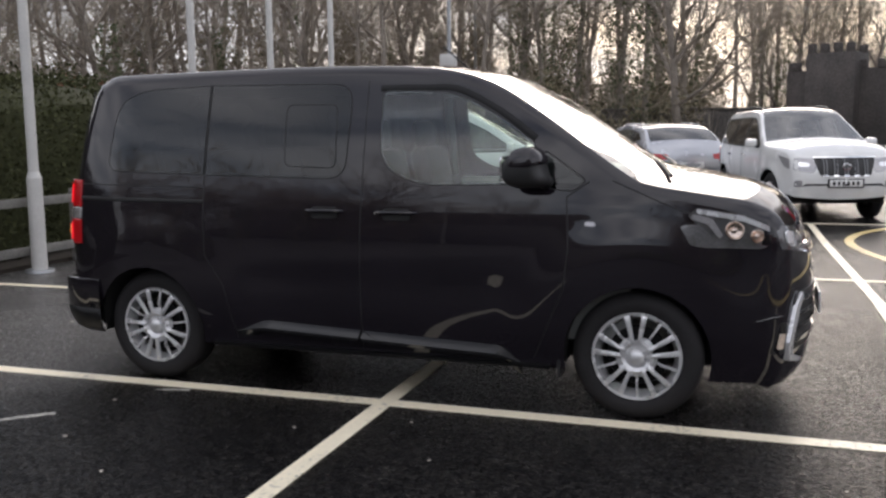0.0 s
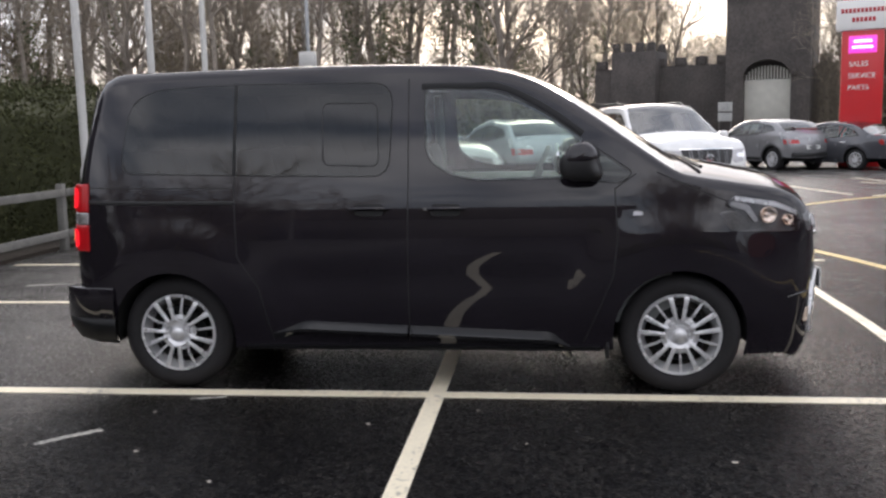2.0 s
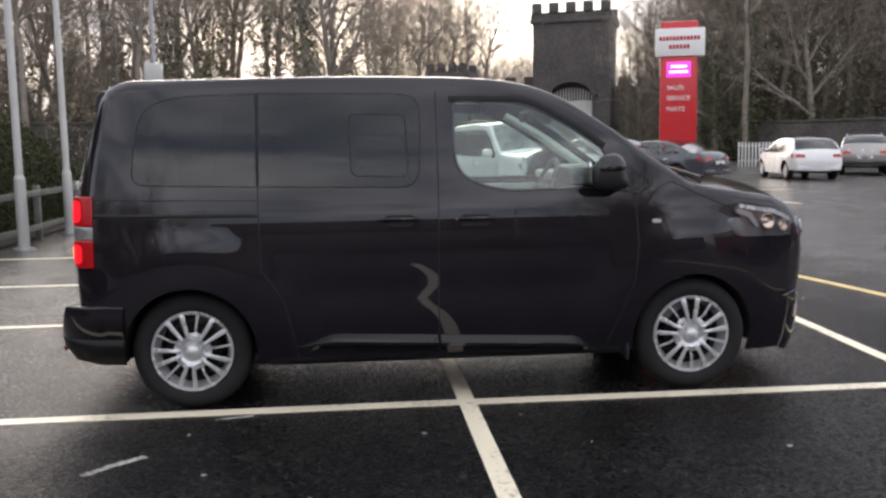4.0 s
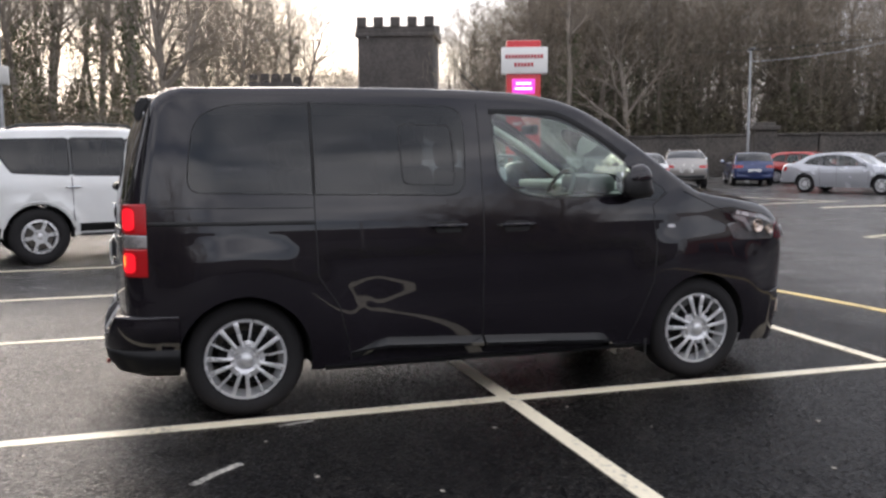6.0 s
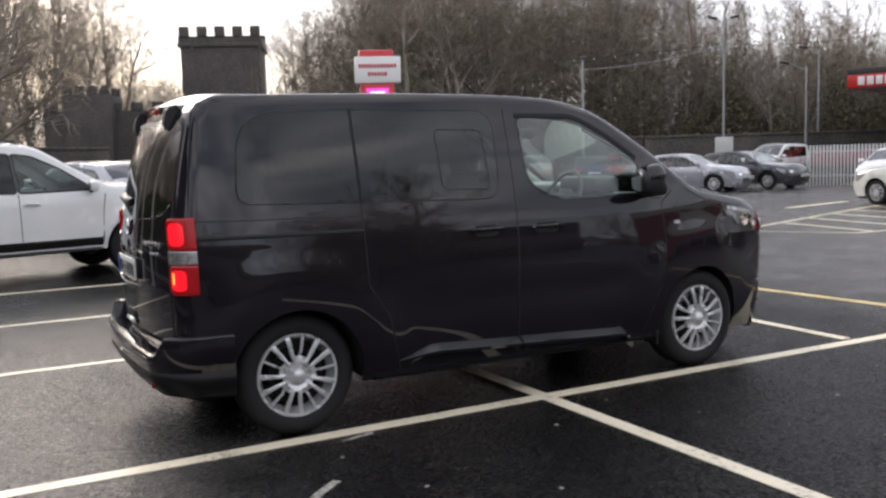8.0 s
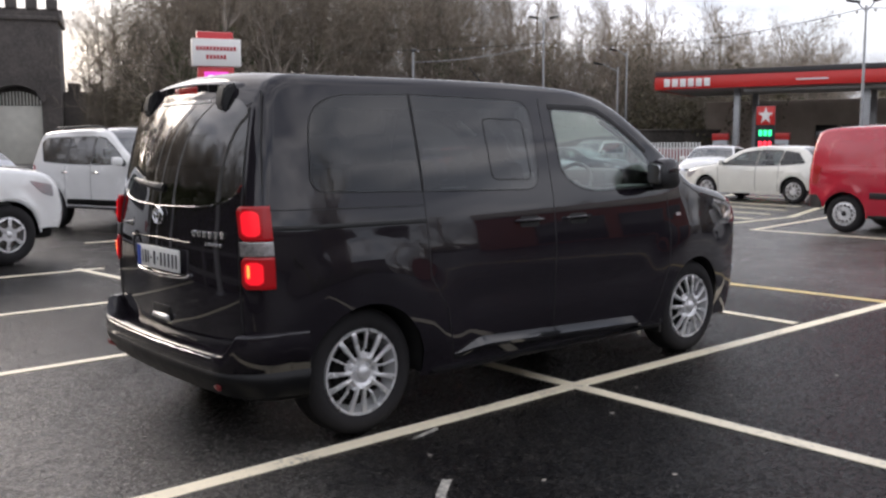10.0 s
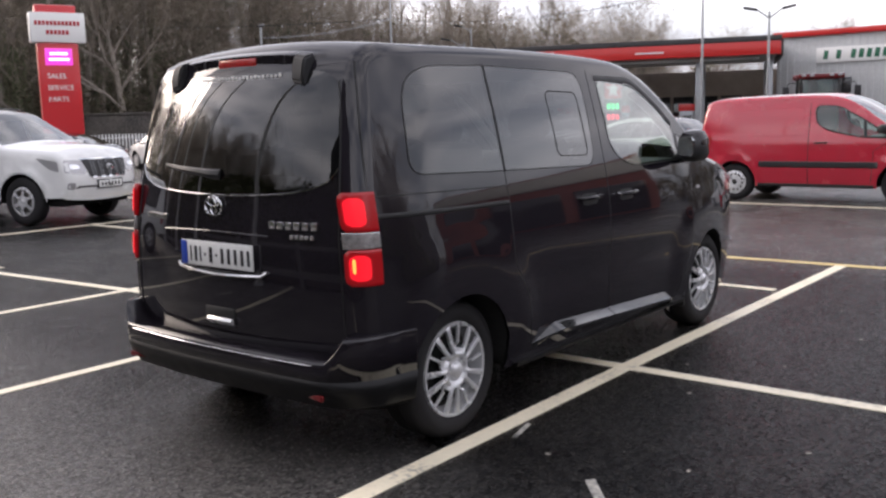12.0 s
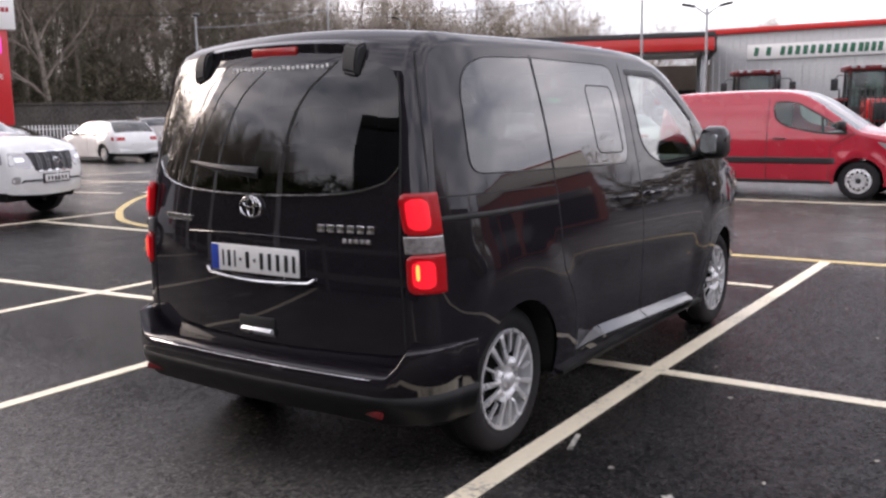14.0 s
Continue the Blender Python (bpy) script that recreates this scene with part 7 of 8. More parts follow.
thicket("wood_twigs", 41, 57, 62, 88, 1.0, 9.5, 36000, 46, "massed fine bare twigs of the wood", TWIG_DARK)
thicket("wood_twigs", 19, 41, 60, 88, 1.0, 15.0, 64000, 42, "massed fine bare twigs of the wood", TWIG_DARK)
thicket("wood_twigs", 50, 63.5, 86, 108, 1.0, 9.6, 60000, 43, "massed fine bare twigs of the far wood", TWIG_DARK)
undergrowth("undergrowth", 19, 58, 70, 90, 9.5, 60000, 0.15, 37, SHADE_LEAVES, "tall ivy-clad thicket in the wood")

# ---- castle gatehouse and walls ----
gate = thing("castle_gatehouse", "dark stone castle gatehouse with battlements and a pale gate", "gatehouse", m=pose(24.0, 92.5, 0, 0, 0, -22) @ Matrix.Scale(1.47, 4))
TW, TD, TH = 5.5, 5.0, 9.4


def stone_part(name, c, s, bevel=0.05):
    bm = bmesh.new()
    box(bm, c, s, bevel)
    return part(name, bm, STONE, gate)


def arch_poly(w, h, n=14):
    return [(-w / 2, 0), (-w / 2, h - w * 0.38)] + [(-w / 2 * math.cos(math.pi * k / n), h - w * 0.38 + w * 0.38 * math.sin(math.pi * k / n)) for k in range(1, n)] + [(w / 2, h - w * 0.38), (w / 2, 0)]


DW, DH = 3.05, 5.15
outer = [(-TW / 2, 0), (-TW / 2, TH), (TW / 2, TH), (TW / 2, 0)]
ar = arch_poly(DW, DH)
front_poly = [(-TW / 2, 0), (-TW / 2, TH), (TW / 2, TH), (TW / 2, 0)] + ar[::-1]
bm = bmesh.new()
v, f = sheet(dense(front_poly, 0.6), [], 0.7)
A = [bm.verts.new((x, -TD / 2, z)) for x, z in v]
for t in f:
    bm.faces.new([A[i] for i in t])
bmesh.ops.recalc_face_normals(bm, faces=bm.faces[:])
ext = bmesh.ops.extrude_face_region(bm, geom=bm.faces[:])
bmesh.ops.translate(bm, vec=(0, 0.8, 0), verts=[q for q in ext["geom"] if isinstance(q, bmesh.types.BMVert)])
bmesh.ops.recalc_face_normals(bm, faces=bm.faces[:])
part("front_wall", bm, STONE, gate, smooth=0)
stone_part("tower_core", (0, 0.9, TH / 2), (TW - 0.06, TD - 1.7, TH), 0.05)
stone_part("cornice", (0, 0, TH + 0.1), (TW + 0.35, TD + 0.35, 0.28))
stone_part("parapet", (0, 0, TH + 0.45), (TW + 0.25, TD + 0.25, 0.5))
for i in range(5):
    stone_part("merlon", (-TW / 2 + 0.30 + i * (TW - 0.6) / 4, -TD / 2 - 0.02, TH + 1.0), (0.68, 0.45, 0.72))
    stone_part("merlon", (-TW / 2 + 0.30 + i * (TW - 0.6) / 4, TD / 2, TH + 1.0), (0.68, 0.45, 0.72))
bm = bmesh.new()
ao = arch_poly(DW + 0.7, DH + 0.45)
prism(bm, ao[1:-1] + arch_poly(DW + 0.02, DH)[1:-1][::-1], -0.22, lambda u, v, w: Vector((u, -TD / 2 + w, v)))
part("arch_moulding", bm, STONE, gate)
GATE_PAINT = material("pale_gate_paint", (0.56, 0.55, 0.49), 0.6, 0.0, 0.12, 2, 20, 0.1)
bm = bmesh.new()
box(bm, (0, -TD / 2 + 0.45, 1.92), (DW, 0.10, 3.84), 0.01)
gd = part("gate_leaf", bm, GATE_PAINT, gate, "pale painted gate")
for k in range(15):
    bm = bmesh.new()
    u = -DW / 2 + 0.1 + k * (DW - 0.2) / 14
    box(bm, (u, -TD / 2 + 0.42, 3.90 + 0.42 * math.sqrt(max(0.05, 1 - (u / (DW / 2)) ** 2))), (0.10, 0.05, 0.92 * math.sqrt(max(0.05, 1 - (u / (DW / 2)) ** 2))), 0.01)
    part("gate_paling", bm, GATE_PAINT, gd)
for sx, x0, x1, h in ((-1, -TW / 2, -13.0, 5.2), (1, TW / 2, 10.0, 4.9)):
    stone_part("curtain_wall", ((x0 + x1) / 2, 0.3, h / 2), (abs(x1 - x0), 0.9, h))
    k = 0
    while abs(x0) + 0.6 + k * 1.5 < abs(x1) - 0.4:
        stone_part("merlon", (sx * (abs(x0) + 0.7 + k * 1.5), 0.0, h + 0.28), (0.8, 0.5, 0.62))
        k += 1
for tx, tw, th in ((-9.6, 3.3, 6.3), (11.2, 4.6, 6.9)):
    stone_part("side_tower", (tx, 0.2, th / 2), (tw, tw, th))
    for i in range(4):
        for dy in (-tw / 2 + 0.2, tw / 2 - 0.2):
            stone_part("merlon", (tx - tw / 2 + 0.35 + i * (tw - 0.7) / 3, 0.2 + dy, th + 0.3), (0.55, 0.4, 0.65))
NOTICE = material("white_notice_board", (0.55, 0.55, 0.53), 0.5, 0.0, 0.1, 4, 60, 0.02)
for nm, c, s in (("notice_board", (-2.55, -TD / 2 - 0.9, 2.05), (0.95, 0.06, 0.62)), ("notice_board", (-2.55, -TD / 2 - 0.9, 1.35), (0.95, 0.06, 0.55))):
    ob = thing("notice_board", "white notice board with unreadable grey rows by the gate", "sign", "notice boards", gate.matrix_world.copy())
    bm = bmesh.new()
    box(bm, c, s, 0.01)
    part("board", bm, NOTICE, ob)
    for k in range(3):
        bm = bmesh.new()
        box(bm, (c[0], c[1] - 0.034, c[2] + 0.17 - 0.15 * k), (0.72 - 0.1 * k, 0.006, 0.06), 0.002)
        part("text_bar", bm, GALV, ob)
    for dx in (-0.4, 0.4):
        bm = bmesh.new()
        rod(bm, (c[0] + dx, c[1] + 0.05, 0), (c[0] + dx, c[1] + 0.05, c[2] + 0.2), 0.03, 0.03, 8)
        part("post", bm, GALV, ob)


def long_wall(name, pts, h, thick, label):
    """An estate wall of coped stone along a line."""
    ob = thing(name, label, "wall", kind="structure")
    for i, (a, b) in enumerate(zip(pts, pts[1:])):
        a, b = Vector((*a, 0)), Vector((*b, 0))
        d = b - a
        m = pose(*((a + b) / 2), 0, 0, math.degrees(math.atan2(d.y, d.x)))
        bm = bmesh.new()
        box(bm, (0, 0, h / 2), (d.length + 0.05, thick, h), 0.03)
        o = part("wall_length", bm, STONE_DARK, ob)
        o.matrix_basis = m
        bm = bmesh.new()
        box(bm, (0, 0, h + 0.07), (d.length + 0.05, thick + 0.16, 0.15), 0.04)
        o = part("coping", bm, STONE_DARK, ob)
        o.matrix_basis = m


long_wall("wall_estate_1", [(-34, 30), (-16, 40), (-4, 45.5), (5.0, 49.5)], 2.6, 0.6, "long dark stone estate wall at the wood's edge")
long_wall("wall_estate_2", [(25.0, 50.5), (30, 42.0), (33.5, 36.5), (47, 30.5), (62, 26)], 2.35, 0.6, "dark stone estate wall beyond the parked cars")
pil = thing("gate_pillar", "square dark stone gate pillar with a cap", "pillar", m=pose(29.5, 36.0, 0, 0, 0, -30))
for nm, c, s in (("shaft", (0, 0, 1.3), (1.15, 1.15, 2.6)), ("cap", (0, 0, 2.72), (1.45, 1.45, 0.24)), ("cap_top", (0, 0, 2.92), (1.0, 1.0, 0.2))):
    bm = bmesh.new()
    box(bm, c, s, 0.04)
    part(nm, bm, STONE_DARK, pil)

# ---- dealer's pylon ----
SIGN_RED = material("red_sign_panel", (0.55, 0.015, 0.02), 0.35, 0.0, 0.05, 2, 40, 0.0, coat=0.3)
SIGN_WHITE = material("white_sign_panel", (0.78, 0.77, 0.75), 0.4, 0.0, 0.04, 2, 40, 0.0)
RED_INK = material("red_sign_letters", (0.42, 0.02, 0.03), 0.4, 0.0, 0.05, 4, 40, 0.0)
pylon = thing("sign_pylon", "tall red sign pylon with a white head board and lit screen", "sign", m=pose(10.55, 24.2, 0, 0, 0, -21))
bm = bmesh.new()
box(bm, (0, 0, 2.70), (1.22, 0.34, 5.40), 0.05)
part("column", bm, SIGN_RED, pylon, "red sign column")
bm = bmesh.new()
box(bm, (0.03, -0.02, 4.70), (1.62, 0.46, 0.92), 0.03)
head = part("head_board", bm, SIGN_WHITE, pylon, "white head board with red bars")
for i in range(12):
    bm = bmesh.new()
    box(bm, (-0.60 + i * 0.112, -0.256, 4.83), (0.082, 0.012, 0.135), 0.004)
    part("letter_bar", bm, RED_INK, head)
for i in range(6):
    bm = bmesh.new()
    box(bm, (-0.28 + i * 0.115, -0.256, 4.55), (0.085, 0.012, 0.135), 0.004)
    part("letter_bar", bm, RED_INK, head)
bm = bmesh.new()
box(bm, (0.0, -0.185, 3.80), (0.80, 0.04, 0.52), 0.01)
scr = part("screen", bm, glowing("lit_screen", (0.62, 0.05, 0.42), 0.8), pylon, "lit magenta screen")
for k, wd in enumerate((0.52, 0.60)):
    bm = bmesh.new()
    box(bm, (0.0, -0.208, 3.90 - 0.18 * k), (wd, 0.008, 0.08), 0.002)
    part("screen_text", bm, glowing("lit_screen_text", (0.95, 0.75, 0.95), 1.0), scr)
for k, w in enumerate(("SALES", "SERVICE", "PARTS")):
    me = lettering(w, 0.215, 0.006)
    me.materials.append(SIGN_WHITE)
    o = shared("word", me, pylon, pose((-0.10, 0.0, -0.09)[k], -0.185, 3.20 - 0.36 * k, 90, 0, 0))
    tagged(o, "white letters " + w)

# ---- fuel station canopy ----
CANOPY_RED = material("red_canopy_fascia", (0.56, 0.022, 0.018), 0.35, 0.0, 0.05, 1, 20, 0.0, coat=0.2)
CANOPY_DARK = material("dark_canopy_edge", (0.035, 0.032, 0.032), 0.5, 0.0, 0.2, 1, 12, 0.05)
CANOPY_PALE = material("pale_canopy_ceiling", (0.48, 0.48, 0.46), 0.6, 0.0, 0.12, 1, 12, 0.03)
ca, cb = Vector((40.2, 27.6, 0)), Vector((45.6, 13.2, 0))
dd = (cb - ca)
can = thing("fuel_canopy", "flat fuel station canopy with a red fascia and dark edge", "canopy", m=pose(*ca, 0, 0, math.degrees(math.atan2(dd.y, dd.x))))
LEN = dd.length
for nm, c, s, mt in (("fascia", (LEN / 2, 0, 5.02), (LEN, 0.25, 0.72), CANOPY_RED), ("fascia_edge", (LEN / 2, 0.02, 5.52), (LEN + 0.1, 0.35, 0.30), CANOPY_DARK), ("end_fascia", (-0.02, 4.5, 5.02), (0.25, 8.8, 0.72), CANOPY_RED),
                     ("end_fascia", (LEN + 0.02, 4.5, 5.02), (0.25, 8.8, 0.9), CANOPY_DARK), ("roof_slab", (LEN / 2, 4.5, 5.35), (LEN, 9.0, 0.35), CANOPY_DARK), ("soffit", (LEN / 2, 4.5, 4.72), (LEN - 0.3, 8.6, 0.08), CANOPY_PALE),
                     ("light_trough", (LEN * 0.62, 0.9, 4.52), (LEN * 0.62, 0.5, 0.16), CANOPY_PALE)):
    bm = bmesh.new()
    box(bm, c, s, 0.02)
    part(nm, bm, mt, can)
for x in (LEN * 0.28, LEN * 0.72, LEN - 0.5):
    for y in (1.4, 7.4):
        bm = bmesh.new()
        box(bm, (x, y, 2.35), (0.34, 0.34, 4.7), 0.03)
        part("column", bm, GALV, can)
bm = bmesh.new()
for i in range(6):
    box(bm, (0.65 + i * 0.45, -0.14, 5.02), (0.34, 0.03, 0.46), 0.01)
part("name_blocks", bm, SIGN_WHITE, can, "row of white letter-sized blocks")
bm = bmesh.new()
box(bm, (LEN * 0.55, -0.14, 4.98), (1.6, 0.02, 0.08), 0.005)
part("name_strip", bm, SIGN_WHITE, can)
# added wall in place of the brown woods beyond the canopy
backing = thing("wood_backing", "brown wall with dark panes, standing in for woods behind the canopy", "shop", m=can.matrix_world.copy())
bm = bmesh.new()
box(bm, (LEN * 0.55, 11.5, 2.15), (LEN * 1.0, 4.0, 4.3), 0.05)
part("backing_wall", bm, material("brown_backing_wall", (0.30, 0.25, 0.21), 0.8, 0.0, 0.25, 1, 14, 0.1), backing)
for i in range(5):
    bm = bmesh.new()
    box(bm, (LEN * 0.54 + i * 1.5, 9.46, 1.6), (1.3, 0.06, 2.2), 0.01)
    part("backing_pane", bm, BLACK_GLOSS, backing)
for px, py in ((3.2, 2.6), (6.6, 2.6), (10.4, 2.6), (12.6, 5.6)):
    pm = can.matrix_world @ pose(px, py, 0)
    pump = thing("fuel_pump", "grey and red fuel pump with a dark display", "fuel pump", "fuel pumps", pm)
    for nm, c, s, mt in (("cabinet", (0, 0, 0.9), (0.85, 0.5, 1.7), GALV), ("top_sign", (0, 0, 1.95), (0.95, 0.45, 0.4), CANOPY_RED), ("display", (0, -0.26, 1.3), (0.6, 0.03, 0.4), BLACK_GLOSS), ("plinth", (0, 0, 0.08), (1.4, 0.9, 0.16), CANOPY_PALE)):
        bm = bmesh.new()
        box(bm, c, s, 0.03)
        part(nm, bm, mt, pump)
price = thing("price_sign", "dark price sign with red star panel and lit price rows", "sign", m=pose(33.8, 17.0, 0, 0, 0, -60) @ Matrix.Diagonal((0.8, 0.8, 1.0, 1.0)))
for nm, c, s, mt in (("post", (-0.35, 0, 0.8), (0.10, 0.10, 1.6), GALV), ("post", (0.35, 0, 0.8), (0.10, 0.10, 1.6), GALV), ("board", (0, 0, 2.15), (1.05, 0.22, 2.15), BLACK_PLASTIC)):
    bm = bmesh.new()
    box(bm, c, s, 0.02)
    part(nm, bm, mt, price)
bm = bmesh.new()
st = [(0.40 * (1 if k % 2 == 0 else 0.42) * math.sin(math.pi * k / 5), 0.40 * (1 if k % 2 == 0 else 0.42) * math.cos(math.pi * k / 5)) for k in range(10)]
prism(bm, st, -0.02, lambda u, v, w: Vector((u, -0.13 + w, 2.78 + v)))
part("star", bm, SIGN_WHITE, price, "white outlined star")
bm = bmesh.new()
box(bm, (0, -0.10, 2.78), (0.98, 0.05, 0.82), 0.01)
part("star_panel", bm, CANOPY_RED, price)
for z, c in ((2.0, (0.02, 0.8, 0.25)), (1.5, (0.9, 0.03, 0.05))):
    bm = bmesh.new()
    for k in range(3):
        box(bm, (-0.25 + 0.25 * k, -0.125, z), (0.17, 0.03, 0.26), 0.01)
    part("price_row", bm, glowing("lit_price_%d" % round(z * 10), c, 1.6), price)

# ---- machinery dealer's shed ----
SHED = material("grey_metal_cladding", (0.52, 0.525, 0.52), 0.55, 0.2, 0.1, 0.5, 8, 0.05)
shed = thing("dealer_shed", "grey clad machinery shed with red roof edge and name board", "shed", m=pose(51.0, 15.2, 0, 0, 0, -90))
bm = bmesh.new()
box(bm, (17, 7.0, 2.95), (34, 14, 5.9), 0.03)
part("shed_wall", bm, SHED, shed)
RIB = bmesh.new()
box(RIB, (0, 0, 2.95), (0.10, 0.05, 5.85), 0.015)
rib_me = finish("cladding_rib", RIB, SHED)
for k in range(84):
    shared("cladding_rib", rib_me, shed, pose(0.2 + 0.4 * k, -0.02, 0))
for nm, c, s, mt in (("roof_edge", (17, -0.06, 6.05), (34.4, 0.35, 0.32), CANOPY_RED), ("name_board", (6.1, -0.12, 4.75), (7.6, 0.10, 0.86), SIGN_WHITE), ("door", (16, -0.06, 1.9), (4.5, 0.12, 3.8), CANOPY_PALE)):
    bm = bmesh.new()
    box(bm, c, s, 0.02)
    p0 = part(nm, bm, mt, shed)
    if nm == "name_board":
        GREEN = material("green_sign_letters", (0.025, 0.14, 0.075), 0.4, 0.0, 0.1, 3, 30, 0.0)
        for x, wd in [(-3.25, 0.24), (-2.55, 0.26)] + [(-1.75 + 0.42 * k, 0.25) for k in range(11)] + [(2.75, 0.22), (3.10, 0.22), (3.45, 0.24)]:
            bm = bmesh.new()
            box(bm, (6.1 + x, -0.18, 4.75), (wd, 0.02, 0.50), 0.006, pose(0, 0, 0, 0, 8, 0))
            part("letter_bar", bm, GREEN, p0)
for k, x in enumerate((2.2, 4.0, 8.6, 10.6)):
    bm = bmesh.new()
    box(bm, (x, -0.08, 3.0), (0.55, 0.08, 0.9), 0.02)
    part("window", bm, BLACK_GLOSS, shed)


def tractor(m):
    ob = thing("tractor", "red farm tractor with a glazed cab and mirror arms", "tractor", "parked tractors", m)
    TR = paint("red_tractor_paint", (0.40, 0.02, 0.018))
    for nm, c, s, mt, bv in (("bonnet", (1.15, 0, 1.35), (1.9, 0.75, 0.85), TR, 0.12), ("chassis", (0.3, 0, 0.85), (3.2, 0.5, 0.4), DARK_METAL, 0.05), ("cab_roof", (-0.35, 0, 2.86), (1.75, 1.65, 0.20), RED_DARK, 0.07), ("cab_floor", (-0.35, 0, 1.35), (1.4, 1.35, 0.3), BLACK_PLASTIC, 0.05),
                             ("front_grille", (2.12, 0, 1.32), (0.06, 0.55, 0.6), BLACK_PLASTIC, 0.02), ("seat", (-0.5, 0, 1.75), (0.5, 0.5, 0.7), SEAT, 0.08)):
        bm = bmesh.new()
        box(bm, c, s, bv)
        part(nm, bm, mt, ob)
    for sx in (-1.05, 0.32):
        for sy in (-0.72, 0.72):
            bm = bmesh.new()
            rod(bm, (sx, sy, 1.4), (sx * 0.92, sy * 0.94, 2.80), 0.045, 0.04, 8)
            part("cab_post", bm, BLACK_PLASTIC, ob)
    for c, s in (((0.30, 0, 2.1), (0.01, 1.36, 1.3)), ((-1.0, 0, 2.1), (0.01, 1.36, 1.3)), ((-0.35, 0.70, 2.1), (1.25, 0.01, 1.3)), ((-0.35, -0.70, 2.1), (1.25, 0.01, 1.3))):
        bm = bmesh.new()
        box(bm, c, s, 0.002)
        part("cab_glass", bm, CARGLASS, ob)
    for s in (-1, 1):
        bm = bmesh.new()
        box(bm, (-0.75, s * 0.95, 1.75), (1.3, 0.55, 0.10), 0.04)
        part("mudguard", bm, TR, ob)
        bm = bmesh.new()
        tube(bm, [(0.35, s * 0.75, 2.6), (0.5, s * 1.15, 2.62), (0.5, s * 1.25, 2.5)], 0.02, 6)
        ma = part("mirror_arm", bm, BLACK_PLASTIC, ob)
        bm = bmesh.new()
        box(bm, (0.5, s * 1.28, 2.28), (0.08, 0.24, 0.42), 0.03)
        part("mirror", bm, BLACK_PLASTIC, ma)
        for k in range(2):
            bm = bmesh.new()
            box(bm, (0.54, s * (0.35 + 0.3 * k), 2.90), (0.08, 0.16, 0.11), 0.02)
            part("work_lamp", bm, CLEAR_LENS, ob)
        for x, r, w in ((-0.85, 0.88, 0.5), (1.55, 0.62, 0.4)):
            bm = bmesh.new()
            lathe(bm, [(r * 0.55, 0.02), (r * 0.6, 0), (r * 0.93, 0.01), (r, 0.06), (r, w - 0.06), (r * 0.93, w), (r * 0.55, w - 0.02)], 32, "Y", (x, s * 0.95 - w / 2, r))
            wh = part("tyre", bm, RUBBER, ob)
            bm = bmesh.new()
            lathe(bm, [(r * 0.56, 0.05), (r * 0.5, 0.10), (r * 0.2, 0.12), (0.0, 0.10), (0.0, w - 0.1), (r * 0.2, w - 0.12), (r * 0.56, w - 0.05)], 24, "Y", (x, s * 0.95 - w / 2, r))
            part("rim", bm, TR, wh)
    return ob


tr0 = tractor(on_ground(32.0, 7.2, 205))
copy_thing(tr0, on_ground(31.5, 3.0, 200))
copy_thing(tr0, on_ground(32.5, -1.5, 200))

# ---- fences, lamps and cables ----
PALE_STEEL = material("white_steel_paling", (0.60, 0.60, 0.58), 0.5, 0.1, 0.1, 3, 30, 0.05)


def paling(name, a, b, h, gap, mat, label, wide=0.05):
    ob = thing(name, label, "fence", "paling fences")
    a, b = Vector((*a, 0)), Vector((*b, 0))
    d = b - a
    n = int(d.length / gap)
    ang = math.degrees(math.atan2(d.y, d.x))
    bm = bmesh.new()
    box(bm, (0, 0, h / 2), (wide, 0.025, h), 0.006)
    me = finish("paling", bm, mat)
    for k in range(n + 1):
        p = a + d * (k / n)
        shared("paling", me, ob, pose(p.x, p.y, 0.0, 0, 0, ang))
    for z in (0.25 * h, 0.85 * h):
        bm = bmesh.new()
        rod(bm, (a.x, a.y, z), (b.x, b.y, z), 0.025, 0.025, 6)
        part("fence_rail", bm, mat, ob)
    return ob


paling("paling_fence", (19.0, 38.5), (22.5, 37.5), 1.25, 0.16, PALE_STEEL, "low white paling fence by the gatehouse", 0.07)
paling("paling_fence", (27.5, 19.8), (28.5, 16.9), 1.6, 0.13, PALE_STEEL, "tall white steel paling fence beside the fuel station", 0.07)
paling("paling_fence", (28.2, 3.4), (28.6, -4.0), 2.1, 0.16, BLACK_PLASTIC, "tall dark steel paling fence before the tractors", 0.05)


trailer = thing("farm_trailer", "low dark red farm trailer behind the paling fence", "trailer", m=pose(33.2, 21.6, 0, 0, 0, -58))
bm = bmesh.new()
box(bm, (0, 0, 1.0), (3.9, 1.7, 0.62), 0.05)
for k in range(7):
    box(bm, (-1.8 + 0.6 * k, -0.88, 1.0), (0.07, 0.05, 0.60), 0.01)
part("body", bm, material("dark_red_farm_paint", (0.22, 0.025, 0.035), 0.5, 0.0, 0.25, 3, 30, 0.1), trailer)
bm = bmesh.new()
box(bm, (0.3, 0, 0.62), (4.8, 0.9, 0.14), 0.02)
part("chassis", bm, DARK_METAL, trailer)
for s in (-1, 1):
    bm = bmesh.new()
    lathe(bm, [(0.0, -0.02), (0.20, 0.0), (0.36, -0.01), (0.38, 0.06), (0.38, 0.20), (0.30, 0.24)], 28)
    bmesh.ops.transform(bm, matrix=pose(-0.3, s * 0.86, 0.38, 0, 0, 0 if s < 0 else 180), verts=bm.verts[:])
    part("wheel", bm, RUBBER, trailer)


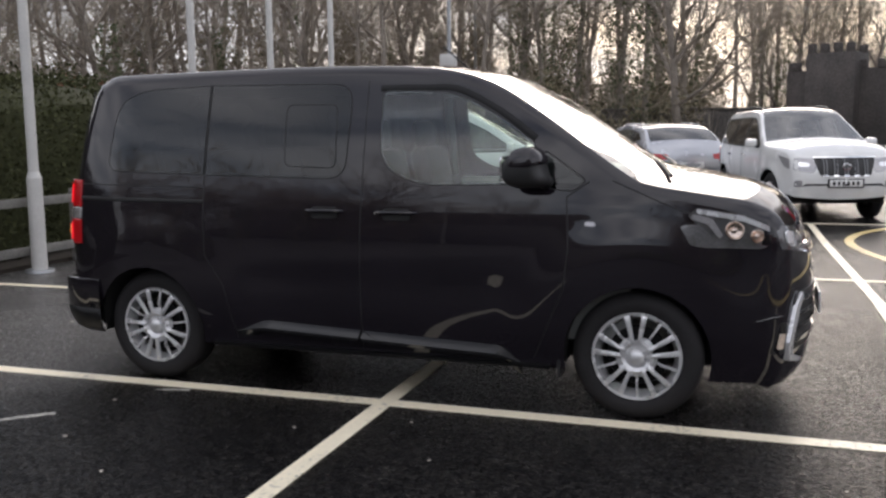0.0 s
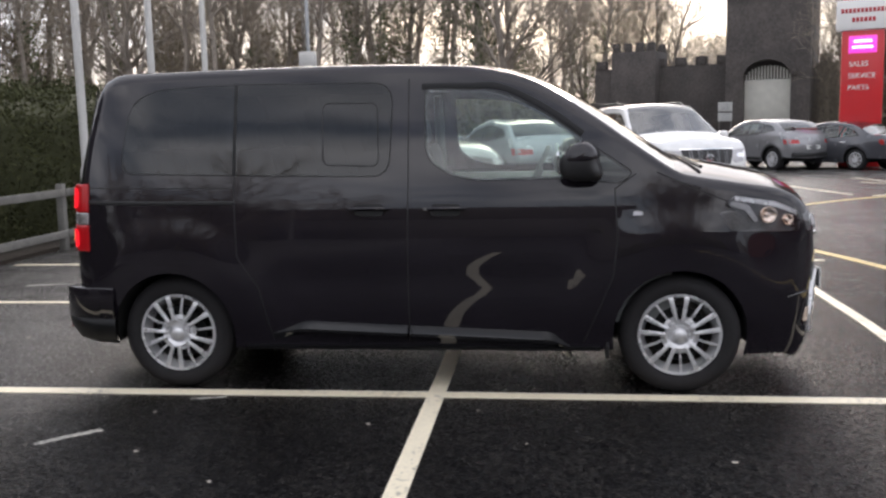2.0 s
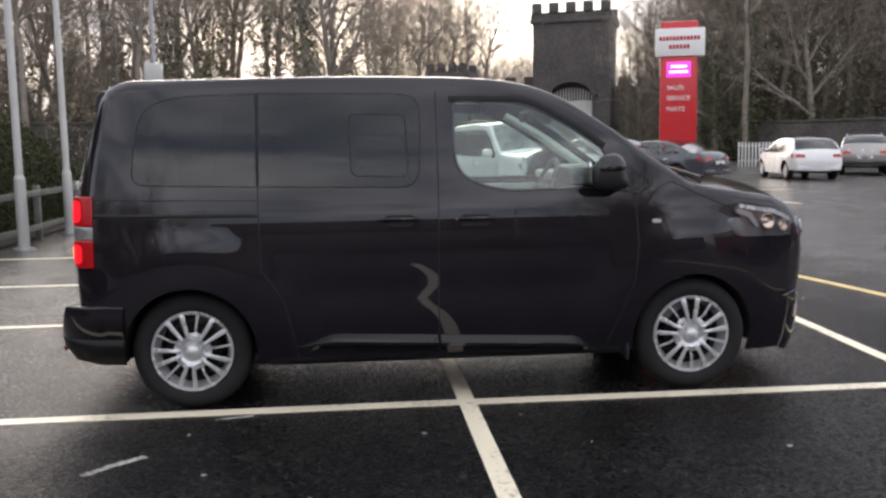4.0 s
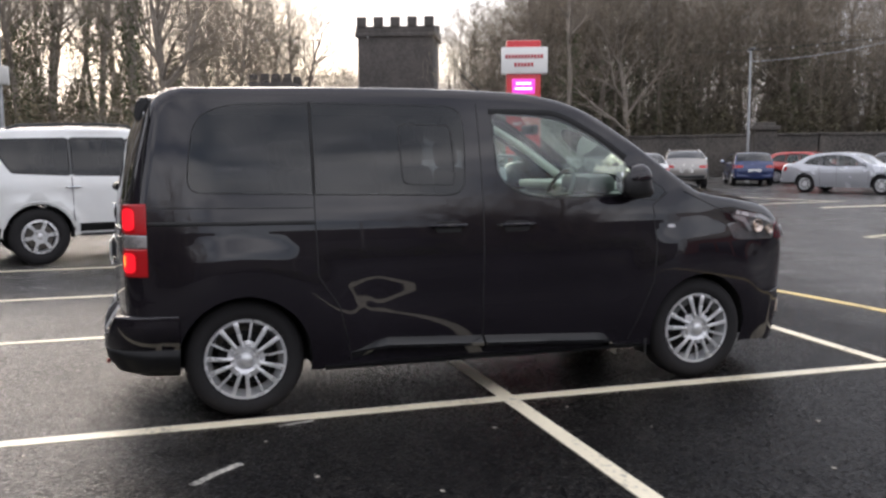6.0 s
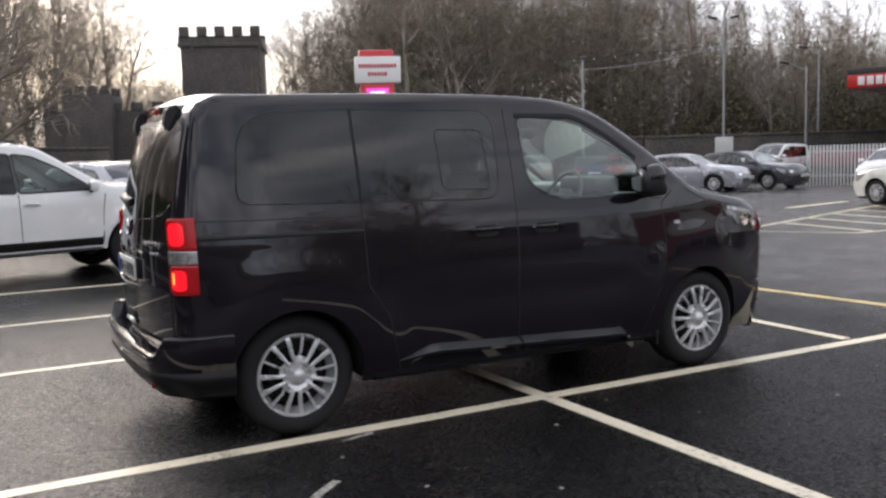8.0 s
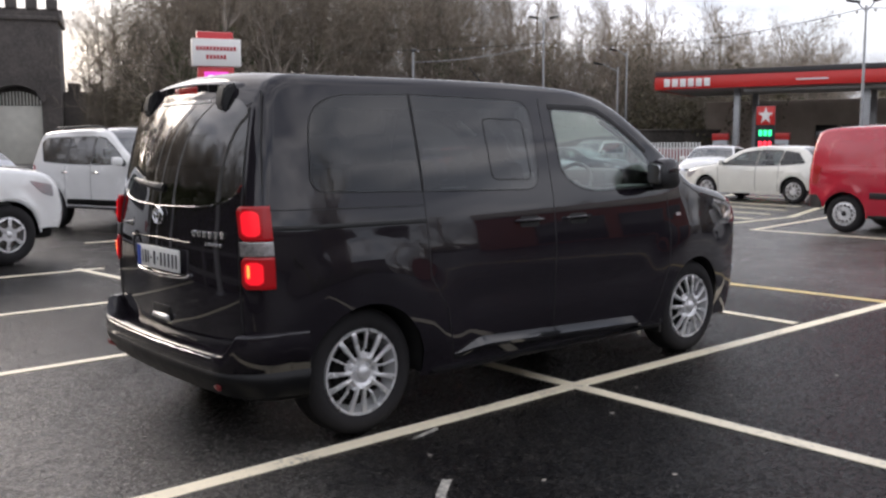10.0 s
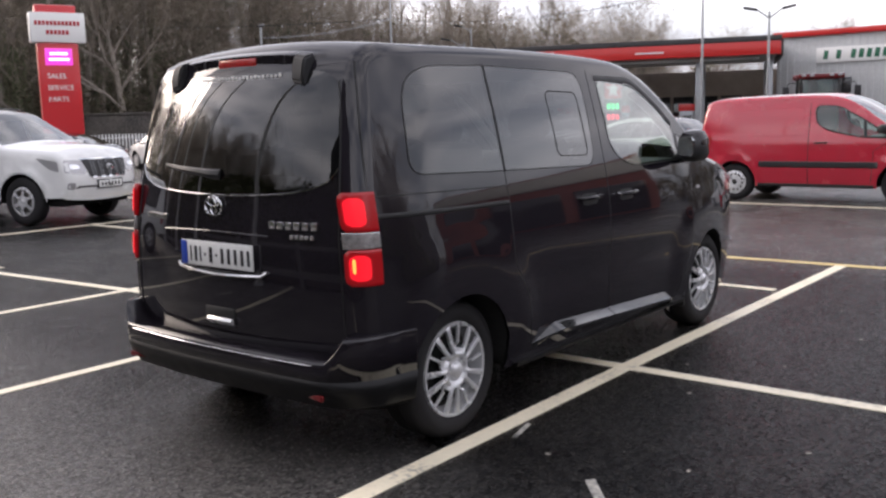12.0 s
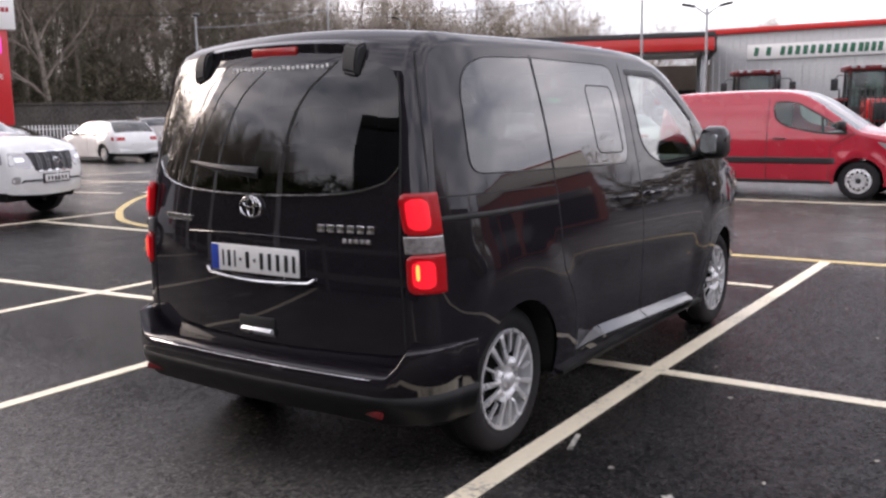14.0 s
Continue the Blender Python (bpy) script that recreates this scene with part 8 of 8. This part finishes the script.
def lamp_post(x, y, h, heads, label, turn=0, r=0.06):
    ob = thing("lamp_post", label, "lamp post", "lamp posts", pose(x, y, 0, 0, 0, turn))
    bm = bmesh.new()
    rod(bm, (0, 0, 0), (0, 0, h), r * 1.25, r * 0.75, 12)
    part("pole", bm, GALV, ob)
    bm = bmesh.new()
    rod(bm, (0, 0, 0), (0, 0, 1.0), r * 1.7, r * 1.6, 12)
    part("pole_foot", bm, GALV, ob)
    for dx, dz in heads:
        bm = bmesh.new()
        tube(bm, [(0, 0, h - 0.25), (dx * 0.4, 0, h - 0.03), (dx * 0.75, 0, h + dz)], 0.03, 6)
        arm = part("arm", bm, GALV, ob)
        bm = bmesh.new()
        box(bm, (dx, 0, h + dz), (0.55, 0.26, 0.10), 0.035, pose(0, 0, 0, 0, -12 if dx > 0 else 12, 0))
        part("lamp_head", bm, BLACK_PLASTIC, arm)
    return ob


lamp_post(25.65, 32.1, 6.3, ((0.25, 0.12),), "slim grey pole with a small lamp head", 40)
lamp_post(36.6, 33.2, 9.0, ((0.6, 0.1), (-0.6, 0.1)), "tall grey lamp post with two heads and cameras", -40)
lamp_post(45.0, 33.5, 7.6, ((-0.9, 0.15),), "grey street lamp with one arm", -40)
lamp_post(33.6, 12.6, 7.1, ((0.5, 0.2), (-0.5, 0.2)), "grey lamp post with twin heads over the forecourt", -70)
lamp_post(33.2, 9.6, 5.6, ((0.75, 0.15), (-0.75, 0.15)), "grey lamp post with two flat heads", -70)
lamp_post(40.4, 30.6, 6.2, ((-1.2, 0.2),), "grey street lamp beyond the canopy", -40)
lamp_post(-5.3, 17.1, 8.5, (), "thin grey pole with a small box on it", 0, 0.05)
lamp_post(-14.7, 52.0, 13.0, (), "thin far grey pole", 0, 0.09)
for bx, by, bz, s in ((-5.3, 17.02, 3.30, (0.42, 0.2, 0.42)),):
    bm = bmesh.new()
    box(bm, (bx, by, bz), s, 0.03)
    solo("junction_box", bm, WHITE_POLE, "small white box fixed to a thin pole", "box")
bm = bmesh.new()
box(bm, (36.45, 33.0, 1.75), (1.0, 0.08, 1.1), 0.02, pose(0, 0, 0, 0, 0, -40))
solo("notice_sign", bm, NOTICE, "plain white notice sign on the tall lamp post", "sign")


def cable(a, b, sag, r, bulbs, label):
    ob = thing("light_string" if bulbs else "cable", label, "cable", "overhead cables")
    a, b = Vector(a), Vector(b)
    P = [a.lerp(b, t) - Vector((0, 0, sag * 4 * t * (1 - t))) for t in np.linspace(0, 1, 25)]
    bm = bmesh.new()
    tube(bm, P, r, 5)
    part("wire", bm, BLACK_PLASTIC if bulbs else GALV, ob)
    if bulbs:
        bm = bmesh.new()
        lathe(bm, [(0, -0.16), (0.05, -0.12), (0.06, -0.07), (0.03, 0.0)], 8, "Z")
        me = finish("bulb", bm, WHITE_POLE)
        for k in range(bulbs):
            p = a.lerp(b, (k + 0.5) / bulbs) - Vector((0, 0, sag * 4 * ((k + 0.5) / bulbs) * (1 - (k + 0.5) / bulbs)))
            shared("bulb", me, ob, Matrix.Translation(p))
    return ob


cable((25.65, 32.1, 5.8), (36.6, 33.2, 7.6), 0.25, 0.018, 0, "thin pale cable slung between two poles")
cable((36.6, 33.2, 7.6), (33.6, 12.6, 7.0), 0.7, 0.014, 26, "string of small bulbs between lamp posts")
cable((33.6, 12.6, 7.0), (36.0, -6.0, 7.4), 0.7, 0.014, 26, "string of small bulbs over the forecourt")
cable((20.0, 88.0, 13.6), (-8.0, 70.0, 11.5), 0.8, 0.02, 20, "string of small bulbs by the gatehouse")
cable((27.5, 86.5, 13.0), (36.6, 33.2, 7.6), 1.2, 0.02, 30, "string of small bulbs by the wood")

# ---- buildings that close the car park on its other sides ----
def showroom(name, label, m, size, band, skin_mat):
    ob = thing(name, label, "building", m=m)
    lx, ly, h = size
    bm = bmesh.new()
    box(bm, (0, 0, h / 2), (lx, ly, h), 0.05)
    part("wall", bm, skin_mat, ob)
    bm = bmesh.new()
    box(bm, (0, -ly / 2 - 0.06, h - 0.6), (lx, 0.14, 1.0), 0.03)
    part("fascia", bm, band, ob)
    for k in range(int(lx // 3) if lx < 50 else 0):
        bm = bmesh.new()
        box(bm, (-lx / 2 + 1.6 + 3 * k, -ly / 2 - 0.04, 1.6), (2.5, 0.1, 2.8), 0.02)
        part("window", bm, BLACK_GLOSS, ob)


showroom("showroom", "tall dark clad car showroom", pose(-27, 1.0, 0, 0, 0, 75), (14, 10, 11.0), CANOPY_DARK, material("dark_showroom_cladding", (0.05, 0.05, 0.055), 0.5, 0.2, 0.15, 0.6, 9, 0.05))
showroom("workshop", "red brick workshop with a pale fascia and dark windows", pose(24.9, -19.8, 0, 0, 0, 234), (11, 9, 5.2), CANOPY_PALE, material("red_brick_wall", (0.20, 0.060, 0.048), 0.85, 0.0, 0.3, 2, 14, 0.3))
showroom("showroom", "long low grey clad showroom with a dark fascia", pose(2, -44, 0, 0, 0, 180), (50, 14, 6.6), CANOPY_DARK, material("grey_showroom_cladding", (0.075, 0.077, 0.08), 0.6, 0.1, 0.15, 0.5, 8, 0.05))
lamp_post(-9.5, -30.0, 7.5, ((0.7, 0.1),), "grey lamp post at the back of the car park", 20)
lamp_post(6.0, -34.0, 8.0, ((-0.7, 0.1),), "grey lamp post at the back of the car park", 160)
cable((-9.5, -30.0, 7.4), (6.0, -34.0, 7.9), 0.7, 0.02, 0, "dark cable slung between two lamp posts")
